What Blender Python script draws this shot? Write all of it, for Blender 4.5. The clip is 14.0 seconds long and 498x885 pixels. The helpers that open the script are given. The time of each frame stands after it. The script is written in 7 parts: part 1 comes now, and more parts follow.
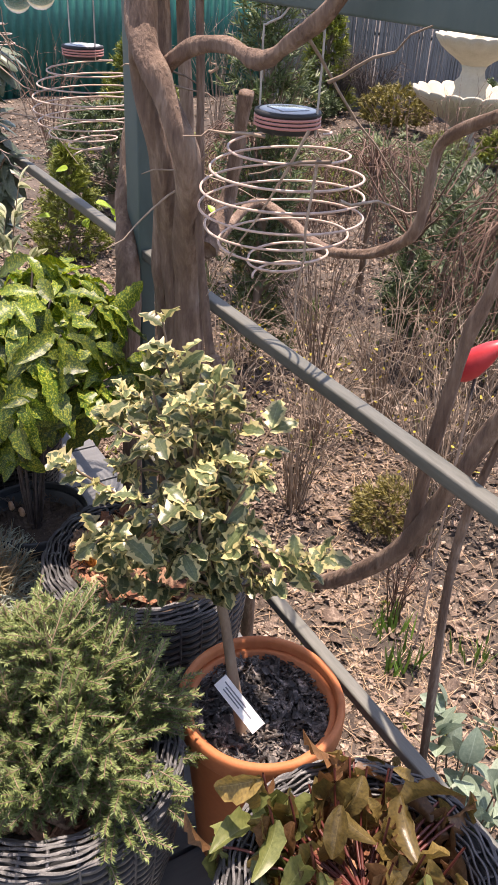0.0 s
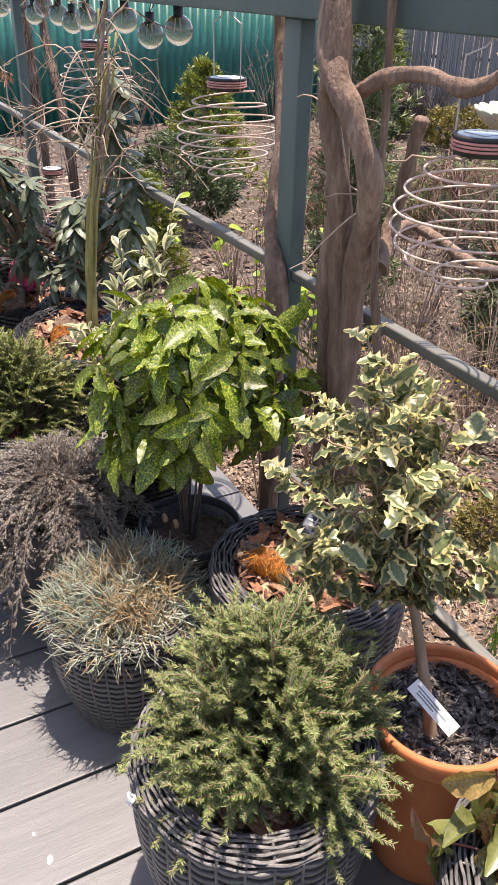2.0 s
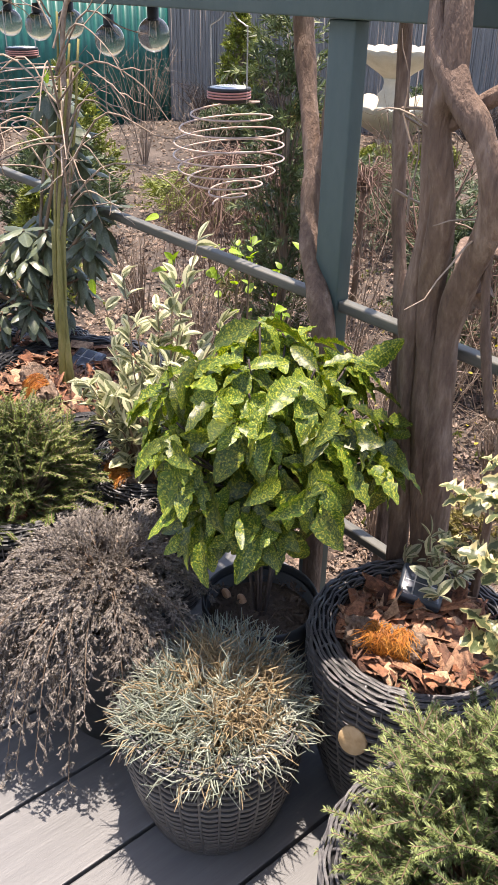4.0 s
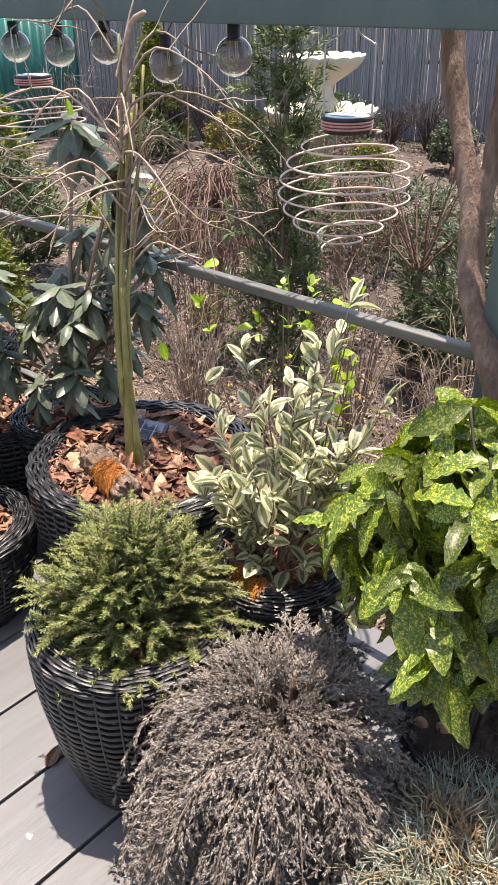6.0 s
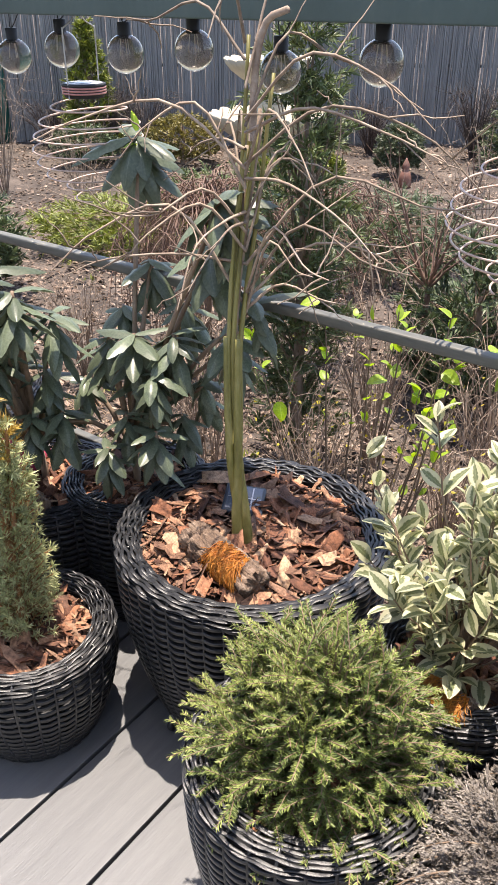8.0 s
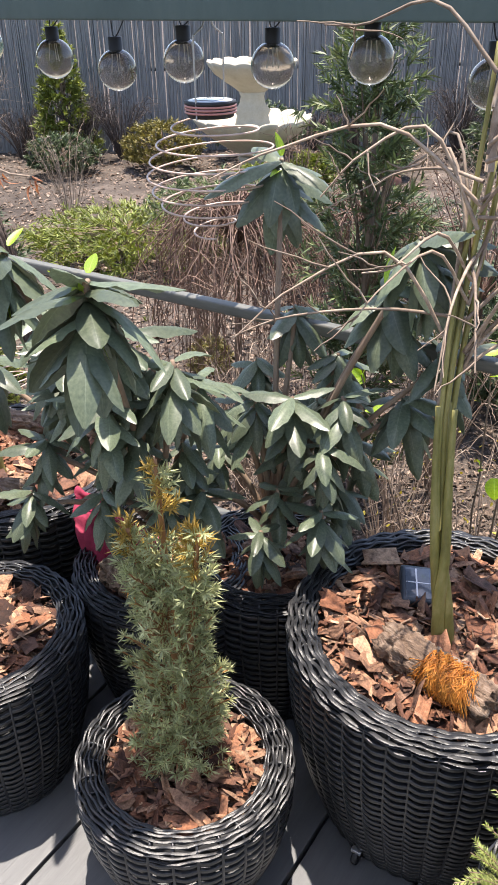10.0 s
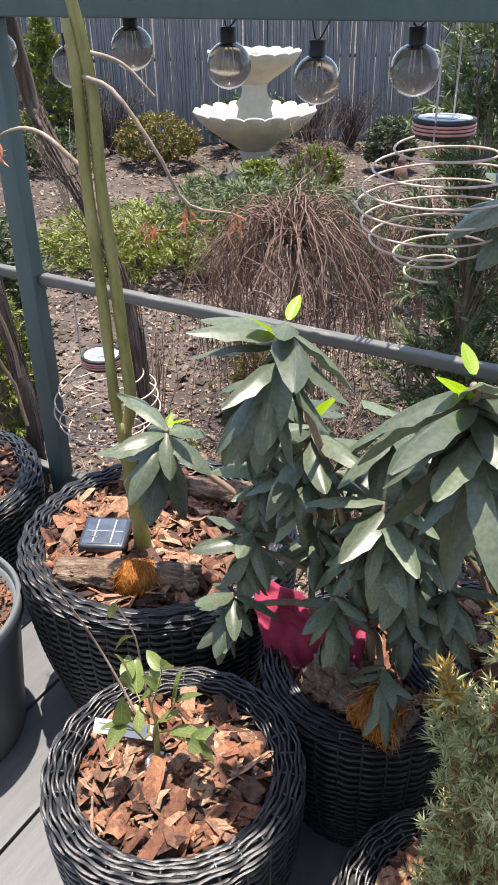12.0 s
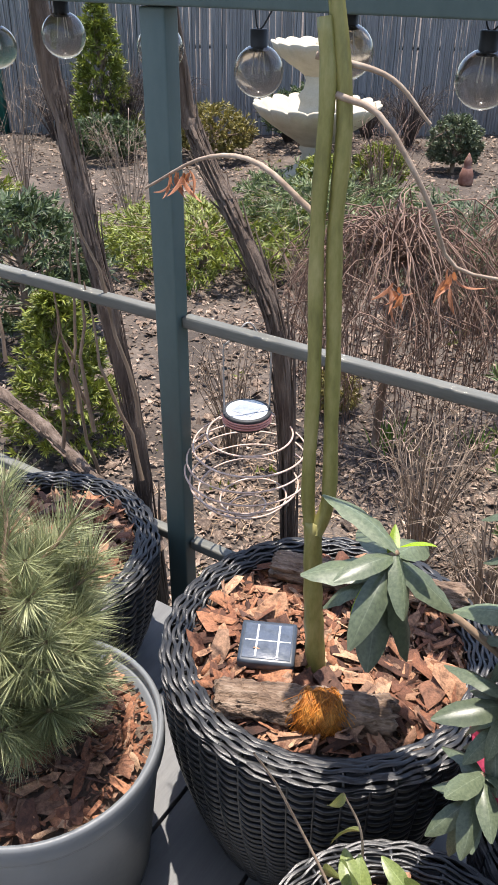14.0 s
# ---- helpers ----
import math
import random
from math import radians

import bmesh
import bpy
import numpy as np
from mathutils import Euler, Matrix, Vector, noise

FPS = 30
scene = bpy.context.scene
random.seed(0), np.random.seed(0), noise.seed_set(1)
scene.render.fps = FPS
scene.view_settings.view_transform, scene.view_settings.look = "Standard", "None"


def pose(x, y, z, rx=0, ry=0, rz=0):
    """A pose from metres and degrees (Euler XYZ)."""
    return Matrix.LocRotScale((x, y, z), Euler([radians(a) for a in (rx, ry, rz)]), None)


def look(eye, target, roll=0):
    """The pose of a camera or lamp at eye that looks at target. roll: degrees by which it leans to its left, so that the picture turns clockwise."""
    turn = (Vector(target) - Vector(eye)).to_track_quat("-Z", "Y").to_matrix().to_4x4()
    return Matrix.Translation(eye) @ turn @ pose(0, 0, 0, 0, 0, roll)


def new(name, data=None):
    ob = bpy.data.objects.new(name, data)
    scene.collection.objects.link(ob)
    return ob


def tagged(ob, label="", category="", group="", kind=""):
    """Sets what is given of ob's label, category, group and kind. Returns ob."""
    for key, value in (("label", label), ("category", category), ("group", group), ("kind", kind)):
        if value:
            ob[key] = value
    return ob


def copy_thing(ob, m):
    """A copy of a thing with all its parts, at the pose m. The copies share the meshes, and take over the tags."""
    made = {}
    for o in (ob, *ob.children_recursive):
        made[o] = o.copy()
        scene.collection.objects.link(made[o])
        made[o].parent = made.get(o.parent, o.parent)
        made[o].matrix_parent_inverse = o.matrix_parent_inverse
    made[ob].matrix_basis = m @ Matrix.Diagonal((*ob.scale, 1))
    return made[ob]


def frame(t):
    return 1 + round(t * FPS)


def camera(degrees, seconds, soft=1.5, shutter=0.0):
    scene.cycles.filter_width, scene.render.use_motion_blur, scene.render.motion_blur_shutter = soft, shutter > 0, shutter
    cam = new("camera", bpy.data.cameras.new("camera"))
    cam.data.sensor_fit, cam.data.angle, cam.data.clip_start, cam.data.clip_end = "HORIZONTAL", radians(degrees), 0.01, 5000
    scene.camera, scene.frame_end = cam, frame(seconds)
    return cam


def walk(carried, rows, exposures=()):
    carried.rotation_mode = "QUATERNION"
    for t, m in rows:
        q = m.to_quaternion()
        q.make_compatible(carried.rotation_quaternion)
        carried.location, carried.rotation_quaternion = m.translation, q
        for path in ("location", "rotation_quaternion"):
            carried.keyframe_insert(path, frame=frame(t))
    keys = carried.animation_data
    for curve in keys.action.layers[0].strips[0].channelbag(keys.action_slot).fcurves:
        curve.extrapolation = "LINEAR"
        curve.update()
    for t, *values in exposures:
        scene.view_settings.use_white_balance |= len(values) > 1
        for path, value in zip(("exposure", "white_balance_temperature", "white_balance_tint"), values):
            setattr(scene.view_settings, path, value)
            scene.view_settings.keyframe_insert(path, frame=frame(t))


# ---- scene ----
cam = camera(34.6, 14.0, 0.7)
PATH = [
    (0, (2.543, -0.742, 1.496), (1.103, 0.165, 0.447), 3.4),
    (0.5, (2.555, -0.816, 1.505), (1.092, 0.057, 0.459), 2.6),
    (1, (2.563, -0.894, 1.509), (1.08, -0.036, 0.477), 2.4),
    (1.5, (2.548, -0.947, 1.511), (1.046, -0.113, 0.487), 2.0),
    (2, (2.468, -0.994, 1.501), (0.952, -0.167, 0.494), 1.4),
    (2.5, (2.336, -1.032, 1.492), (0.826, -0.177, 0.499), 0.8),
    (2.7, (2.289, -1.047, 1.493), (0.793, -0.162, 0.503), 0.7),
    (4.8, (1.776, -1.278, 1.495), (0.52, -0.101, 0.475), 0.1),
    (5, (1.708, -1.272, 1.505), (0.459, -0.091, 0.482), -0.3),
    (5.5, (1.573, -1.275, 1.502), (0.339, -0.069, 0.491), -1.1),
    (6, (1.416, -1.337, 1.496), (0.225, -0.074, 0.503), -0.8),
    (6.5, (1.291, -1.374, 1.523), (0.142, -0.077, 0.524), -1.8),
    (7, (1.154, -1.389, 1.508), (0.062, -0.037, 0.518), -0.6),
    (7.2, (1.093, -1.376, 1.501), (0.015, -0.011, 0.512), -0.2),
    (9.3, (0.504, -1.374, 1.474), (-0.486, 0.053, 0.482), -1.1),
    (9.5, (0.457, -1.382, 1.481), (-0.522, 0.053, 0.489), -1.1),
    (10, (0.315, -1.357, 1.48), (-0.65, 0.088, 0.491), -1.0),
    (10.5, (0.166, -1.321, 1.483), (-0.79, 0.131, 0.493), -0.8),
    (11, (0.042, -1.304, 1.487), (-0.895, 0.158, 0.493), -0.8),
    (11.5, (-0.119, -1.309, 1.491), (-1.03, 0.161, 0.487), -1.0),
    (12, (-0.259, -1.332, 1.496), (-1.149, 0.145, 0.483), -1.0),
    (12.5, (-0.346, -1.333, 1.487), (-1.232, 0.144, 0.47), -0.7),
    (13, (-0.469, -1.278, 1.476), (-1.364, 0.193, 0.46), 0.1),
    (13.5, (-0.595, -1.215, 1.48), (-1.511, 0.239, 0.456), 0.6),
    (14, (-0.722, -1.188, 1.495), (-1.643, 0.254, 0.459), 0.6),
]
walk(cam, [(t, look(e, g, r)) for t, e, g, r in PATH], [(0, 1.14, 7400, 22), (2.5, 1.28, 7300, 20), (6, 1.32, 7200, 18), (9.5, 1.32, 6900, 15), (11.5, 1.2, 6700, 14), (14, 1.14, 6700, 13)])

# ---- light ----
SUN_FROM = Vector((-0.5, 0.86, 0.0)).normalized()
SUN_EL = radians(83)
world = bpy.data.worlds.new("sky")
scene.world = world
world.use_nodes = True
wn = world.node_tree.nodes
sky = wn.new("ShaderNodeTexSky")
sky.sky_type = "NISHITA"
sky.sun_disc = False
sky.sun_elevation = SUN_EL
sky.sun_rotation = math.atan2(SUN_FROM.x, SUN_FROM.y)
world.node_tree.links.new(sky.outputs[0], wn["Background"].inputs[0])
wn["Background"].inputs[1].default_value = 0.15
sun = new("sun", bpy.data.lights.new("sun", "SUN"))
sun.data.energy = 4.1
sun.data.angle = radians(0.6)
sun.data.color = (1.0, 0.95, 0.87)
sun_dir = (SUN_FROM * math.cos(SUN_EL) + Vector((0, 0, math.sin(SUN_EL))))
sun.matrix_world = look(sun_dir * 20, (0, 0, 0))


# ---- materials ----
def nodes_of(name):
    m = bpy.data.materials.new(name)
    m.use_nodes = True
    return m, m.node_tree, m.node_tree.nodes["Principled BSDF"]


def link(nt, a, b):
    nt.links.new(a, b)


def node(nt, kind, **values):
    n = nt.nodes.new(kind)
    for key, value in values.items():
        n.inputs[key].default_value = value
    return n


def ramp(nt, stops):
    r = nt.nodes.new("ShaderNodeValToRGB")
    el = r.color_ramp.elements
    while len(el) < len(stops):
        el.new(0.5)
    for e, (p, c) in zip(el, stops):
        e.position, e.color = p, (*c, 1)
    return r


def random_source(nt, kind):
    if kind == "island":
        return nt.nodes.new("ShaderNodeNewGeometry").outputs["Random Per Island"]
    return nt.nodes.new("ShaderNodeObjectInfo").outputs["Random"]


def mat(name, cols, scale=12.0, rough=0.6, bump=0.3, fine=6.0, metal=0.0, rnd="object", vary=0.35, trans=0.0, coat=0.0, stretch=(1, 1, 1), spec=0.5, depth=0.004):
    """Two scales of noise over a row of base colours, with a random shift of value from piece to piece."""
    m, nt, p = nodes_of(name)
    co = nt.nodes.new("ShaderNodeTexCoord")
    mp = node(nt, "ShaderNodeMapping", Scale=stretch)
    link(nt, co.outputs["Object"], mp.inputs["Vector"])
    big = node(nt, "ShaderNodeTexNoise", Scale=scale, Detail=5.0, Roughness=0.6)
    small = node(nt, "ShaderNodeTexNoise", Scale=scale * fine, Detail=4.0, Roughness=0.7)
    link(nt, mp.outputs[0], big.inputs["Vector"])
    link(nt, mp.outputs[0], small.inputs["Vector"])
    mixed = nt.nodes.new("ShaderNodeMath")
    mixed.operation = "MULTIPLY_ADD"
    mixed.inputs[1].default_value = 0.35
    link(nt, small.outputs["Fac"], mixed.inputs[0])
    low = nt.nodes.new("ShaderNodeMath")
    low.operation = "MULTIPLY"
    low.inputs[1].default_value = 0.65
    link(nt, big.outputs["Fac"], low.inputs[0])
    link(nt, low.outputs[0], mixed.inputs[2])
    n = len(cols)
    r = ramp(nt, [(0.3 + 0.4 * i / max(1, n - 1), c) for i, c in enumerate(cols)])
    link(nt, mixed.outputs[0], r.inputs[0])
    colour = r.outputs[0]
    if rnd:
        hs = nt.nodes.new("ShaderNodeHueSaturation")
        rng = node(nt, "ShaderNodeMapRange")
        rng.inputs["To Min"].default_value = 1 - vary
        rng.inputs["To Max"].default_value = 1 + vary
        link(nt, random_source(nt, rnd), rng.inputs["Value"])
        link(nt, rng.outputs[0], hs.inputs["Value"])
        link(nt, colour, hs.inputs["Color"])
        colour = hs.outputs[0]
    link(nt, colour, p.inputs["Base Color"])
    p.inputs["Roughness"].default_value = rough
    p.inputs["Metallic"].default_value = metal
    p.inputs["Specular IOR Level"].default_value = spec
    p.inputs["Coat Weight"].default_value = coat
    rr = node(nt, "ShaderNodeMapRange")
    rr.inputs["To Min"].default_value = max(0.05, rough - 0.12)
    rr.inputs["To Max"].default_value = min(1, rough + 0.12)
    link(nt, small.outputs["Fac"], rr.inputs["Value"])
    link(nt, rr.outputs[0], p.inputs["Roughness"])
    if bump:
        b = node(nt, "ShaderNodeBump", Strength=bump, Distance=depth)
        link(nt, mixed.outputs[0], b.inputs["Height"])
        link(nt, b.outputs[0], p.inputs["Normal"])
    if trans:
        add_translucency(nt, p, colour, trans)
    return m


def add_translucency(nt, p, colour, amount):
    t = nt.nodes.new("ShaderNodeBsdfTranslucent")
    g = nt.nodes.new("ShaderNodeHueSaturation")
    g.inputs["Value"].default_value = 1.6
    g.inputs["Saturation"].default_value = 1.1
    link(nt, colour, g.inputs["Color"])
    link(nt, g.outputs[0], t.inputs["Color"])
    mx = nt.nodes.new("ShaderNodeMixShader")
    mx.inputs[0].default_value = amount
    link(nt, p.outputs[0], mx.inputs[1])
    link(nt, t.outputs[0], mx.inputs[2])
    link(nt, mx.outputs[0], nt.nodes["Material Output"].inputs["Surface"])


def leaf_mat(name, inner, margin=None, edge=0.6, spots=None, rough=0.4, trans=0.25, vein=0.5, vary=0.3, rnd="object"):
    """A leaf coloured by its own length and width: blade, midrib, an uneven margin or specks."""
    m, nt, p = nodes_of(name)
    uv = nt.nodes.new("ShaderNodeTexCoord")
    sep = nt.nodes.new("ShaderNodeSeparateXYZ")
    link(nt, uv.outputs["UV"], sep.inputs[0])
    src = random_source(nt, rnd)
    off = nt.nodes.new("ShaderNodeVectorMath")
    off.operation = "MULTIPLY_ADD"
    comb = nt.nodes.new("ShaderNodeCombineXYZ")
    for i in range(3):
        link(nt, src, comb.inputs[i])
    off.inputs[1].default_value = (17, 31, 23)
    link(nt, comb.outputs[0], off.inputs[0])
    link(nt, uv.outputs["UV"], off.inputs[2])
    noise_a = node(nt, "ShaderNodeTexNoise", Scale=4.0, Detail=4.0)
    link(nt, off.outputs[0], noise_a.inputs["Vector"])
    blade = ramp(nt, [(0.3, inner[0]), (0.7, inner[1])])
    link(nt, noise_a.outputs["Fac"], blade.inputs[0])
    colour = blade.outputs[0]

    def blend(fac, a, b):
        mx = nt.nodes.new("ShaderNodeMix")
        mx.data_type = "RGBA"
        link(nt, fac, mx.inputs["Factor"])
        link(nt, a, mx.inputs[6])
        if isinstance(b, tuple):
            mx.inputs[7].default_value = (*b, 1)
        else:
            link(nt, b, mx.inputs[7])
        return mx.outputs[2]

    across = nt.nodes.new("ShaderNodeMath")
    across.operation = "ABSOLUTE"
    link(nt, sep.outputs[0], across.inputs[0])
    if spots:
        v = node(nt, "ShaderNodeTexNoise", Scale=5.0, Detail=4.0, Roughness=0.75)
        link(nt, off.outputs[0], v.inputs["Vector"])
        s = ramp(nt, [(0.49, (0, 0, 0)), (0.53, (0.25, 0.25, 0.25)), (0.59, (1, 1, 1))])
        link(nt, v.outputs["Fac"], s.inputs[0])
        colour = blend(s.outputs[0], colour, spots)
    if margin:
        wob = nt.nodes.new("ShaderNodeMath")
        wob.operation = "MULTIPLY_ADD"
        wob.inputs[1].default_value = 0.7
        link(nt, noise_a.outputs["Fac"], wob.inputs[0])
        link(nt, across.outputs[0], wob.inputs[2])
        s = ramp(nt, [(edge + 0.28, (0, 0, 0)), (min(0.99, edge + 0.36), (1, 1, 1))])
        link(nt, wob.outputs[0], s.inputs[0])
        colour = blend(s.outputs[0], colour, margin)
    rib = ramp(nt, [(0.0, (vein, vein, vein)), (0.06, (0, 0, 0))])
    link(nt, across.outputs[0], rib.inputs[0])
    pale = nt.nodes.new("ShaderNodeHueSaturation")
    pale.inputs["Value"].default_value = 1.9
    pale.inputs["Saturation"].default_value = 0.8
    link(nt, colour, pale.inputs["Color"])
    colour = blend(rib.outputs[0], colour, pale.outputs[0])
    hs = nt.nodes.new("ShaderNodeHueSaturation")
    rng = node(nt, "ShaderNodeMapRange")
    rng.inputs["To Min"].default_value = 1 - vary
    rng.inputs["To Max"].default_value = 1 + vary
    link(nt, src, rng.inputs["Value"])
    link(nt, rng.outputs[0], hs.inputs["Value"])
    link(nt, colour, hs.inputs["Color"])
    link(nt, hs.outputs[0], p.inputs["Base Color"])
    p.inputs["Roughness"].default_value = rough
    b = node(nt, "ShaderNodeBump", Strength=0.1, Distance=0.002)
    fine = node(nt, "ShaderNodeTexNoise", Scale=25.0, Detail=3.0)
    link(nt, off.outputs[0], fine.inputs["Vector"])
    link(nt, fine.outputs["Fac"], b.inputs["Height"])
    link(nt, b.outputs[0], p.inputs["Normal"])
    add_translucency(nt, p, hs.outputs[0], trans)
    return m


def glass_mat(name, tint, rough=0.03):
    m, nt, p = nodes_of(name)
    p.inputs["Base Color"].default_value = (*tint, 1)
    p.inputs["Transmission Weight"].default_value = 1.0
    p.inputs["Roughness"].default_value = rough
    p.inputs["IOR"].default_value = 1.45
    return m


M_DECK = mat("painted decking", [(0.095, 0.098, 0.101), (0.123, 0.126, 0.128), (0.158, 0.159, 0.159)], 3, 0.5, 0.5, 12, stretch=(9, 0.6, 4), vary=0.05)
M_GREEN = mat("green-grey timber paint", [(0.045, 0.075, 0.072), (0.062, 0.098, 0.093), (0.085, 0.12, 0.112)], 5, 0.5, 0.25, 10, rnd=None, stretch=(1, 1, 0.4))
M_RAIL = mat("weathered grey-green rail", [(0.082, 0.083, 0.071), (0.122, 0.122, 0.105), (0.172, 0.169, 0.147)], 9, 0.55, 0.35, 8, rnd=None, stretch=(0.3, 2, 2))
M_WICKER = mat("anthracite plastic rattan", [(0.011, 0.0115, 0.0125), (0.018, 0.0185, 0.020), (0.029, 0.030, 0.032)], 30, 0.33, 0.15, 5, vary=0.2, spec=0.6)
M_WICKER_GREY = mat("faded grey rattan", [(0.045, 0.044, 0.046), (0.072, 0.07, 0.071), (0.115, 0.112, 0.11)], 30, 0.33, 0.25, 5, vary=0.25)
M_LINER = mat("black liner", [(0.012, 0.012, 0.013), (0.022, 0.022, 0.022)], 20, 0.7, 0.3, 5, rnd=None)
M_PLASTIC = mat("grey plastic pot", [(0.12, 0.13, 0.138), (0.17, 0.18, 0.187)], 8, 0.45, 0.15, 10, rnd=None)
M_DARKPOT = mat("dark nursery pot", [(0.02, 0.024, 0.028), (0.035, 0.04, 0.044)], 8, 0.45, 0.2, 10, rnd=None)
M_TERRA = mat("terracotta", [(0.36, 0.105, 0.035), (0.46, 0.15, 0.055), (0.55, 0.21, 0.09)], 7, 0.75, 0.3, 12, rnd=None)


def bark_mat(name, tones, rough=0.8):
    """Bark flakes: each takes its own tone from a row, with fibre streaks, pits and dark weathered patches."""
    m, nt, p = nodes_of(name)
    pick = ramp(nt, [(i / (len(tones) - 1), c) for i, c in enumerate(tones)])
    link(nt, random_source(nt, "island"), pick.inputs[0])
    co = nt.nodes.new("ShaderNodeTexCoord")
    patch = node(nt, "ShaderNodeTexNoise", Scale=45.0, Detail=6.0, Roughness=0.65)
    streak = node(nt, "ShaderNodeTexNoise", Scale=190.0, Detail=5.0, Roughness=0.7)
    link(nt, co.outputs["Object"], patch.inputs["Vector"])
    link(nt, co.outputs["Object"], streak.inputs["Vector"])
    shade = ramp(nt, [(0.32, (0.30, 0.26, 0.25)), (0.50, (0.9, 0.88, 0.86)), (0.72, (1.25, 1.2, 1.15))])
    link(nt, patch.outputs["Fac"], shade.inputs[0])
    fine = ramp(nt, [(0.35, (0.6, 0.58, 0.56)), (0.65, (1.15, 1.15, 1.15))])
    link(nt, streak.outputs["Fac"], fine.inputs[0])
    colour = pick.outputs[0]
    for other in (shade, fine):
        mx = nt.nodes.new("ShaderNodeMix")
        mx.data_type = "RGBA"
        mx.blend_type = "MULTIPLY"
        mx.inputs["Factor"].default_value = 1.0
        link(nt, colour, mx.inputs[6])
        link(nt, other.outputs[0], mx.inputs[7])
        colour = mx.outputs[2]
    link(nt, colour, p.inputs["Base Color"])
    p.inputs["Roughness"].default_value = rough
    b = node(nt, "ShaderNodeBump", Strength=1.0, Distance=0.003)
    link(nt, streak.outputs["Fac"], b.inputs["Height"])
    link(nt, b.outputs[0], p.inputs["Normal"])
    return m


M_BARK = bark_mat("pine bark chip", [(0.05, 0.022, 0.015), (0.17, 0.072, 0.042), (0.28, 0.115, 0.058), (0.42, 0.195, 0.105), (0.12, 0.06, 0.042), (0.52, 0.29, 0.17), (0.26, 0.15, 0.10), (0.62, 0.41, 0.26)])
M_DARKCHIP = mat("dark mulch chip", [(0.008, 0.006, 0.005), (0.03, 0.022, 0.018), (0.40, 0.34, 0.30)], 40, 0.55, 0.6, 4, rnd="island", vary=0.6)
M_SOILCHIP = mat("garden mulch chip", [(0.03, 0.02, 0.015), (0.10, 0.068, 0.05), (0.26, 0.20, 0.155)], 40, 0.85, 0.5, 4, rnd="island", vary=0.6)
M_SOIL = mat("dark soil", [(0.045, 0.03, 0.022), (0.095, 0.066, 0.048), (0.16, 0.115, 0.085)], 30, 0.95, 1.0, 5, rnd=None, depth=0.01)
M_GROUND = mat("garden soil", [(0.028, 0.021, 0.017), (0.070, 0.054, 0.043), (0.17, 0.135, 0.11)], 2.2, 0.95, 1.0, 16, rnd=None, depth=0.03)
M_LITTER = mat("leaf litter", [(0.060, 0.040, 0.029), (0.19, 0.135, 0.10), (0.46, 0.375, 0.30)], 30, 0.85, 0.4, 4, rnd="island", vary=0.6, trans=0.1)
M_STRAW = mat("dry needle litter", [(0.16, 0.095, 0.055), (0.31, 0.205, 0.125), (0.45, 0.34, 0.22)], 30, 0.8, 0.2, 4, rnd="island", vary=0.45)
M_TRUNK = mat("grey-brown vine bark", [(0.085, 0.052, 0.038), (0.18, 0.118, 0.085), (0.34, 0.25, 0.19)], 24, 0.85, 1.0, 4, rnd=None, stretch=(1, 1, 0.2), depth=0.014)
M_GRAPE = mat("shaggy grapevine bark", [(0.05, 0.035, 0.028), (0.12, 0.085, 0.065), (0.24, 0.185, 0.15)], 30, 0.9, 1.0, 4, rnd=None, stretch=(1, 1, 0.12), depth=0.012)
M_TWIG = mat("dry twig", [(0.16, 0.11, 0.08), (0.28, 0.21, 0.155), (0.42, 0.34, 0.27)], 20, 0.8, 0.4, 4, rnd="island", vary=0.35)
M_REDTWIG = mat("red-brown twig", [(0.095, 0.052, 0.038), (0.165, 0.098, 0.07), (0.26, 0.17, 0.125)], 20, 0.7, 0.4, 4, rnd="island", vary=0.35)
M_BUD = mat("yellow bud", [(0.35, 0.28, 0.03), (0.5, 0.42, 0.06)], 30, 0.6, 0.0, 4, rnd="island", vary=0.3, trans=0.2)
M_DARKTWIG = mat("dark twig", [(0.035, 0.025, 0.022), (0.06, 0.045, 0.04), (0.10, 0.08, 0.07)], 20, 0.8, 0.4, 4, rnd="island", vary=0.35)
M_STEM = mat("olive green stem", [(0.10, 0.09, 0.022), (0.22, 0.20, 0.055), (0.35, 0.30, 0.12)], 22, 0.5, 0.35, 5, rnd="island", vary=0.15, stretch=(1, 1, 0.3))
M_WOODSTEM = mat("brown woody stem", [(0.12, 0.08, 0.05), (0.22, 0.15, 0.10), (0.30, 0.23, 0.16)], 20, 0.7, 0.5, 5, rnd="island", vary=0.2, stretch=(1, 1, 0.3))
M_STONE = mat("pale cast stone", [(0.38, 0.335, 0.25), (0.48, 0.43, 0.33), (0.57, 0.52, 0.41)], 5, 0.8, 0.5, 12, rnd=None)
M_REED = mat("weathered grey reed screen", [(0.19, 0.184, 0.178), (0.24, 0.234, 0.226), (0.31, 0.302, 0.292)], 6, 0.9, 0.4, 6, rnd="island", vary=0.11, stretch=(1, 1, 0.15))
M_REEDPOST = mat("dark fence timber", [(0.06, 0.055, 0.052), (0.12, 0.11, 0.10)], 8, 0.85, 0.4, 6, rnd=None, stretch=(1, 1, 0.2))
M_METALFENCE = mat("green corrugated sheet", [(0.005, 0.085, 0.07), (0.01, 0.12, 0.10), (0.02, 0.15, 0.125)], 2, 0.45, 0.1, 8, rnd=None)
M_WIRE = mat("coppery cream wire", [(0.40, 0.27, 0.21), (0.53, 0.385, 0.315), (0.65, 0.51, 0.43)], 20, 0.4, 0.1, 4, rnd=None, spec=0.6)
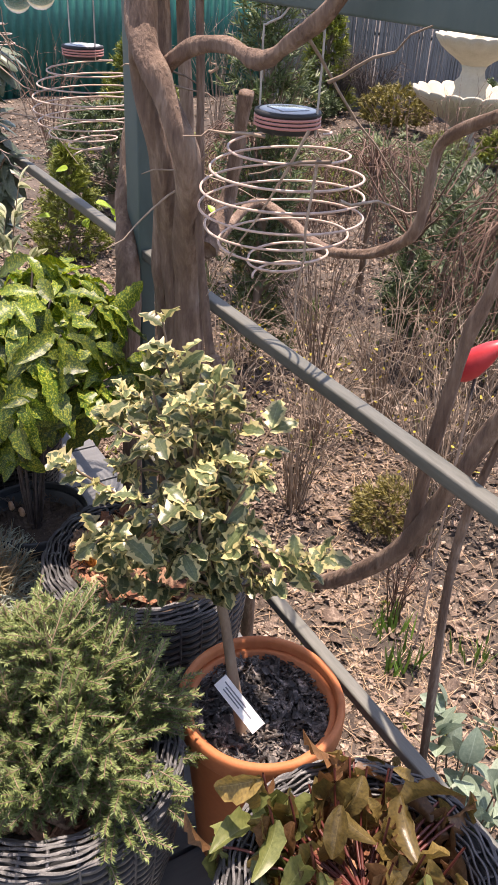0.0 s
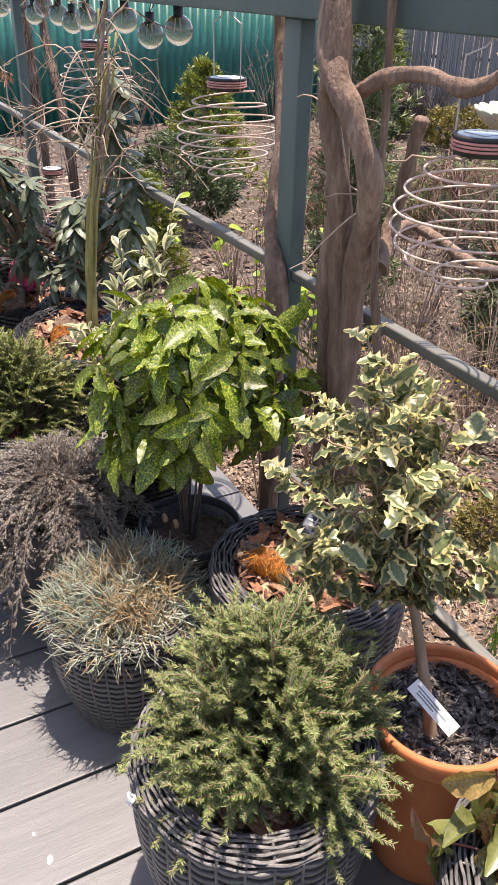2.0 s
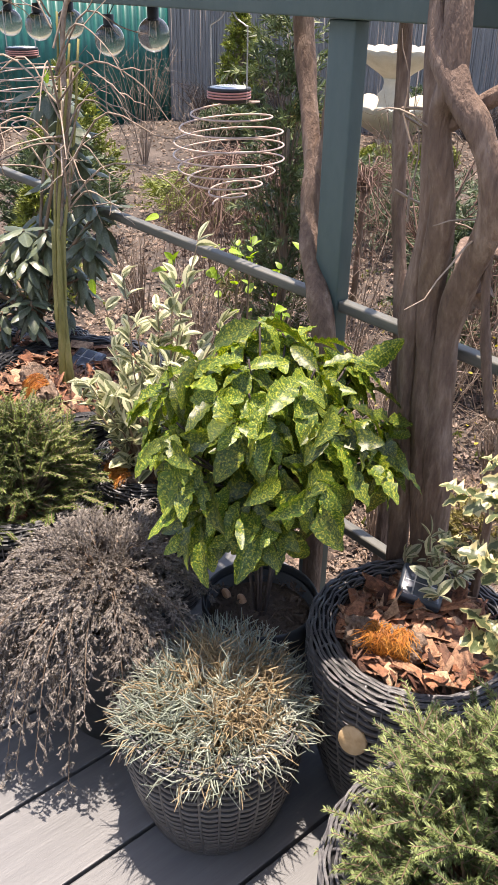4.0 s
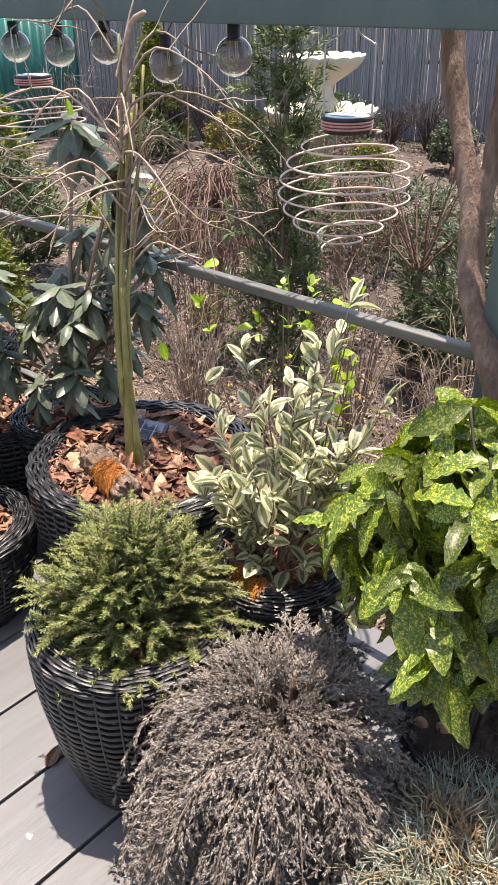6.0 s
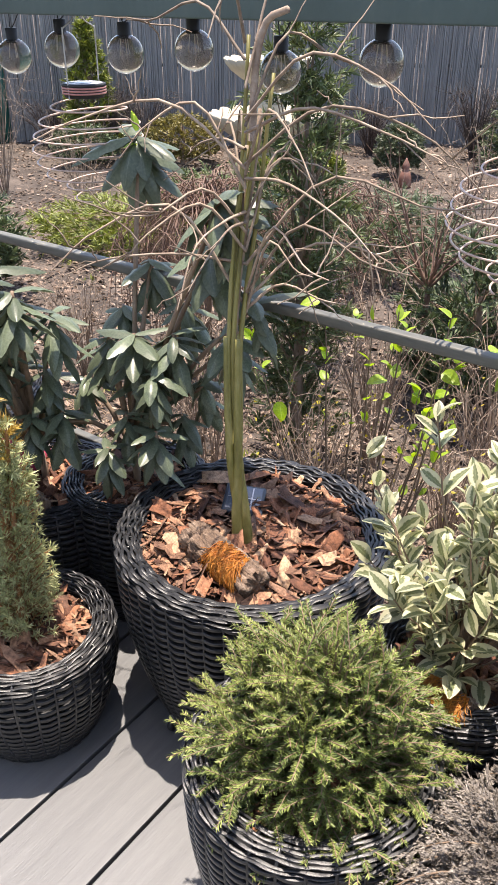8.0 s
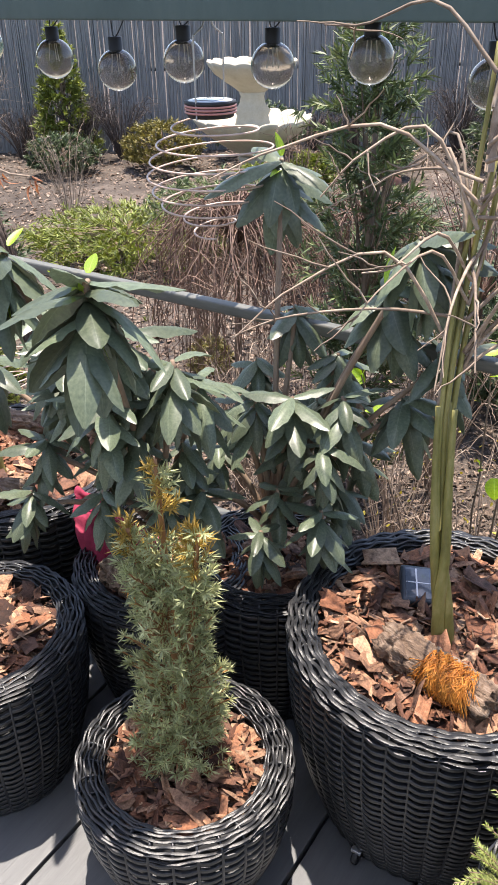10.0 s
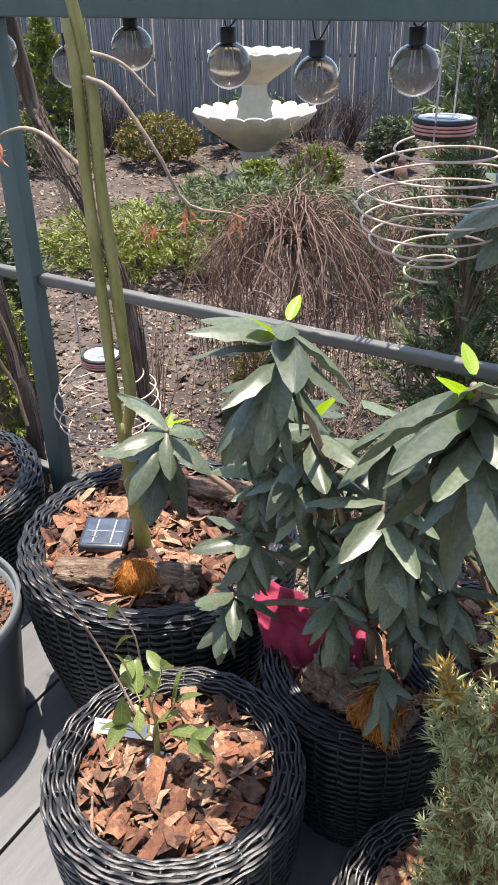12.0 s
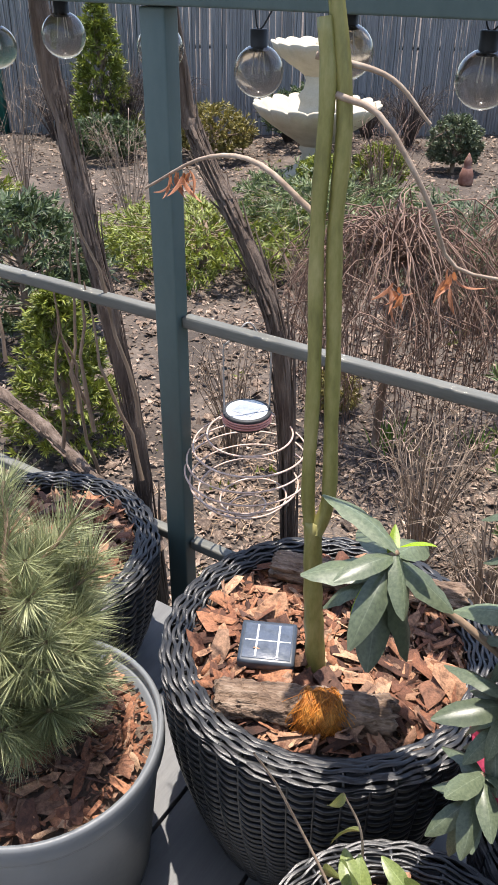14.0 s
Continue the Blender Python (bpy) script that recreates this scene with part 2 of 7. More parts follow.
M_WIREGREY = mat("grey wire", [(0.35, 0.34, 0.32), (0.5, 0.48, 0.46)], 20, 0.4, 0.1, 4, rnd=None, metal=0.4)
M_LIDPINK = mat("dusty pink lid band", [(0.42, 0.17, 0.15), (0.55, 0.26, 0.22)], 20, 0.45, 0.1, 4, rnd=None)
# the cell's blue-grey has the reflected sky mixed into its colour
M_SOLAR = mat("solar cell", [(0.055, 0.07, 0.10), (0.10, 0.12, 0.15)], 60, 0.16, 0.05, 4, rnd=None, coat=1.0)
M_SOLARPALE = mat("frosted solar lid", [(0.42, 0.43, 0.44), (0.55, 0.56, 0.57)], 20, 0.35, 0.05, 4, rnd=None, coat=0.2)
M_CELLPALE = mat("sky-grey solar cell", [(0.22, 0.24, 0.27), (0.34, 0.36, 0.39)], 40, 0.2, 0.05, 4, rnd=None, coat=0.6)
M_BLACK = mat("black plastic", [(0.012, 0.013, 0.015), (0.025, 0.026, 0.028)], 15, 0.6, 0.1, 8, rnd=None)
M_SLATE = mat("slate blue plastic", [(0.03, 0.04, 0.055), (0.05, 0.062, 0.08)], 15, 0.35, 0.1, 8, rnd=None)
M_SILVER = mat("silver contact strip", [(0.55, 0.56, 0.58), (0.7, 0.7, 0.72)], 30, 0.3, 0, 4, rnd=None, metal=0.8)
M_SMOKE = glass_mat("smoked bulb glass", (0.41, 0.375, 0.345), 0.2)
M_SMOKE.node_tree.nodes["Principled BSDF"].inputs["IOR"].default_value = 1.04
M_SMOKE.node_tree.nodes["Principled BSDF"].inputs["Transmission Weight"].default_value = 0.93
M_SMOKE.node_tree.nodes["Principled BSDF"].inputs["Coat Weight"].default_value = 1.0
M_FILAMENT = mat("pale filament", [(0.75, 0.72, 0.62), (0.85, 0.82, 0.74)], 20, 0.4, 0, 4, rnd=None)
M_PAPER = mat("white plant label", [(0.72, 0.73, 0.74), (0.82, 0.82, 0.82)], 12, 0.5, 0.1, 6, rnd=None, trans=0.15)
M_INK = mat("grey print", [(0.12, 0.13, 0.16), (0.2, 0.21, 0.24)], 40, 0.6, 0, 4, rnd=None)
M_CLOTH = mat("crimson woven cloth", [(0.17, 0.010, 0.03), (0.28, 0.022, 0.06), (0.38, 0.055, 0.10)], 18, 0.9, 0.9, 22, rnd=None, depth=0.003)
M_FIBRE = mat("orange bark fibre", [(0.30, 0.085, 0.012), (0.48, 0.18, 0.025), (0.62, 0.32, 0.08)], 30, 0.5, 0.2, 4, rnd="island", vary=0.4, trans=0.2)
M_LOG = mat("cracked grey-brown log bark", [(0.05, 0.03, 0.02), (0.19, 0.125, 0.085), (0.38, 0.29, 0.215)], 26, 0.85, 1.0, 4, rnd=None, stretch=(0.35, 1.6, 1.6), depth=0.015)
M_RED = mat("red painted ornament", [(0.42, 0.02, 0.025), (0.6, 0.05, 0.055)], 10, 0.4, 0.1, 6, rnd=None)
M_FIGURE = mat("weathered red-brown figure paint", [(0.12, 0.05, 0.035), (0.22, 0.10, 0.07), (0.30, 0.22, 0.17)], 9, 0.7, 0.3, 6, rnd=None)
M_WALL = mat("pale rendered house wall", [(0.72, 0.70, 0.66), (0.80, 0.78, 0.74)], 3, 0.9, 0.4, 20, rnd=None)

L_HOLLY = leaf_mat("variegated holly leaf", ((0.075, 0.10, 0.045), (0.14, 0.17, 0.075)), (0.46, 0.41, 0.20), 0.60, rough=0.33, trans=0.22, vary=0.4)
L_AUCUBA = leaf_mat("gold-specked laurel leaf", ((0.022, 0.056, 0.008), (0.085, 0.155, 0.018)), spots=(0.35, 0.36, 0.045), rough=0.40, trans=0.24, vary=0.55)
L_EUON = leaf_mat("cream-edged spindle leaf", ((0.12, 0.145, 0.07), (0.19, 0.21, 0.105)), (0.52, 0.51, 0.33), 0.40, rough=0.42, trans=0.32)
L_RHODO = leaf_mat("dark rhododendron leaf", ((0.074, 0.096, 0.060), (0.130, 0.158, 0.098)), rough=0.36, trans=0.08, vein=0.45)
L_RHODONEW = leaf_mat("fresh lime leaf", ((0.20, 0.32, 0.03), (0.33, 0.45, 0.05)), rough=0.4, trans=0.4)
L_BROWN = leaf_mat("bronzed rhododendron leaf", ((0.10, 0.072, 0.026), (0.22, 0.155, 0.05)), rough=0.30, trans=0.2, vary=0.45)
L_RUST = leaf_mat("rust red withered leaf", ((0.105, 0.05, 0.023), (0.21, 0.11, 0.05)), rough=0.4, trans=0.2, vary=0.45)
L_OLIVE = leaf_mat("olive rhododendron leaf", ((0.11, 0.13, 0.04), (0.19, 0.20, 0.07)), rough=0.35, trans=0.2)
L_CITRUS = leaf_mat("pale green young leaf", ((0.13, 0.17, 0.05), (0.22, 0.27, 0.09)), rough=0.35, trans=0.3)
L_GREY = leaf_mat("grey-green leaf", ((0.16, 0.22, 0.16), (0.25, 0.31, 0.23)), rough=0.5, trans=0.2)
L_DRY = leaf_mat("withered orange leaf", ((0.26, 0.09, 0.045), (0.4, 0.19, 0.1)), rough=0.6, trans=0.3)


def needle_mat(name, cols, vary=0.35, trans=0.15, rough=0.5):
    return mat(name, cols, 8, rough, 0, 4, rnd="island", vary=vary, trans=trans)


N_SPRUCE = needle_mat("olive spruce needle", [(0.055, 0.085, 0.026), (0.115, 0.155, 0.05), (0.22, 0.26, 0.10)])
N_SPRUCETIP = needle_mat("pale spruce tip needle", [(0.11, 0.15, 0.045), (0.19, 0.235, 0.08), (0.31, 0.35, 0.14)])
N_YEWTIP = needle_mat("yellow-green yew tip needle", [(0.12, 0.16, 0.04), (0.205, 0.25, 0.065), (0.32, 0.345, 0.11)])
N_YEW = needle_mat("green yew needle", [(0.055, 0.085, 0.025), (0.11, 0.15, 0.042), (0.24, 0.26, 0.07)])
N_CONE = needle_mat("grey-green spruce needle", [(0.22, 0.235, 0.105), (0.34, 0.36, 0.17), (0.52, 0.52, 0.29)])
N_CONETIP = needle_mat("golden spruce tip needle", [(0.28, 0.17, 0.03), (0.44, 0.31, 0.07)])
N_JUNIPER = needle_mat("bronzed winter juniper scale", [(0.115, 0.097, 0.082), (0.20, 0.175, 0.15), (0.33, 0.295, 0.255)], 0.45)
N_PINE = needle_mat("fresh pine needle", [(0.125, 0.14, 0.06), (0.22, 0.24, 0.115), (0.40, 0.41, 0.24)])
N_GRASS = needle_mat("silver blue fescue blade", [(0.24, 0.28, 0.22), (0.38, 0.42, 0.34), (0.60, 0.61, 0.53)], 0.35, 0.2)
N_GRASSDRY = needle_mat("dry straw blade", [(0.30, 0.22, 0.12), (0.50, 0.40, 0.25)], 0.3, 0.2)
N_DARKCON = needle_mat("dark garden conifer spray", [(0.03, 0.05, 0.022), (0.065, 0.095, 0.04), (0.12, 0.15, 0.07)], 0.5)
N_CONIFER = needle_mat("mid green conifer spray", [(0.05, 0.075, 0.028), (0.10, 0.135, 0.05), (0.19, 0.21, 0.085)], 0.5)
N_THUJA = needle_mat("golden green thuja spray", [(0.08, 0.11, 0.015), (0.16, 0.19, 0.03), (0.26, 0.27, 0.06)], 0.45)
N_BOX = needle_mat("grey-green box leaf", [(0.05, 0.075, 0.04), (0.10, 0.125, 0.07), (0.17, 0.19, 0.12)], 0.45)
N_OCHRE = needle_mat("ochre dwarf shrub spray", [(0.14, 0.12, 0.03), (0.22, 0.19, 0.06)], 0.45)
N_SHOOT = needle_mat("daffodil shoot", [(0.08, 0.16, 0.03), (0.14, 0.25, 0.05)], 0.3, 0.25)


# ---- builders ----
def part(name, bm, material, parent, label="", smooth=True):
    me = bpy.data.meshes.new(name)
    bm.to_mesh(me)
    bm.free()
    return part_mesh(name, me, material, parent, label, smooth)


def part_mesh(name, me, material, parent, label="", smooth=True):
    if not me.materials:
        me.materials.append(material)
    if smooth:
        me.polygons.foreach_set("use_smooth", [True] * len(me.polygons))
    ob = new(name, me)
    if parent is not None:
        ob.parent = parent
    if label:
        tagged(ob, label)
    return ob


def thing(name, place, label, category, group="", kind=""):
    ob = new(name)
    ob.location = place
    ob.empty_display_size = 0.05
    return tagged(ob, label, category, group, kind)


class Soup:
    """Vertices, faces and leaf coordinates gathered for one mesh."""

    def __init__(self):
        self.v, self.f3, self.f4, self.n = [], [], [], 0

    def add(self, v, f4=None, f3=None):
        v = np.asarray(v, float).reshape(-1, 3)
        if f4 is not None and len(f4):
            self.f4.append(np.asarray(f4, int) + self.n)
        if f3 is not None and len(f3):
            self.f3.append(np.asarray(f3, int) + self.n)
        self.v.append(v)
        self.n += len(v)

    def many(self, v, faces, mats):
        """One copy of a template for each 3 x 4 matrix."""
        v, faces, mats = np.asarray(v, float), np.asarray(faces, int), np.asarray(mats, float)
        out = np.einsum("kij,nj->kni", mats[:, :, :3], v) + mats[:, None, :, 3]
        ids = (np.arange(len(mats)) * len(v))[:, None, None] + faces[None] + self.n
        (self.f4 if faces.shape[1] == 4 else self.f3).append(ids.reshape(-1, faces.shape[1]))
        self.v.append(out.reshape(-1, 3))
        self.n += len(mats) * len(v)

    def tube(self, pts, radii, sides=6, cap=True):
        pts = np.asarray(pts, float)
        n = len(pts)
        radii = np.full(n, radii) if np.isscalar(radii) else np.asarray(radii, float)
        tang = np.gradient(pts, axis=0)
        tang /= np.sqrt((tang * tang).sum(1))[:, None] + 1e-12
        ref = np.array((0.0, 0.0, 1.0)) if abs(tang[0][2]) < 0.9 else np.array((1.0, 0.0, 0.0))
        a = cross(tang[0], ref)
        rows = []
        th = np.linspace(0, 2 * math.pi, sides, endpoint=False)
        ct, st = np.cos(th)[:, None], np.sin(th)[:, None]
        if sides <= 5:
            # thin twigs: one fixed side direction for all rings
            a = a - tang * (tang @ a)[:, None]
            a /= np.sqrt((a * a).sum(1))[:, None] + 1e-12
            b = cross(tang, a)
            rows = [(pts[:, None] + radii[:, None, None] * (ct * a[:, None] + st * b[:, None])).reshape(-1, 3)]
        for i in range(n if sides > 5 else 0):
            a = a - tang[i] * (a @ tang[i])
            a /= np.linalg.norm(a) + 1e-12
            b = cross(tang[i], a)
            rows.append(pts[i] + radii[i] * (ct * a + st * b))
        i, j = np.meshgrid(np.arange(n - 1), np.arange(sides), indexing="ij")
        k = (j + 1) % sides
        quads = np.stack([i * sides + j, i * sides + k, (i + 1) * sides + k, (i + 1) * sides + j], -1).reshape(-1, 4)
        self.add(np.concatenate(rows), quads)
        if cap and sides > 3:
            base = self.n - n * sides
            for o in (0, (n - 1) * sides):
                for q in range(1, sides - 1):
                    self.f3.append(np.array([[base + o, base + o + q, base + o + q + 1]]))

    def mesh(self, name):
        me = bpy.data.meshes.new(name)
        v = np.concatenate(self.v)
        f3 = np.concatenate(self.f3) if self.f3 else np.zeros((0, 3), int)
        f4 = np.concatenate(self.f4) if self.f4 else np.zeros((0, 4), int)
        me.vertices.add(len(v))
        me.vertices.foreach_set("co", v.ravel())
        loops = np.concatenate([f3.ravel(), f4.ravel()])
        me.loops.add(len(loops))
        me.loops.foreach_set("vertex_index", loops)
        me.polygons.add(len(f3) + len(f4))
        me.polygons.foreach_set("loop_start", np.concatenate([np.arange(len(f3)) * 3, len(f3) * 3 + np.arange(len(f4)) * 4]))
        me.update(calc_edges=True)
        return me


def rng_of(seed):
    return np.random.default_rng(seed)


def cross(a, b):
    a, b = np.broadcast_arrays(np.asarray(a, float), np.asarray(b, float))
    out = np.empty(a.shape)
    out[..., 0] = a[..., 1] * b[..., 2] - a[..., 2] * b[..., 1]
    out[..., 1] = a[..., 2] * b[..., 0] - a[..., 0] * b[..., 2]
    out[..., 2] = a[..., 0] * b[..., 1] - a[..., 1] * b[..., 0]
    return out


def unit(v):
    v = np.asarray(v, float)
    return v / (np.sqrt((v * v).sum(-1, keepdims=True)) + 1e-12)


def frames(pos, along, up, size):
    """3 x 4 matrices whose y axis runs along, z axis near up; size: one number or three per row."""
    pos, along = np.asarray(pos, float), unit(along)
    up = np.broadcast_to(np.asarray(up, float), along.shape)
    x = cross(along, up)
    bad = np.linalg.norm(x, axis=1) < 1e-3
    x[bad] = cross(along[bad], (1.0, 0.2, 0.0))
    x = unit(x)
    z = cross(x, along)
    size = np.broadcast_to(np.asarray(size, float).reshape(len(pos), -1), (len(pos), 3)) if np.ndim(size) else np.full((len(pos), 3), size)
    return np.stack([x * size[:, :1], along * size[:, 1:2], z * size[:, 2:3], pos], -1)


def box_bm(x0, x1, y0, y1, z0, z1, bevel=0.004):
    bm = bmesh.new()
    bmesh.ops.create_cube(bm, size=1, matrix=Matrix.Translation(((x0 + x1) / 2, (y0 + y1) / 2, (z0 + z1) / 2)) @ Matrix.Diagonal((x1 - x0, y1 - y0, z1 - z0, 1)))
    if bevel:
        bmesh.ops.bevel(bm, geom=bm.edges[:], offset=bevel, segments=2, affect="EDGES", profile=0.6)
    return bm


def lathe_bm(profile, sides=48, wave=None):
    """A turned shape from rows of radius and height; wave(r, z, angle) may change the radius."""
    bm = bmesh.new()
    rings = []
    for r, z in profile:
        ring = []
        for k in range(sides):
            a = 2 * math.pi * k / sides
            rr, zz = (r, z) if wave is None else wave(r, z, a)
            ring.append(bm.verts.new((rr * math.cos(a), rr * math.sin(a), zz)))
        rings.append(ring)
    for p, q in zip(rings, rings[1:]):
        for k in range(sides):
            bm.faces.new((p[k], p[(k + 1) % sides], q[(k + 1) % sides], q[k]))
    bm.faces.new(rings[0][::-1])
    bm.faces.new(rings[-1])
    bmesh.ops.recalc_face_normals(bm, faces=bm.faces[:])
    return bm


def leaf_mesh(name, material, length, width, fold=0.3, droop=0.3, spiny=0.0, segs=7, tip=0.7, wavy=0.0):
    """A leaf along +y with a folded midrib, a drooping tip and, if wanted, toothed edges."""
    verts, uvs, faces = [], [], []
    for i in range(segs + 1):
        t = i / segs
        w = math.sin(math.pi * min(0.985, 0.03 + t * 0.955) ** tip) ** 0.72 * width / 2
        tooth = 1 + (spiny if i % 2 else -spiny) if 0 < i < segs else 1
        y, z = length * (t - 0.12 * droop * t * t), -droop * length * t * t * 0.6
        for u in (-1, -0.5, 0, 0.5, 1):
            lift = abs(u) * fold * w + (wavy * w * math.sin(i * 2.4 + u) * abs(u))
            if abs(u) == 1 and spiny:
                lift += spiny * w * (0.8 if i % 2 else -0.5)
            verts.append((u * w * (tooth if abs(u) == 1 else 1), y, z + lift))
            uvs.append((u, t * length / width * 2))
    for i in range(segs):
        for k in range(4):
            a = i * 5 + k
            faces.append((a, a + 1, a + 6, a + 5))
    me = bpy.data.meshes.new(name)
    me.from_pydata(verts, [], faces)
    layer = me.uv_layers.new(name="leaf")
    for loop in me.loops:
        layer.data[loop.index].uv = uvs[loop.vertex_index]
    me.materials.append(material)
    me.polygons.foreach_set("use_smooth", [True] * len(me.polygons))
    return me


def put_leaves(parent, meshes, mats, r, name="leaf"):
    for k, m in enumerate(mats):
        ob = new(name, meshes[int(r.integers(len(meshes)))])
        ob.parent = parent
        ob.matrix_basis = Matrix([[*m[0]], [*m[1]], [*m[2]], (0, 0, 0, 1)])


def bent(a, b, n=8, sag=0.0, jitter=0.0, r=None):
    """Points from a to b with a sag and small bends."""
    t = np.linspace(0, 1, n)[:, None]
    p = np.asarray(a, float) * (1 - t) + np.asarray(b, float) * t
    p[:, 2:] -= sag * 4 * t * (1 - t)
    if jitter and r is not None:
        d = r.normal(0, jitter, (n, 3))
        d[0] = 0
        p += np.cumsum(d, 0) * 0.6
    return p


def smooth_path(pts, n=24):
    """A Catmull-Rom line through a few points."""
    p = np.asarray(pts, float)
    p = np.concatenate([[2 * p[0] - p[1]], p, [2 * p[-1] - p[-2]]])
    out = []
    for s in np.linspace(0, len(p) - 3 - 1e-6, n):
        i, u = int(s), s - int(s)
        a, b, c, d = p[i:i + 4]
        out.append(0.5 * (2 * b + (c - a) * u + (2 * a - 5 * b + 4 * c - d) * u * u + (3 * b - a - 3 * c + d) * u ** 3))
    return np.array(out)


NEEDLE = (np.array([(0, 0, 0), (0.5, 0.35, 0.12), (0, 1, 0), (-0.5, 0.35, 0.12)]), np.array([(0, 1, 2), (0, 2, 3)]))


def needles_on(soup, path, r, count, length, width, lean=0.9, flat=0.0):
    """Needles set round a shoot; flat: 0 all round, 1 in two rows."""
    seg = r.uniform(0, 1, count) ** 0.9 * (len(path) - 1.001)
    i = seg.astype(int)
    f = (seg - i)[:, None]
    pos = path[i] * (1 - f) + path[i + 1] * f
    along = unit(path[i + 1] - path[i])
    side = unit(cross(along, (0.05, 0.1, 1.0)))
    up = cross(side, along)
    a = r.uniform(0, 2 * math.pi, count)
    out = np.cos(a)[:, None] * side + np.sin(a)[:, None] * up * (1 - flat)
    d = unit(unit(out) * lean * r.uniform(0.6, 1.3, (count, 1)) + along)
    ln = length * r.uniform(0.7, 1.15, count)
    soup.many(*NEEDLE, frames(pos, d, r.normal(0, 1, (count, 3)) + (0, 0, 1.5), np.stack([np.full(count, width), ln, np.full(count, width)], 1)))


# ---- setting ----
GROUND = -0.6


def ground_height(x, y):
    n = 0.05 * math.sin(x * 0.9 + 0.4) * math.cos(y * 0.7) + 0.03 * math.sin(x * 2.3 + y * 1.7)
    return GROUND + n * min(1.0, max(0.0, (math.hypot(x, y) - 0.5) / 3))


def build_ground():
    s = Soup()
    xs = np.concatenate([[-400, -120, -40, -20], np.linspace(-14, 8, 90), [20, 60, 400]])
    ys = np.concatenate([[-400, -60, -8], np.linspace(-3, 16, 80), [30, 90, 400]])
    r = rng_of(5)
    v = [(x, y, ground_height(x, y) + (r.normal(0, 0.008) if abs(x) < 14 and -3 < y < 16 else 0)) for x in xs for y in ys]
    ny = len(ys)
    f = [(i * ny + j, (i + 1) * ny + j, (i + 1) * ny + j + 1, i * ny + j + 1) for i in range(len(xs) - 1) for j in range(ny - 1)]
    s.add(v, f)
    tagged(part_mesh("ground", s.mesh("ground"), M_GROUND, None), "bare brown garden soil with mulch and old leaves", "ground", kind="structure")


build_ground()

DECK_Y0, DECK_Y1 = -2.5, 0.06
deck = thing("floor", (0, 0, 0), "raised deck of wide pale grey painted boards", "floor", kind="structure")
BOARD = 0.209
board_me = bpy.data.meshes.new("deck_board")
bb = box_bm(-BOARD / 2 + 0.004, BOARD / 2 - 0.004, DECK_Y0, DECK_Y1, -0.028, 0.0, 0.003)
bb.to_mesh(board_me)
bb.free()
board_me.materials.append(M_DECK)
for k in range(-18, 19):
    ob = new("deck_board", board_me)
    ob.parent = deck
    ob.location = (0.065 + BOARD / 2 + k * BOARD, 0, 0)
# black slab put under the boards to act as the shade in their gaps
part("gap_shade", box_bm(-3.75, 4.0, DECK_Y0, DECK_Y1 - 0.02, -0.12, -0.034, 0), M_LINER, deck, "black slab standing in for the shade in the gaps between the boards")
tagged(part("trim", box_bm(-3.75, 4.0, DECK_Y1 - 0.015, DECK_Y1 + 0.012, -0.62, -0.03, 0.003), M_GREEN, None), "grey-green skirting board along the deck edge", "skirting", kind="structure")
tagged(part("wall_south", box_bm(-4.2, 4.4, DECK_Y0 - 0.2, DECK_Y0, -0.6, 2.6, 0), M_WALL, None, smooth=False), "plain pale rendered house wall behind the deck", "wall", kind="structure")


def railing():
    fence = thing("railing", (0, 0, 0), "grey-green painted timber railing with posts and a top beam", "railing", kind="structure")
    for x0, x1, y in ((-4.03, -3.97, 0.0), (-1.700, -1.646, 0.005), (0.766, 0.838, 0.015), (3.27, 3.33, 0.015)):
        part("post", box_bm(x0, x1, y - 0.019, y + 0.019, 0.0, 1.426, 0.004), M_GREEN, fence)
    part("top_beam", box_bm(-4.1, 3.6, -0.030, 0.052, 1.428, 1.56, 0.004), M_GREEN, fence)
    for x0, x1 in ((-3.968, -1.702), (-1.644, 0.764), (0.840, 3.268)):
        part("handrail", box_bm(x0, x1, 0.000, 0.027, 0.856, 0.880, 0.004), M_RAIL, fence, "weathered pale grey-green handrail")
        part("lower_rail", box_bm(x0, x1, 0.000, 0.027, 0.290, 0.314, 0.004), M_RAIL, fence, "weathered pale grey-green lower rail")


railing()


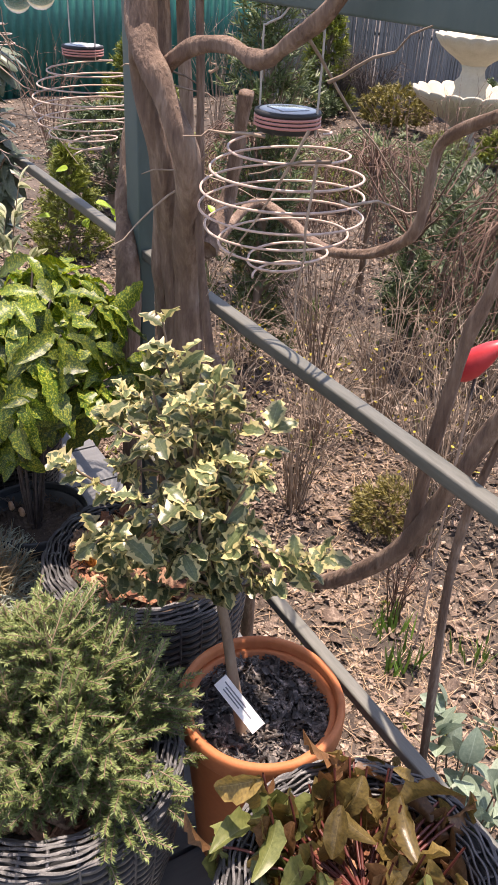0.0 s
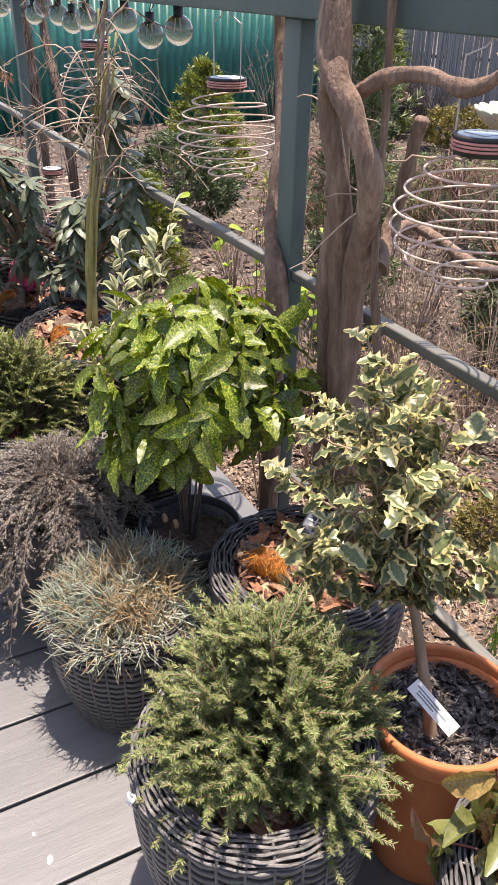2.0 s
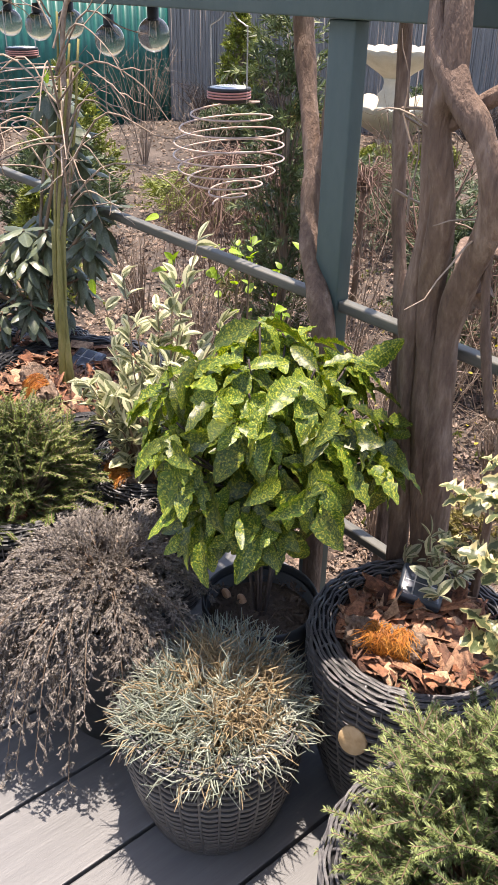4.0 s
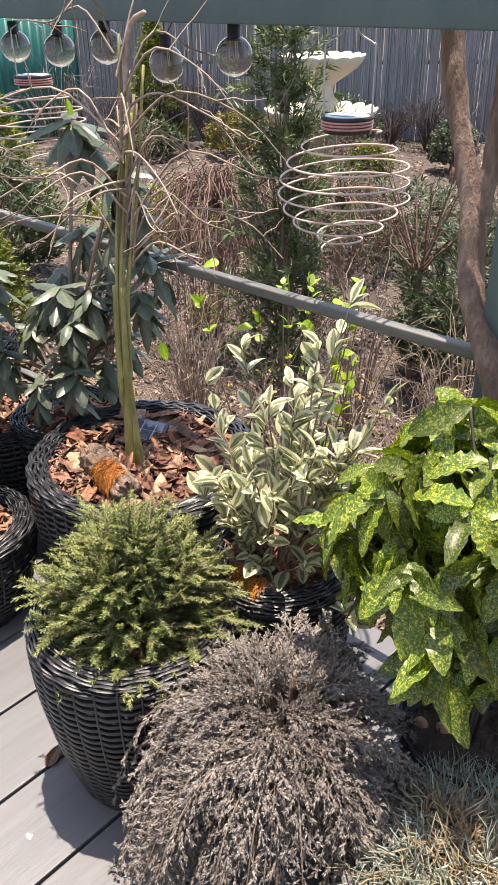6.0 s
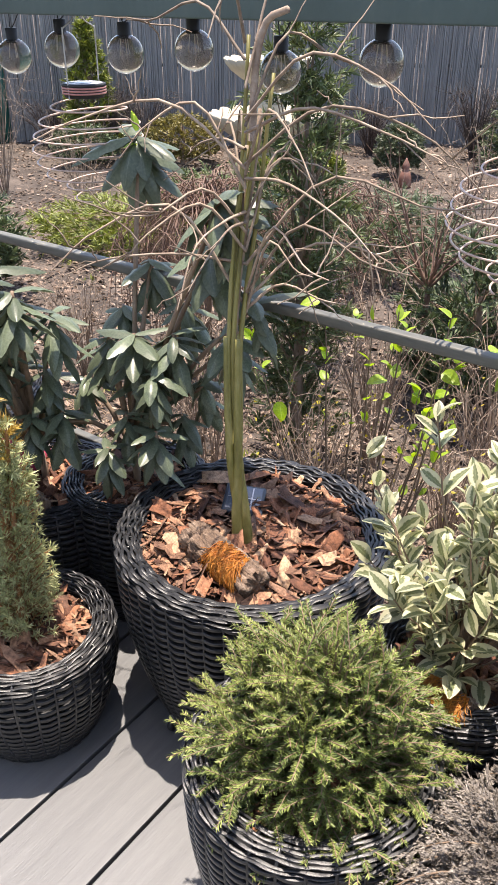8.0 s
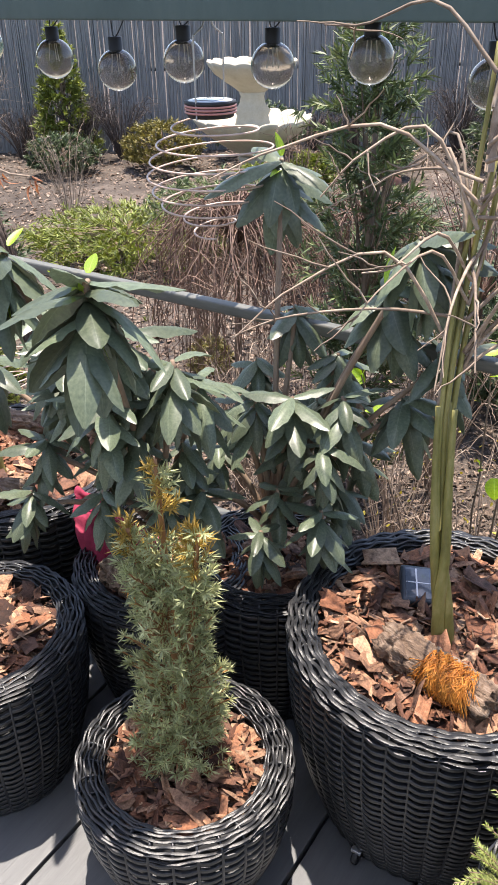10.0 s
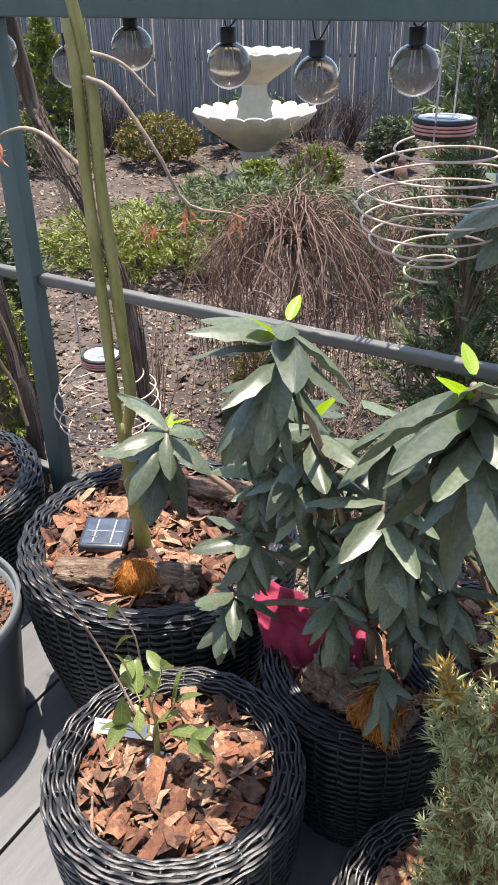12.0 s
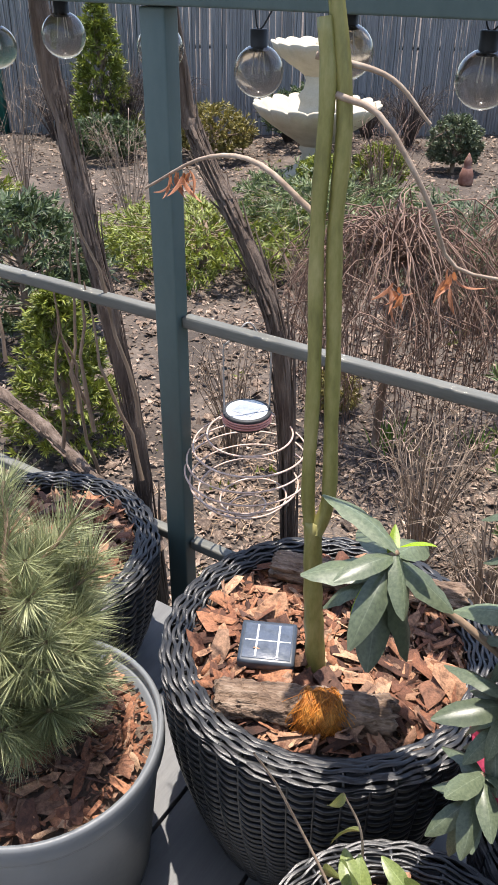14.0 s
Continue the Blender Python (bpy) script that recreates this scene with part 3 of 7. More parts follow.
def reed_fence(a, b, height, seed):
    """A screen of upright reeds tied to rails between posts."""
    r = rng_of(seed)
    a, b = np.array(a, float), np.array(b, float)
    d, ln = unit(b - a), np.linalg.norm(b - a)
    fence = thing("backdrop_fence", (0, 0, 0), "tall weathered grey reed screen fence on timber posts", "fence", kind="structure")
    s = Soup()
    for q in np.arange(0, ln, 0.012):
        p = a + d * q + r.normal(0, 0.007, 2)
        z0 = GROUND - 0.05
        top = height + r.normal(0, 0.03)
        s.tube([(p[0], p[1], z0), (p[0] + r.normal(0, 0.012), p[1], z0 + top * 0.5), (p[0] + r.normal(0, 0.02), p[1], z0 + top)], 0.010 + r.uniform(0, 0.006), 5, False)
    tagged(part_mesh("reed_screen", s.mesh("reed_screen"), M_REED, fence), kind="stuff")
    n = np.array((-d[1], d[0]))
    for q in np.arange(0.6, ln, 2.1):
        p = a + d * q + n * 0.09
        part("post", box_bm(p[0] - 0.05, p[0] + 0.05, p[1] - 0.05, p[1] + 0.05, GROUND - 0.05, GROUND + height + 0.05, 0.008), M_REEDPOST, fence)
    for h in (0.35, 1.1, 1.85):
        s = Soup()
        s.tube([(*(a + n * 0.04), GROUND + h), (*(b + n * 0.04), GROUND + h)], 0.03, 4)
        part_mesh("cross_rail", s.mesh("cross_rail"), M_REEDPOST, fence, smooth=False)


reed_fence((-10.2, 6.6), (3.5, 15.6), 2.3, 3)


def sheet_fence(a, b, height):
    a, b = np.array(a, float), np.array(b, float)
    d, ln = unit(b - a), np.linalg.norm(b - a)
    n = np.array((-d[1], d[0]))
    qs = np.arange(0, ln, 0.03)
    v, f = [], []
    for i, q in enumerate(qs):
        w = 0.018 * (1 if (i // 2) % 2 else -1)
        p = a + d * q + n * w
        v += [(p[0], p[1], GROUND - 0.05), (p[0], p[1], GROUND + height)]
        if i:
            f.append((2 * i - 2, 2 * i, 2 * i + 1, 2 * i - 1))
    s = Soup()
    s.add(v, f)
    ob = part_mesh("backdrop_sheet_fence", s.mesh("sheet"), M_METALFENCE, None, smooth=False)
    so = ob.modifiers.new("thick", "SOLIDIFY")
    so.thickness = 0.004
    tagged(ob, "green corrugated metal sheet fence", "fence", kind="structure")


sheet_fence((-11.2, -4.0), (-9.75, 6.8), 2.1)


# ---- litter on the ground ----
def chip_template(r, n=8):
    """A torn flake: ragged outline, a bowed top face and split ends."""
    ring = np.array([(-0.9, -1), (0, -1.08), (0.9, -1), (1, 0), (0.9, 1), (0, 1.08), (-0.9, 1), (-1, 0)]) + r.normal(0, 0.22, (n, 2))
    ring = np.concatenate([ring * (1, 0.92), np.zeros((n, 1))], 1)
    bow = r.uniform(-0.5, 0.5) * ring[:, 1] ** 2 + r.uniform(-0.6, 0.9) * ring[:, 0] ** 2 + r.normal(0, 0.09, n)
    low = ring + np.stack([np.zeros(n), np.zeros(n), bow - 0.16], 1)
    high = ring * (r.uniform(0.7, 0.95), 0.93, 1) + np.stack([np.zeros(n), np.zeros(n), bow + 0.12 + r.normal(0, 0.04, n)], 1)
    v = np.concatenate([low, high, [(r.normal(0, 0.2), r.normal(0, 0.3), 0.13 + r.normal(0, 0.03))]])
    f = [(i, (i + 1) % n, n + (i + 1) % n) for i in range(n)] + [(i, n + (i + 1) % n, n + i) for i in range(n)]
    f += [(n + i, n + (i + 1) % n, 2 * n) for i in range(n)]
    return v, f


def random_turns(r, k, tilt):
    """k turn matrices: any heading, tilted by about that many radians."""
    h, a, b = r.uniform(0, 2 * math.pi, k), r.normal(0, tilt, k), r.normal(0, tilt, k)
    along = np.stack([np.cos(h), np.sin(h), np.sin(a)], 1)
    up = np.stack([np.sin(b), np.sin(a) * 0.3, np.ones(k)], 1)
    return along, up


def scatter_chips(s, r, pos, size, tilt=0.3, kinds=5, slim=(0.35, 0.9), thick=0.5):
    which = r.integers(0, kinds, len(pos))
    for q in range(kinds):
        v, f = chip_template(r)
        p = pos[which == q]
        if not len(p):
            continue
        along, up = random_turns(r, len(p), tilt)
        ln = size * r.uniform(0.5, 1.3, len(p))
        s.many(v, f, frames(p, along, up, np.stack([ln * r.uniform(*slim, len(p)), ln, ln * thick * r.uniform(0.6, 1.3, len(p))], 1)))


CURL = (np.array([(-0.5, -1, 0.12), (0, -1, 0), (0.5, -1, 0.1), (-0.62, 0, 0.3), (0, 0, 0.04), (0.6, 0, 0.25), (-0.1, 1, 0.2), (0, 1.1, 0.18), (0.1, 1, 0.22)]),
        np.array([(0, 1, 4, 3), (1, 2, 5, 4), (3, 4, 7, 6), (4, 5, 8, 7)]))


def garden_litter():
    r = rng_of(11)
    s = Soup()
    n = 190000
    rad = 0.3 + 11 * r.uniform(0, 1, n) ** 1.5
    x = r.uniform(-1, 1, n) * 1.0
    ang = r.uniform(-0.35, math.pi + 0.1, n)
    px, py = -0.3 + np.cos(ang) * rad + x, 0.1 + np.abs(np.sin(ang)) * rad
    keep = (py > 0.1) & (px > -10) & (px < 5) & (py < 11)
    # litter gathers in drifts and leaves bare dark soil between them
    drift = np.array([noise.noise(Vector((a * 1.1, b * 1.1, 2.0))) + 0.6 * noise.noise(Vector((a * 3.3, b * 3.3, 5.0))) for a, b in zip(px, py)])
    keep &= drift + r.uniform(-0.45, 0.45, n) > -0.38
    px, py = px[keep], py[keep]
    pos = np.stack([px, py, [ground_height(a, b) + 0.008 for a, b in zip(px, py)]], 1)
    along, up = random_turns(r, len(pos), 0.45)
    far = 1 + np.hypot(px, py) * 0.12
    ln = (0.010 + 0.030 * r.uniform(0, 1, len(pos)) ** 2) * far
    s.many(*NEEDLE, frames(pos, along, up, np.stack([ln * r.uniform(0.35, 0.8, len(pos)), ln, ln], 1)))
    tagged(part_mesh("leaf_litter", s.mesh("leaf_litter"), M_LITTER, None), "brown fallen leaves and mulch covering the garden soil", "leaf litter", kind="stuff")
    s = Soup()
    k = 2600
    pos = np.stack([r.uniform(-5, 3, k), 0.15 + r.uniform(0, 1, k) ** 1.5 * 5, np.zeros(k)], 1)
    pos[:, 2] = [ground_height(a, b) + 0.01 for a, b, _ in pos]
    scatter_chips(s, r, pos, 0.03, 0.3)
    tagged(part_mesh("mulch_chips", s.mesh("mulch_chips"), M_SOILCHIP, None), "scattered dark bark mulch on the garden soil", "mulch", kind="stuff")
    s = Soup()
    k = 2600
    c = np.array([(1.25, 0.55), (0.9, 0.9), (1.5, 0.8), (0.2, 1.4), (-2.2, 1.4)])[r.integers(0, 5, k)]
    pos = np.concatenate([c + r.normal(0, 0.28, (k, 2)), np.zeros((k, 1))], 1)
    pos = pos[pos[:, 1] > 0.12]
    pos[:, 2] = [ground_height(a, b) + 0.015 for a, b, _ in pos]
    along, up = random_turns(r, len(pos), 0.2)
    s.many(*NEEDLE, frames(pos, along, up, np.stack([np.full(len(pos), 0.003), r.uniform(0.06, 0.16, len(pos)), np.full(len(pos), 0.003)], 1)))
    tagged(part_mesh("dry_grass_litter", s.mesh("dry_grass_litter"), M_STRAW, None), "straw-coloured dry stalks lying on the soil", "dry grass", kind="stuff")


garden_litter()


# ---- baskets and pots ----
STAKES = (30, 45)


def strand_mesh(name, material, stakes, lip=False):
    """One woven strand round a unit circle: it swells over each rib and dips between the ribs.
    A strand of the lip is rounder and wanders up and down instead."""
    n = stakes * 6
    a = np.linspace(0, 2 * math.pi, n, endpoint=False)
    rib = np.abs(np.sin(a * stakes / 2)) ** 0.8
    if lip:
        r = rng_of(stakes)
        wave = 0.009 * np.sin(a * stakes / 1.5) + 0.005 * np.sin(a * 7 + 1)
        lift = 0.5 * np.sin(a * stakes / 1.5 + 0.9) + 0.5 * np.sin(a * 5)
        section = ((0.013, 0.0), (0.004, 0.95), (-0.010, 0.6), (-0.010, -0.6), (0.004, -0.95))
    else:
        wave = 0.017 * (rib - 0.7)
        lift = -0.14 * rib
        section = ((0.0115, 0.45), (-0.006, 1.0), (-0.010, 0.0), (-0.006, -1.0), (0.0115, -0.45))
    k = len(section)
    v = np.stack([np.stack([(1 + wave + da) * np.cos(a), (1 + wave + da) * np.sin(a), dz + lift], 1) for da, dz in section], 1).reshape(-1, 3)
    i, j = np.meshgrid(np.arange(n), np.arange(k), indexing="ij")
    f = np.stack([i * k + j, ((i + 1) % n) * k + j, ((i + 1) % n) * k + (j + 1) % k, i * k + (j + 1) % k], -1).reshape(-1, 4)
    s = Soup()
    s.add(v, f)
    me = s.mesh(name)
    me.materials.append(material)
    me.polygons.foreach_set("use_smooth", [True] * len(me.polygons))
    return me


STRANDS = {(m.name, k, lip): strand_mesh("strand", m, k, lip) for m in (M_WICKER, M_WICKER_GREY) for k in STAKES for lip in (False, True)}


LIP = 0.026


def basket_profile(t, radius, base):
    """Outer radius at height t (0 to 1): a taper with a full shoulder under the rolled lip."""
    return base + (radius - base) * math.sin(min(1, t * 1.08) * math.pi / 2) ** 0.9


def basket(x, y, rim_z, radius, label, material=None, base_ratio=0.72, turn=0.0, soil=0.035, chips=None, group="woven planters", chip_label="", chip_size=0.042, soil_mat=None):
    material = material or M_WICKER
    ob = thing("wicker_planter", (x, y, 0), label, "planter", group)
    base = radius * base_ratio
    step = 0.0175
    stakes = STAKES[radius > 0.25]
    wall = rim_z - LIP
    rows = max(14, int(wall / step))
    pitch = 2 * math.pi / stakes

    def ring(rr, z, height, shift, lip=False):
        st = new("woven_strand", STRANDS[material.name, stakes, lip])
        st.parent = ob
        st.location = (0, 0, z)
        st.scale = (rr, rr, height)
        st.rotation_euler = (0, 0, turn + shift)

    for k in range(rows):
        t = (k + 0.5) / rows
        ring(basket_profile(t, radius, base), t * wall, wall / rows * 0.44, 0)
    # the rolled lip: looser rows that lean from one to the next
    for k, ang in enumerate(np.linspace(0.05, 3.0, 10)):
        ring(radius - LIP + LIP * math.cos(ang), wall + LIP * 0.9 * math.sin(ang), 0.0038, pitch * (2.618 * k * (1 + 0.13 * k)) , True)
    s = Soup()
    for k in range(stakes):
        a = turn + 2 * math.pi * k / stakes
        pts = [(basket_profile(t, radius, base) * 0.995, t * wall) for t in np.linspace(0.0, 1.0, 6)]
        pts += [(radius - LIP + LIP * 0.9 * math.cos(q), wall + LIP * 0.8 * math.sin(q)) for q in (0.6, 1.3, 2.0, 2.7)]
        s.tube([(rr * math.cos(a), rr * math.sin(a), z) for rr, z in pts], 0.0034, 4, False)
    tagged(part_mesh("stake_ring", s.mesh("stake_ring"), material, ob), kind="stuff")
    prof = [(base * 0.95, 0.003)] + [(basket_profile(t, radius, base) - 0.010, max(0.004, t * wall)) for t in np.linspace(0.06, 1.0, 8)]
    prof += [(radius - LIP + 0.014 * math.cos(q), wall + 0.014 * math.sin(q)) for q in (0.9, 1.6, 2.3)]
    prof += [(radius - 2 * LIP + 0.008, wall - 0.01), (radius - 2 * LIP + 0.004, rim_z - soil - 0.05)]
    part("liner", lathe_bm(prof, 40), M_LINER, ob)
    if chips is not None:
        mulch(x, y, rim_z - soil, radius - 2 * LIP + 0.004, int(chips * (radius / 0.2) ** 2), chip_label or "reddish pine bark chips filling the woven planter", turn, chip_size, soil_mat)
    return ob


def mulch(x, y, z, radius, count, label, seed, size=0.03, material=None):
    r = rng_of(int(abs(seed) * 1000) + 7 + int((x + 9) * 100))
    s, d = Soup(), Soup()
    n = 40
    a = np.linspace(0, 2 * math.pi, n, endpoint=False)
    v = [(0, 0, -0.004)] + [(radius * np.cos(q), radius * np.sin(q), -0.012) for q in a]
    d.add(v, None, [(0, 1 + i, 1 + (i + 1) % n) for i in range(n)])
    for share, scale, low, high, slim, tilt in ((0.7, 0.5, -0.008, 0.008, (0.2, 0.5), 0.4), (0.5, 0.34, 0.0, 0.014, (0.15, 0.5), 0.5), (0.40, 0.95, 0.0, 0.018, (0.2, 0.5), 0.5), (0.17, 1.3, 0.006, 0.024, (0.2, 0.48), 0.48), (0.22, 0.3, 0.008, 0.020, (0.12, 0.5), 0.6), (0.16, 0.75, 0.010, 0.024, (0.08, 0.28), 0.45)):
        m = int(count * share)
        rad = (radius - size * scale * 0.4) * np.sqrt(r.uniform(0, 1, m))
        th = r.uniform(0, 2 * math.pi, m)
        pos = np.stack([rad * np.cos(th), rad * np.sin(th), r.uniform(low, high, m)], 1)
        scatter_chips(s, r, pos, size * scale * 0.66, tilt, 18, slim, 0.22)
    ob = thing("bark_mulch", (x, y, z), label, "mulch", kind="stuff")
    part_mesh("mulch_bed", d.mesh("mulch_bed"), M_SOIL, ob)
    part_mesh("mulch_chips", s.mesh("mulch_chips"), material or M_BARK, ob, smooth=False)


def pot(name, x, y, rim_z, radius, label, material, base_ratio=0.72, lip=0.02, wall=0.008):
    ob = thing(name, (x, y, 0), label, "plant pot", "plant pots")
    b = radius * base_ratio
    waist = b + (radius - lip * 0.5 - b) * 0.9
    prof = [(b * 0.9, 0.0), (b, 0.006), (waist, rim_z - 0.045), (waist, rim_z - 0.02), (waist - wall, rim_z - 0.02), (waist - wall - 0.004, rim_z - 0.08)]
    part("pot_body", lathe_bm(prof, 64), material, ob)
    bm = lathe_bm([(waist - 0.002, rim_z - 0.0455), (radius - 0.002, rim_z - 0.043), (radius, rim_z - 0.038), (radius, rim_z - 0.006), (radius - 0.003, rim_z), (radius - wall, rim_z), (radius - wall - 0.002, rim_z - 0.006), (radius - wall - 0.002, rim_z - 0.05)], 64)
    bmesh.ops.delete(bm, geom=[f for f in bm.faces if len(f.verts) > 4], context="FACES_ONLY")
    part("rim", bm, material, ob)
    return ob


BARK_LABEL = "reddish pine bark chips filling the woven planter"
basket(2.135, -0.255, 0.445, 0.203, "dark grey woven planter holding a bronzed rhododendron", M_WICKER_GREY, turn=0.3, soil=0.06, chips=240)
basket(1.695, -0.545, 0.41, 0.208, "grey woven rattan planter holding a dwarf spruce", M_WICKER_GREY, turn=0.9, soil=0.05, chips=240)
basket(1.135, -0.575, 0.31, 0.18, "low grey woven planter overgrown with silver grass", M_WICKER_GREY, turn=1.3, soil=0.02, chips=60, soil_mat=M_SOIL)
basket(1.325, -0.215, 0.41, 0.215, "grey woven planter full of bark beside the green post", M_WICKER_GREY, turn=0.1, chips=300, soil=0.02, chip_size=0.05)
basket(0.52, -0.30, 0.44, 0.165, "dark woven planter holding a variegated spindle shrub", turn=0.5, chips=260)
basket(0.41, -0.615, 0.43, 0.208, "dark woven planter holding a dwarf yew", turn=2.1, chips=260, soil=0.05)
basket(0.0, -0.226, 0.46, 0.298, "large dark woven planter holding a cut-back shrub", turn=0.7, chips=420, base_ratio=0.74)
basket(-0.335, -0.612, 0.285, 0.198, "low dark woven planter holding a conical spruce", turn=1.7, chips=330, base_ratio=0.7)
basket(-0.44, -0.14, 0.39, 0.19, "dark woven planter holding a small rhododendron", turn=2.6, chips=240)
basket(-0.64, -0.275, 0.38, 0.203, "dark woven planter with a log and crimson cloth on its rim", turn=1.1, chips=260)
basket(-0.82, -0.658, 0.388, 0.214, "dark woven planter holding a small labelled seedling", turn=0.2, chips=330, chip_size=0.042)
basket(-1.163, -0.222, 0.455, 0.300, "large dark woven planter with logs and a bare shrub", turn=2.9, chips=400, base_ratio=0.74)
basket(-1.93, -0.235, 0.35, 0.296, "large dark woven planter by the corner post", turn=1.9, chips=400, base_ratio=0.74)
pot("terracotta_pot", 1.760, -0.192, 0.39, 0.147, "orange terracotta flower pot with a plain thick rim", M_TERRA, wall=0.012)
mulch(1.760, -0.192, 0.342, 0.130, 2400, "dark shredded mulch filling the terracotta pot", 3.3, 0.015, M_DARKCHIP)
pot("nursery_pot", 1.025, -0.365, 0.36, 0.125, "dark nursery pot with a pale worn rim", M_DARKPOT, 0.75, 0.01, 0.004)
mulch(1.025, -0.365, 0.318, 0.114, 240, "dark damp soil filling the nursery pot", 4.3, 0.012, M_SOIL)
pot("nursery_pot", 0.80, -0.60, 0.36, 0.15, "dark nursery pot hidden under a spreading juniper", M_DARKPOT, 0.75, 0.01, 0.004)
mulch(0.80, -0.60, 0.325, 0.138, 160, "dark damp soil filling the nursery pot", 5.3, 0.012, M_SOIL)
pot("plastic_pot", -1.52, -0.612, 0.365, 0.222, "wide grey plastic pot holding a young pine", M_PLASTIC, 0.8, 0.012, 0.01)
mulch(-1.52, -0.612, 0.325, 0.205, 420, "brown bark chips filling the grey plastic pot", 6.3, 0.034)


# ---- plants on the deck ----
def shoots_from(base, r, count, reach, low=0.1, rise=0.5):
    """End points of shoots spread round a base."""
    th = r.uniform(0, 2 * math.pi, count)
    el = r.uniform(low, math.pi / 2, count)
    d = np.stack([np.cos(th) * np.cos(el), np.sin(th) * np.cos(el), np.sin(el) * rise], 1)
    return np.asarray(base) + d * np.asarray(reach)


def needle_bush(name, place, label, category, material, tip_material, seed, twigs, reach, needle, width, per, z0, flat=0.5, side=6, lean=1.1):
    """A dense low conifer: twigs fanning from the middle, each with comb-like side shoots, the outer ones paler."""
    ob = thing(name, (place[0], place[1], 0), label, category)
    r = rng_of(seed)
    s, tips, w = Soup(), Soup(), Soup()
    base = np.array((0, 0, z0))
    for e in shoots_from(base, r, twigs, reach, -0.05, 1.0):
        e = base + (e - base) * r.uniform(0.72, 1.06)
        a = base + (e - base) * np.array((0.3, 0.3, 0.15))
        p = bent(a, e, 9, 0, 0.003, r)
        w.tube(p, np.linspace(0.004, 0.0015, 9), 4, False)
        needles_on(s, p[3:7], r, per // 2, needle, width, lean, flat)
        needles_on(tips, p[6:], r, per // 2, needle * 0.9, width, lean * 0.85, flat)
        main = unit(e - a)
        for q in range(side):
            i = int(r.integers(3, 8))
            d = unit(main + unit(cross(main, r.normal(0, 1, 3))) * r.uniform(0.5, 0.9))
            d[2] *= 0.55
            b = bent(p[i], p[i] + unit(d) * r.uniform(0.04, 0.085), 5, -0.003, 0.0008, r)
            w.tube(b, 0.0011, 3, False)
            needles_on(s, b[:4], r, int(per * 0.42), needle, width, lean, flat)
            needles_on(tips if i > 5 else s, b[2:], r, int(per * 0.28), needle * 0.9, width, lean * 0.8, flat)
    tagged(part_mesh("twigwork", w.mesh("twigwork"), M_WOODSTEM, ob), kind="stuff")
    tagged(part_mesh("needles", s.mesh("needles"), material, ob), kind="stuff")
    tagged(part_mesh("tip_needles", tips.mesh("tip_needles"), tip_material, ob, "paler needles at the shoot tips"), kind="stuff")
    return ob


needle_bush("dwarf_spruce", (1.70, -0.52), "rounded dwarf spruce with olive green needles", "conifer", N_SPRUCE, N_SPRUCETIP, 21, 180, (0.205, 0.205, 0.305), 0.0112, 0.0017, 150, 0.36, 0.85, 8, 1.45)
needle_bush("dwarf_yew", (0.415, -0.605), "rounded dwarf yew with yellow-green tips", "conifer", N_YEW, N_YEWTIP, 22, 200, (0.19, 0.185, 0.245), 0.0108, 0.0017, 150, 0.39, 0.8, 8, 1.4)


def juniper():
    """Feathery flat sprays: a drooping rib with paired side branchlets, set thickly with scale leaves."""
    ob = thing("spreading_juniper", (0.80, -0.60, 0), "bronze-grey winter juniper with sprays drooping to the deck", "juniper")
    r = rng_of(23)
    s, w = Soup(), Soup()
    for q in range(230):
        th = r.uniform(0, 2 * math.pi) if q % 2 else r.normal(-2.0, 0.9)
        front = math.cos(th + 2.1)
        reach = r.uniform(0.06, 0.235) * (1 + 0.22 * front)
        top = r.uniform(0.385, 0.485) - 0.2 * max(0, reach - 0.2)
        fall = (0.03 + 0.42 * max(0.0, reach - 0.10) / 0.2) * r.uniform(0.5, 1.15) * (1.0 if front > -0.2 else 0.35)
        d = np.array((math.cos(th), math.sin(th)))
        pts = smooth_path([(0.03 * d[0], 0.03 * d[1], 0.33), (*(d * reach * 0.5), top - 0.03), (*(d * reach * 0.9), top - fall * 0.35), (*(d * (reach + 0.05)), max(0.03, top - fall * 1.1))], 16)
        w.tube(pts, np.linspace(0.0026, 0.0008, 16), 4, False)
        needles_on(s, pts[5:], r, 90, 0.0075, 0.0028, 0.4)
        roll = r.normal(0, 0.5)
        for k in range(5, 16):
            along = unit(pts[k] - pts[k - 1])
            side = unit(cross(along, (0.02, 0.03, 1.0)))
            side = unit(side * math.cos(roll) + cross(along, side) * math.sin(roll))
            for sign in (-1, 1):
                if r.uniform() < 0.12:
                    continue
                ln = r.uniform(0.028, 0.058) * (1.15 - 0.5 * (k - 5) / 10)
                e = unit(along * 0.95 + side * sign * r.uniform(0.45, 0.75) + r.normal(0, 0.1, 3))
                b = bent(pts[k], pts[k] + e * ln, 6, 0.003, 0.0012, r)
                b[:, 2] = np.maximum(b[:, 2], 0.01)
                needles_on(s, b, r, 30, 0.0075, 0.0026, 0.5)
                for j in (2, 3, 4):
                    tw = unit(e + side * r.choice((-1, 1)) * 0.6 + r.normal(0, 0.15, 3))
                    c = bent(b[j], b[j] + tw * ln * r.uniform(0.22, 0.4), 4, 0, 0.0006, r)
                    c[:, 2] = np.maximum(c[:, 2], 0.008)
                    needles_on(s, c, r, 11, 0.007, 0.0025, 0.5)
    tagged(part_mesh("branchwork", w.mesh("branchwork"), M_WOODSTEM, ob), kind="stuff")
    tagged(part_mesh("foliage", s.mesh("foliage"), N_JUNIPER, ob), kind="stuff")


juniper()


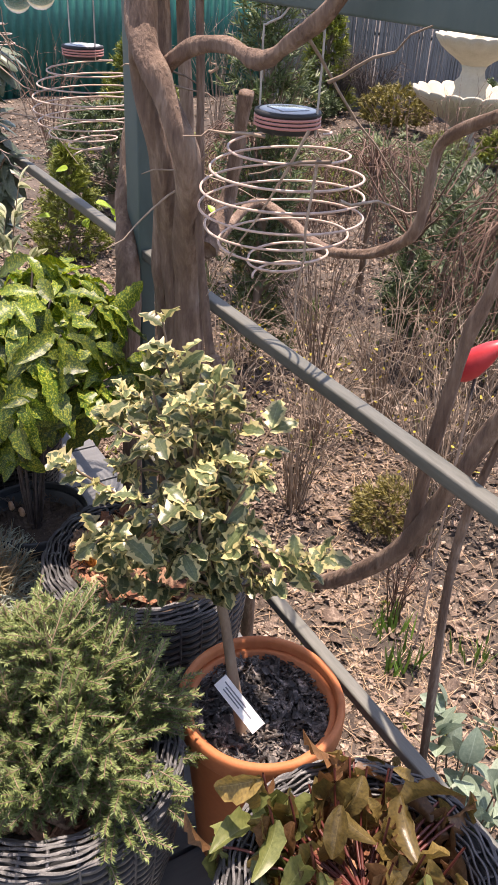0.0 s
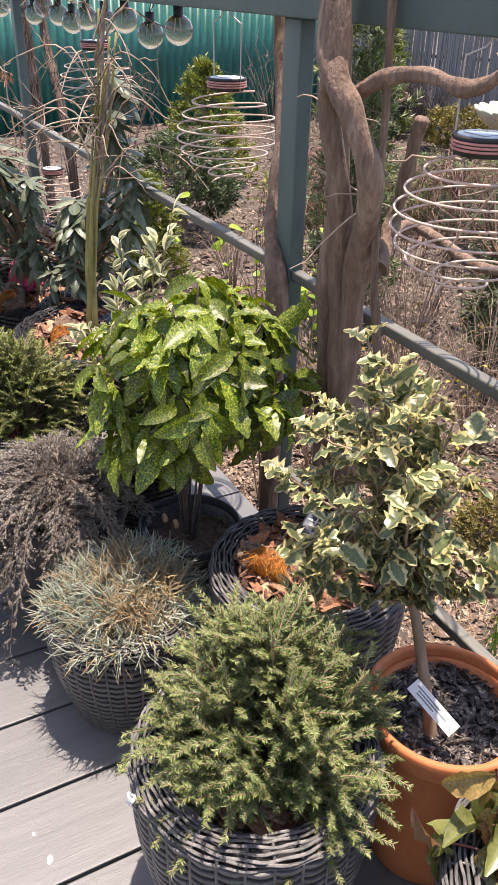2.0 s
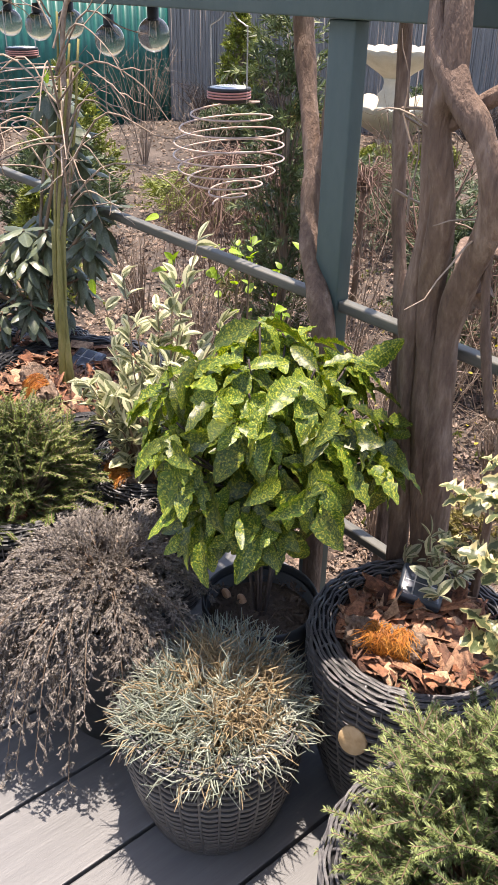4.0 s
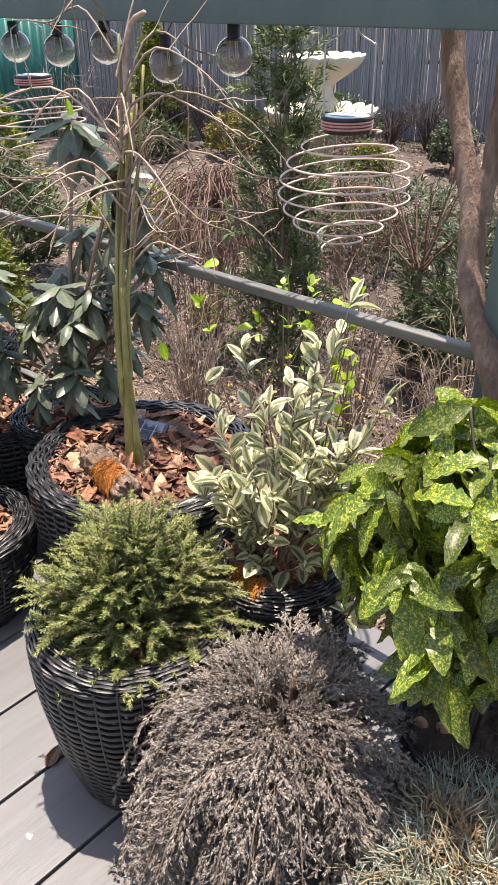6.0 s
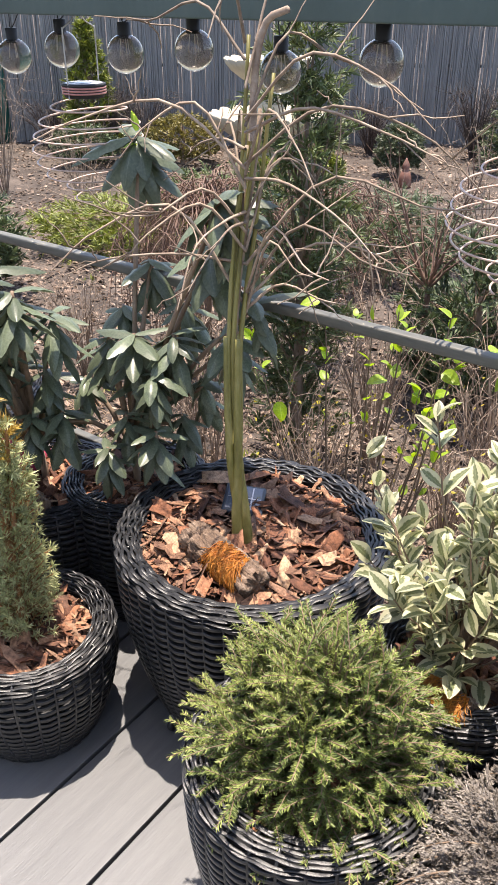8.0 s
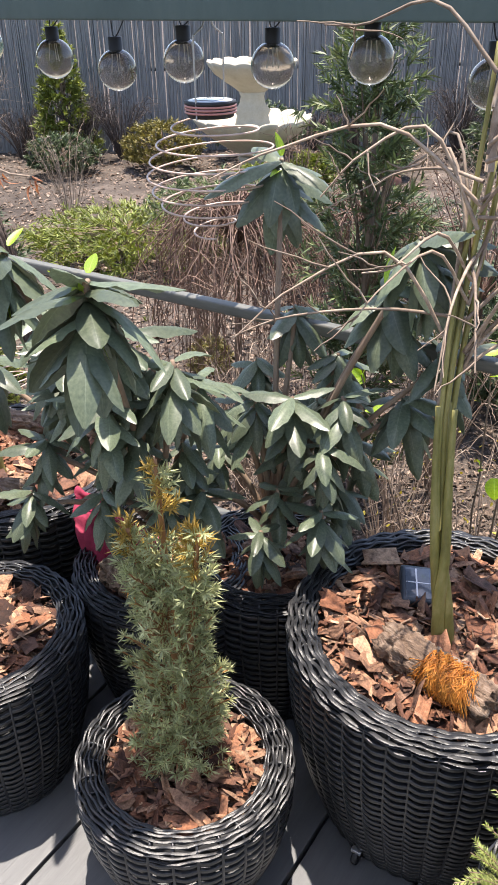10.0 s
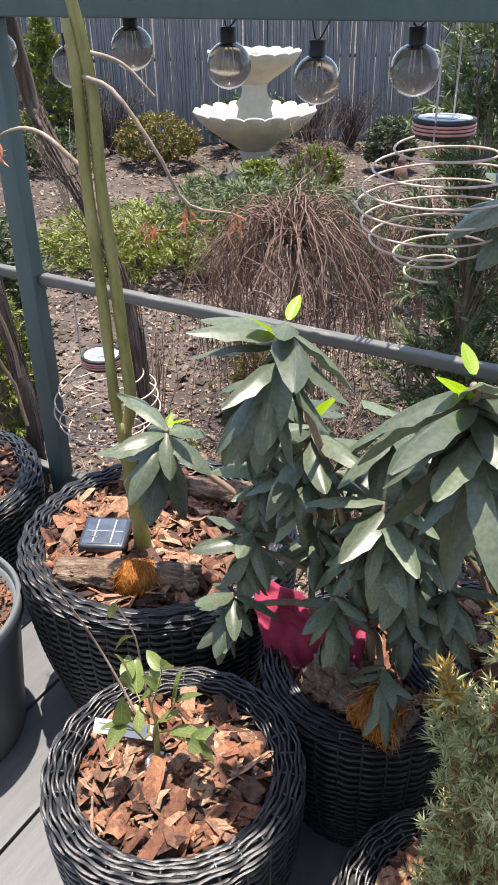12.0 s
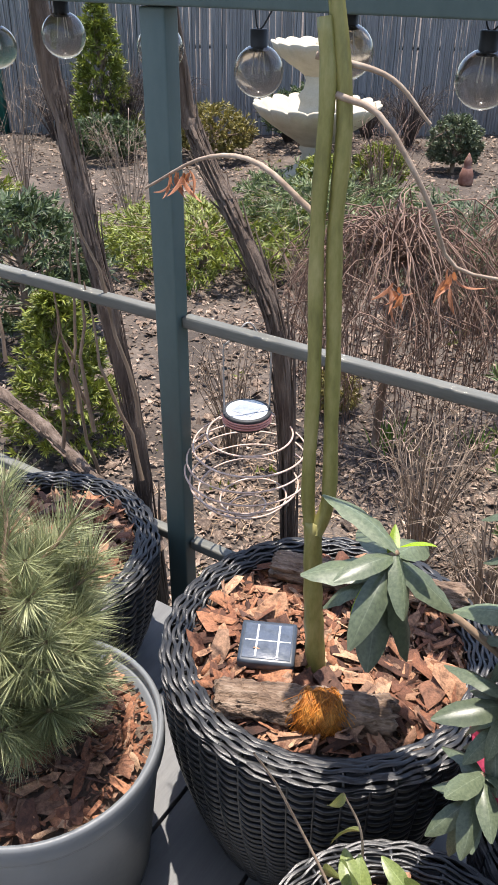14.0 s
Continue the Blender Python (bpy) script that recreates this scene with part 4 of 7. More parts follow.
def silver_grass():
    """Many small tufts, each a star of stiff blades, with drier ones among them."""
    ob = thing("silver_grass", (1.14, -0.57, 0), "mound of silvery blue ornamental grass with dry straw", "grass", kind="stuff")
    r = rng_of(24)
    green, dry = Soup(), Soup()
    patch = np.array([(0.05, 0.06), (-0.02, 0.0), (0.1, -0.02)])
    for q in range(520):
        th, rad = r.uniform(0, 2 * math.pi), 0.168 * math.sqrt(r.uniform(0, 1))
        f = rad / 0.168
        c = np.array((rad * math.cos(th), rad * math.sin(th), 0.285 + 0.085 * (1 - f ** 2) + r.uniform(-0.03, 0.01)))
        bare = np.min(np.hypot(*(patch - c[:2]).T)) < 0.05 * r.uniform(0.3, 1.4)
        out = np.array((math.cos(th) * f, math.sin(th) * f, 0.55))
        for k in range(11):
            d = unit(out * 0.55 + r.normal(0, 0.75, 3) + (0, 0, 0.2))
            ln = r.uniform(0.025, 0.075)
            bend = r.normal(0, 0.10, 3) * ln
            p = np.array([c, c + d * ln * 0.5 + bend, c + d * ln + (0, 0, -0.004)])
            s = dry if bare or r.uniform() < 0.2 else green
            s.tube(p, [0.0015, 0.0016, 0.0005], 3, False)
    tagged(part_mesh("blade_tuft", green.mesh("blade_tuft"), N_GRASS, ob), kind="stuff")
    tagged(part_mesh("dry_straw", dry.mesh("dry_straw"), N_GRASSDRY, ob), kind="stuff")


silver_grass()


def cone_spruce():
    ob = thing("conical_spruce", (-0.335, -0.612, 0), "small conical spruce with golden leading shoots", "conifer")
    r = rng_of(25)
    s, g, w = Soup(), Soup(), Soup()
    leaders = [((-0.02, 0.01), 0.885), ((0.06, 0.0), 0.79), ((-0.075, -0.005), 0.75)]
    w.tube([(0, 0, 0.24), (0, 0, 0.5), (-0.02, 0.01, 0.72)], [0.012, 0.009, 0.005], 7)
    for (lx, ly), top in leaders:
        w.tube(bent((lx * 0.5, ly, 0.55), (lx, ly, top), 8), np.linspace(0.006, 0.0035, 8), 6)
    for q in range(360):
        f = r.uniform(0, 1)
        z = 0.265 + 0.42 * f
        th = r.uniform(0, 2 * math.pi)
        rad = (0.082 - 0.022 * f + 0.012 * math.sin(th * 3 + z * 30)) * r.uniform(0.72, 1.08)
        a = np.array((math.cos(th) * rad * 0.3, math.sin(th) * rad * 0.3, z - 0.02))
        e = np.array((math.cos(th) * rad, math.sin(th) * rad, z + 0.032))
        p = bent(a, e, 5, 0, 0.003, r)
        w.tube(p, 0.0014, 3, False)
        needles_on(s, p, r, 22, 0.022, 0.0026, 1.0)
        # a star of stiff needles at each shoot tip
        k = 14
        d = unit(unit(e - a) * 0.55 + unit(r.normal(0, 1, (k, 3))))
        s.many(*NEEDLE, frames(np.repeat(p[-1:], k, 0), d, r.normal(0, 1, (k, 3)), np.stack([np.full(k, 0.0025), r.uniform(0.012, 0.020, k), np.full(k, 0.0025)], 1)))
    for (lx, ly), top in leaders:
        for q in range(40):
            f = r.uniform(0, 1)
            z = 0.60 + (top - 0.60) * f
            x = lx * (0.6 + 0.4 * f)
            th = r.uniform(0, 2 * math.pi)
            ln = 0.045 * (1 - 0.6 * f)
            a = np.array((x, ly, z))
            p = bent(a, a + np.array((math.cos(th) * ln, math.sin(th) * ln, ln * 0.9)), 5, 0, 0.002, r)
            needles_on(g if f > 0.5 and r.uniform() < 0.6 else s, p, r, 26, 0.021, 0.0030, 1.0)
    part_mesh("stem", w.mesh("stem"), mat("orange-brown spruce shoot", [(0.22, 0.09, 0.03), (0.36, 0.17, 0.06)], 30, 0.6, 0.3, 4, rnd=None), ob)
    tagged(part_mesh("needles", s.mesh("needles"), N_CONE, ob), kind="stuff")
    tagged(part_mesh("tip_needles", g.mesh("tip_needles"), N_CONETIP, ob, "golden needles on the leading shoots"), kind="stuff")


cone_spruce()


def young_pine():
    ob = thing("young_pine", (-1.525, -0.61, 0), "bushy young pine with long fine green needles", "pine")
    r = rng_of(26)
    s, w = Soup(), Soup()
    w.tube([(0, 0, 0.3), (0.01, 0, 0.5), (0.0, 0, 0.72)], [0.014, 0.012, 0.008], 7)
    for q in range(110):
        z = 0.40 + 0.38 * r.uniform(0, 1)
        th = r.uniform(0, 2 * math.pi)
        rad = 0.15 * math.sqrt(max(0.15, 1 - ((z - 0.56) / 0.26) ** 2)) * r.uniform(0.55, 1.0)
        a = np.array((0, 0, z - 0.08))
        e = np.array((math.cos(th) * rad, math.sin(th) * rad, z + 0.04))
        p = bent(a, e, 7, 0, 0.004, r)
        w.tube(p, np.linspace(0.006, 0.003, 7), 5, False)
        needles_on(s, p[2:], r, 260, 0.078, 0.0014, 1.0)
    tagged(part_mesh("branchwork", w.mesh("branchwork"), M_WOODSTEM, ob), kind="stuff")
    tagged(part_mesh("needles", s.mesh("needles"), N_PINE, ob), kind="stuff")


young_pine()


def leaf_set(base, material, length, width, kinds, seed, **kw):
    r = rng_of(seed)
    out = []
    for k in range(kinds):
        opts = dict(kw)
        opts["fold"] = kw.get("fold", 0.3) * r.uniform(0.6, 1.4)
        opts["droop"] = kw.get("droop", 0.3) * r.uniform(0.4, 1.6)
        out.append(leaf_mesh(base, material, length * r.uniform(0.85, 1.1), width * r.uniform(0.88, 1.1), **opts))
    return out


def twiggy_leaves(w, r, start, end, leaves, spread, size, radius=0.004, first=0.3, n=9, sag=0.0, lift=0.3):
    """A twig with leaves set along it; gives their frames."""
    p = bent(start, end, n, sag, 0.006, r)
    w.tube(p, np.linspace(radius, radius * 0.4, n), 5, False)
    t = np.concatenate([r.uniform(first, 1, leaves - 2), [0.98, 1.0]]) * (n - 1.001)
    i = t.astype(int)
    f = (t - i)[:, None]
    pos = p[i] * (1 - f) + p[i + 1] * f
    along = unit(p[i + 1] - p[i])
    out = unit(r.normal(0, 1, (leaves, 3)) * (1, 1, 0.6))
    d = unit(out * spread + along + (0, 0, lift - 0.3))
    up = unit(r.normal(0, 0.45, (leaves, 3)) + (0, 0, 1))
    return frames(pos, d, up, size * r.uniform(0.7, 1.2, leaves))


def holly():
    ob = thing("variegated_holly", (1.760, -0.192, 0), "small holly tree with spiny cream-edged leaves", "holly")
    r = rng_of(31)
    w, t = Soup(), Soup()
    trunk = smooth_path([(0.035, -0.050, 0.33), (-0.004, -0.055, 0.445), (-0.06, -0.05, 0.56), (-0.10, -0.06, 0.66), (-0.14, -0.07, 0.86)], 14)
    w.tube(trunk, np.linspace(0.012, 0.006, 14), 8)
    meshes = leaf_set("leaf", L_HOLLY, 0.048, 0.031, 6, 3, fold=0.3, droop=0.45, spiny=0.22, segs=8, tip=1.0, wavy=0.35)
    mats = []
    c = np.array((-0.15, -0.09, 0.775))
    for q in range(64):
        u = unit(r.normal(0, 1, 3))
        e = c + u * (0.19, 0.17, 0.215) * r.uniform(0.6, 1.05)
        if q == 0:
            e = np.array((-0.25, -0.05, 1.0))
        if q in (1, 2, 3, 4):
            e = np.array((-0.06 + 0.024 * q, 0.0 + 0.014 * q, 0.62 + 0.022 * q))
        a = trunk[int(r.integers(7, 14))]
        mats.append(twiggy_leaves(t, r, a, e, 12, 1.2, 0.95))
    part_mesh("stem", w.mesh("stem"), M_WOODSTEM, ob)
    tagged(part_mesh("twigwork", t.mesh("twigwork"), M_WOODSTEM, ob), kind="stuff")
    put_leaves(ob, meshes, np.concatenate(mats), r)


holly()


def laurel():
    """A dome of shoots from the pot; each ends in a rosette whose lower leaves hang down."""
    ob = thing("spotted_laurel", (1.025, -0.365, 0), "bushy laurel with drooping gold-specked green leaves", "laurel")
    r = rng_of(32)
    meshes = leaf_set("leaf", L_AUCUBA, 0.118, 0.049, 8, 4, fold=0.35, droop=0.6, spiny=0.06, segs=12, tip=1.05, wavy=0.22)
    mats = []
    c = np.array((-0.03, 0.03, 0.742))
    for q in range(104):
        el = math.asin(r.uniform(-0.7, 1.0))
        th = q * 2.39996 + r.normal(0, 0.2)
        u = np.array((math.cos(th) * math.cos(el), math.sin(th) * math.cos(el), math.sin(el)))
        e = c + u * np.array((0.255, 0.215, 0.20)) * (r.uniform(0.78, 1.0) if q % 4 else r.uniform(0.3, 0.7))
        foot = [(0.01 * u[0], 0.01 * u[1], 0.3), (0.03 * u[0], 0.03 * u[1], 0.45)] if q % 10 == 0 else [(0.03 * u[0], 0.03 * u[1], 0.56)]
        p = smooth_path(foot + [0.5 * e + 0.5 * np.array((0, 0, 0.6)), e], 12)
        w = Soup()
        w.tube(p, np.linspace(0.0032, 0.0022, 12), 6)
        part_mesh("stem", w.mesh("stem"), M_DARKTWIG, ob)
        k = 7
        a = np.linspace(0, 2 * math.pi, k, endpoint=False) + r.uniform(0, 6)
        side = unit(u * (1, 1, 0)) * math.cos(el)
        low = r.uniform(-1.1, 0.6, k) - 0.5 * (1 - max(0.0, u[2]))
        d = np.stack([np.cos(a), np.sin(a), low], 1) + side * 0.75
        pos = e + r.normal(0, 0.010, (k, 3)) - np.outer(np.linspace(0, 0.03, k), p[-1] - p[-2]) * 20
        mats.append(frames(pos, d + r.normal(0, 0.35, (k, 3)), r.normal(0, 0.5, (k, 3)) + (0, 0, 1) + side * 0.8, r.uniform(0.5, 1.0, k)))
    put_leaves(ob, meshes, np.concatenate(mats), r)


laurel()


def spindle(name, x, y, z0, box, label, seed, twigs, leaves, size, top=None):
    ob = thing(name, (x, y, 0), label, "spindle shrub")
    r = rng_of(seed)
    w = Soup()
    meshes = leaf_set("leaf", L_EUON, 0.052, 0.027, 5, 5, fold=0.3, droop=0.3, tip=1.0)
    mats = []
    for q in range(twigs):
        u = unit(r.normal(0, 1, 3) * (1, 1, 0.6) + (0, 0, 0.7))
        e = np.array(box[0]) + u * np.array(box[1]) * r.uniform(0.6, 1.0)
        if top is not None and q < len(top):
            e = np.array(top[q])
        mats.append(twiggy_leaves(w, r, (u[0] * 0.03, u[1] * 0.03, z0), e, leaves, 1.0, size, 0.003, 0.35, 10, 0, 0.45))
    tagged(part_mesh("stemwork", w.mesh("stemwork"), M_WOODSTEM, ob), kind="stuff")
    put_leaves(ob, meshes, np.concatenate(mats), r)


spindle("variegated_spindle", 0.52, -0.30, 0.42, ((0.0, 0.03, 0.50), (0.23, 0.2, 0.36)), "upright spindle shrub with cream-edged leaves", 33, 52, 13, 1.0, [(0.10, 0.1, 0.98), (0.04, 0.08, 0.93), (-0.24, 0.02, 0.78), (-0.10, 0.0, 0.88), (0.2, 0.06, 0.85)])
spindle("small_spindle", 1.26, -0.10, 0.38, ((0, 0, 0.42), (0.09, 0.08, 0.16)), "little spindle shrub with yellow-edged leaves", 34, 9, 8, 0.75)


def whorl(r, centre, axis, count, length, flare, wild=0.0):
    """Frames of a rhododendron rosette: leaves round a shoot tip, the lower ones hanging."""
    axis = unit(axis)
    a = unit(cross(axis, (0.3, 0.9, 0.1)))
    b = cross(axis, a)
    th = np.arange(count) * 2.4 + r.uniform(0, 6)
    low = np.linspace(0, 1, count) ** 1.3
    d = np.cos(th)[:, None] * a + np.sin(th)[:, None] * b
    d = d * 1.0 + axis * (flare * (1 - low) - 1.0 * low)[:, None] + np.array((0, 0, -0.25))
    d = d + r.normal(0, 1, (count, 3)) * wild + np.array((0, 0, -0.2 * wild))
    pos = np.asarray(centre) - axis * (0.07 * low)[:, None]
    return frames(pos, d, r.normal(0, 0.15, (count, 3)) + axis + (0, 0, 0.3), length * r.uniform(0.75, 1.1, count))


def rhododendron(name, x, y, z0, tips, inner, label, seed, count, length, width, fresh=()):
    """Rosettes at the shoot tips; more of them fill the inside of the bush (inner: how many, and the two corners of the space)."""
    ob = thing(name, (x, y, 0), label, "rhododendron")
    r = rng_of(seed)
    w = Soup()
    meshes = leaf_set("leaf", L_RHODO, 1.0, width / length, 6, seed, fold=-0.5, droop=0.55, segs=8, tip=0.95, wavy=0.1)
    new_leaf = leaf_set("young_leaf", L_RHODONEW, 1.0, 0.34, 2, seed + 1, fold=0.3, droop=0.2, segs=6)
    fork = np.array((0, 0, z0 + 0.08))
    w.tube([(0, 0, z0 - 0.05), (0.005, 0, z0 + 0.02), fork], [0.011, 0.01, 0.009], 7)
    part_mesh("stem", w.mesh("stem"), M_WOODSTEM, ob)
    many, low, high = inner
    low, high = np.array(low), np.array(high)
    tips = list(tips)
    for k in range(many):
        f = np.array((k * 0.7549 % 1, k * 0.5698 % 1, (k + 0.5) / many))
        tips.append((*(low + (high - low) * f), count, 0.66 + 0.2 * f[2]))
    for k, t in enumerate(tips):
        n, size = int(t[3]), t[4]
        e = np.array(t[:3]) - (x, y, 0)
        out = unit(e - fork)
        p = smooth_path([fork, fork * 0.5 + e * 0.5 + out * 0.01 + (0, 0, 0.02), e - (0, 0, 0.03), e], 12)
        w = Soup()
        w.tube(p, np.linspace(0.007, 0.004, 12), 6)
        part_mesh("branch", w.mesh("branch"), M_WOODSTEM, ob)
        axis = unit(p[-1] - p[-3] + np.array((0, 0, 0.02)))
        put_leaves(ob, meshes, whorl(r, e, axis, n + 3, length * size, 0.35, 0.22), r)
        if k in fresh:
            put_leaves(ob, new_leaf, whorl(r, e + axis * 0.01, axis, 3, length * 0.48, 1.8), r, "young_leaf")


rhododendron("rhododendron", -0.64, -0.275, 0.36, [(-0.684, -0.534, 1.125, 20, 1.05), (-0.432, -0.617, 1.145, 22, 1.1), (-1.008, -0.363, 0.81, 15, 1.05), (-0.57, -0.42, 0.98, 16, 1.0), (-0.70, -0.42, 0.93, 16, 0.95), (-0.55, -0.45, 0.55, 10, 0.62), (-0.50, -0.30, 0.86, 14, 0.85), (-0.46, -0.42, 0.95, 12, 0.85), (-0.80, -0.36, 0.96, 15, 0.85), (-0.56, -0.48, 0.88, 14, 0.85)],
             (14, (-0.82, -0.46, 0.58), (-0.47, -0.27, 0.92)), "tall rhododendron with drooping dark leathery leaves", 35, 14, 0.125, 0.045, (0, 1, 2, 4))
rhododendron("small_rhododendron", -0.44, -0.14, 0.37, [(-0.53, 0.04, 1.185, 18, 1.2), (-0.25, -0.05, 1.0, 14, 1.1), (-0.17, -0.12, 1.12, 19, 1.2), (-0.2, -0.048, 0.794, 13, 0.9), (-0.375, -0.173, 0.80, 14, 0.95), (-0.28, -0.22, 0.60, 13, 0.85), (-0.5, -0.3, 0.62, 13, 0.8), (-0.14, -0.05, 0.9, 9, 0.9), (-0.46, -0.02, 0.92, 10, 0.9), (-0.38, -0.28, 0.55, 12, 0.7)],
             (15, (-0.56, -0.24, 0.56), (-0.22, 0.0, 0.84)), "rhododendron with grey-green leathery leaves and a tall shoot", 36, 12, 0.122, 0.044, (0, 1))

M_PETIOLE = mat("crimson petiole", [(0.085, 0.022, 0.018), (0.16, 0.04, 0.03)], 20, 0.45, 0.1, 4, rnd=None)


def bronzed_rhododendron(x, y, z0):
    """A low winter-bronzed shrub: red-stalked shoots whose folded leaves hang like closed umbrellas."""
    ob = thing("bronzed_rhododendron", (x, y, 0), "low rhododendron with bronzed, folded and withered leaves", "rhododendron")
    r = rng_of(37)
    kinds = [leaf_set("leaf", m, 0.088, 0.037, 4, 40 + k, fold=0.85, droop=0.7, segs=8, tip=0.95, wavy=0.3) for k, m in enumerate((L_BROWN, L_RUST, L_OLIVE))]
    w = Soup()
    w.tube([(0, 0, z0 - 0.06), (0.004, 0, z0), (0, 0, z0 + 0.03)], [0.009, 0.008, 0.007], 7)
    part_mesh("stem", w.mesh("stem"), M_WOODSTEM, ob)
    for q in range(46):
        th = q * 2.39996 + r.normal(0, 0.35)
        rad = 0.22 * math.sqrt((q + 0.6) / 46)
        e = np.array((rad * math.cos(th), rad * math.sin(th), z0 + 0.135 - 0.6 * rad ** 2 / 0.225 + r.normal(0, 0.028)))
        if q == 45:
            e = np.array((-0.125, -0.10, z0 + 0.19))
        p = smooth_path([(0.1 * e[0], 0.1 * e[1], z0 + 0.01), e * (0.75, 0.75, 0) + (0, 0, z0 + 0.05), e], 10)
        w = Soup()
        w.tube(p, np.linspace(0.0028, 0.0017, 10), 5, False)
        part_mesh("branch", w.mesh("branch"), M_PETIOLE, ob, "thin crimson shoot")
        k = int(r.integers(4, 8))
        a = r.uniform(0, 2 * math.pi, k)
        d = np.stack([np.cos(a), np.sin(a), r.uniform(-3.2, -0.5, k)], 1)
        d[0] += (0, 0, 2.4 * r.uniform())
        up = np.stack([np.cos(a), np.sin(a), np.full(k, 0.4)], 1) + r.normal(0, 0.6, (k, 3))
        olive = 0.6 if e[1] < -0.07 and e[0] < 0.04 else 0.10
        pos = p[-1] - np.outer(r.uniform(0, 1, k), p[-1] - p[6]) + r.normal(0, 0.006, (k, 3))
        mats = frames(pos, d, up, r.uniform(0.55, 1.1, k))
        for i in range(k):
            put_leaves(ob, kinds[2 if r.uniform() < olive else int(r.uniform() < 0.42)], mats[i:i + 1], r)


bronzed_rhododendron(2.135, -0.255, 0.40)


def seedling():
    ob = thing("citrus_seedling", (-0.85, -0.665, 0), "small seedling with pale glossy green leaves", "seedling")
    r = rng_of(39)
    w = Soup()
    meshes = leaf_set("leaf", L_CITRUS, 0.06, 0.027, 3, 8, fold=0.3, droop=0.3)
    mats = []
    w.tube([(0, 0, 0.34), (0.004, 0, 0.41), (0, 0.01, 0.47)], [0.006, 0.005, 0.003], 6)
    for e in ((-0.05, 0.02, 0.50), (0.04, 0.03, 0.52), (0.0, 0.03, 0.55), (0.07, 0.0, 0.49), (-0.02, -0.03, 0.47)):
        mats.append(twiggy_leaves(w, r, (0, 0, 0.43), e, 4, 0.9, 1.0, 0.0025, 0.5))
    part_mesh("stem", w.mesh("stem"), M_STEM, ob)
    put_leaves(ob, meshes, np.concatenate(mats), r)


seedling()


def bare_shrub_b():
    """The cut-back shrub in the large planter: a bundle of olive stems with arching dry twigs."""
    ob = thing("cut_back_shrub", (0.0, -0.258, 0), "cut-back shrub with bundled olive stems and dry arching twigs", "shrub")
    r = rng_of(41)
    w, t = Soup(), Soup()
    for k in range(3):
        th = k * 2.1 + 0.4
        o = 0.0105 * np.array((math.cos(th), math.sin(th)))
        q = 0.0105 * np.array((math.cos(th + 1.3), math.sin(th + 1.3)))
        w = Soup()
        w.tube(smooth_path([(o[0], o[1], 0.40), (-0.013 + o[0], 0.006 + o[1], 0.50), (-0.03 + q[0], 0.015 + q[1], 0.62), (-0.048 + 1.3 * q[0], 0.032 + q[1], 0.76), (-0.06 + 1.5 * q[0], 0.05 + 1.5 * q[1], 0.88)], 26), np.linspace(0.0135, 0.0045, 26) * (1 + 0.10 * np.sin(np.linspace(0, 30, 26)) ** 4), 8)
        part_mesh("stem", w.mesh("stem"), M_STEM, ob)
    for k in range(8):
        o = r.normal(0, 0.007, 2)
        h = r.uniform(1.2, 1.43)
        w = Soup()
        w.tube(smooth_path([(-0.036 + o[0], 0.02 + o[1], 0.66), (-0.06 + 1.6 * o[0], 0.05 + o[1], 0.86), (-0.065 + 2.6 * o[0], 0.09 + 1.8 * o[1], 1.08), (-0.055 + 3.4 * o[0], 0.12 + 2.4 * o[1], h)], 16) + np.cumsum(r.normal(0, 0.0007, (16, 3)), 0), np.linspace(0.0062, 0.0035, 16) * r.uniform(0.8, 1.1), 6)
        part_mesh("stem", w.mesh("stem"), M_STEM if k % 3 else M_TWIG, ob)
    w = Soup()
    w.tube(smooth_path([(-0.06, 0.11, 1.24), (-0.06, 0.12, 1.36), (-0.045, 0.13, 1.43), (-0.0, 0.13, 1.45)], 10), np.linspace(0.0075, 0.006, 10), 7)
    part_mesh("stem", w.mesh("stem"), M_TWIG, ob)
    for k in range(28):
        z = r.uniform(0.9, 1.42)
        th = r.uniform(0, 2 * math.pi)
        ln = r.uniform(0.18, 0.48)
        d = np.array((math.cos(th), math.sin(th) * 0.7, 0))
        up = r.uniform(0.0, 0.2)
        a = np.array((-0.06, 0.09, z))
        p = smooth_path([a, a + d * ln * 0.35 + (0, 0, up), a + d * ln * 0.75 + (0, 0, up * 0.9 - 0.02), a + d * ln + (0, 0, up - r.uniform(0.02, 0.12))], 12)
        t.tube(p, np.linspace(0.0034, 0.0011, 12), 4, False)
        for q in range(3):
            i = int(r.integers(4, 11))
            t.tube(bent(p[i], p[i] + r.normal(0, 0.05, 3) + d * 0.04, 6, 0, 0.004, r), np.linspace(0.002, 0.0009, 6), 3, False)
    tagged(part_mesh("twigwork", t.mesh("twigwork"), M_TWIG, ob, "pale dry arching twigs"), kind="stuff")
    meshes = leaf_set("young_leaf", L_RHODONEW, 0.045, 0.03, 2, 9, fold=0.2, droop=0.3)
    pos = np.array([(0.30, 0.30, 0.84), (0.36, 0.33, 0.86), (0.27, 0.33, 0.79), (0.18, 0.25, 0.78), (-0.08, 0.40, 0.85), (0.02, 0.1, 0.74), (0.42, 0.3, 0.84)])
    put_leaves(ob, meshes, frames(pos, r.normal(0, 1, pos.shape) * (1, 1, 0.4), r.normal(0, 0.3, pos.shape) + (0, -0.5, 1), 1.0), r, "young_leaf")


bare_shrub_b()


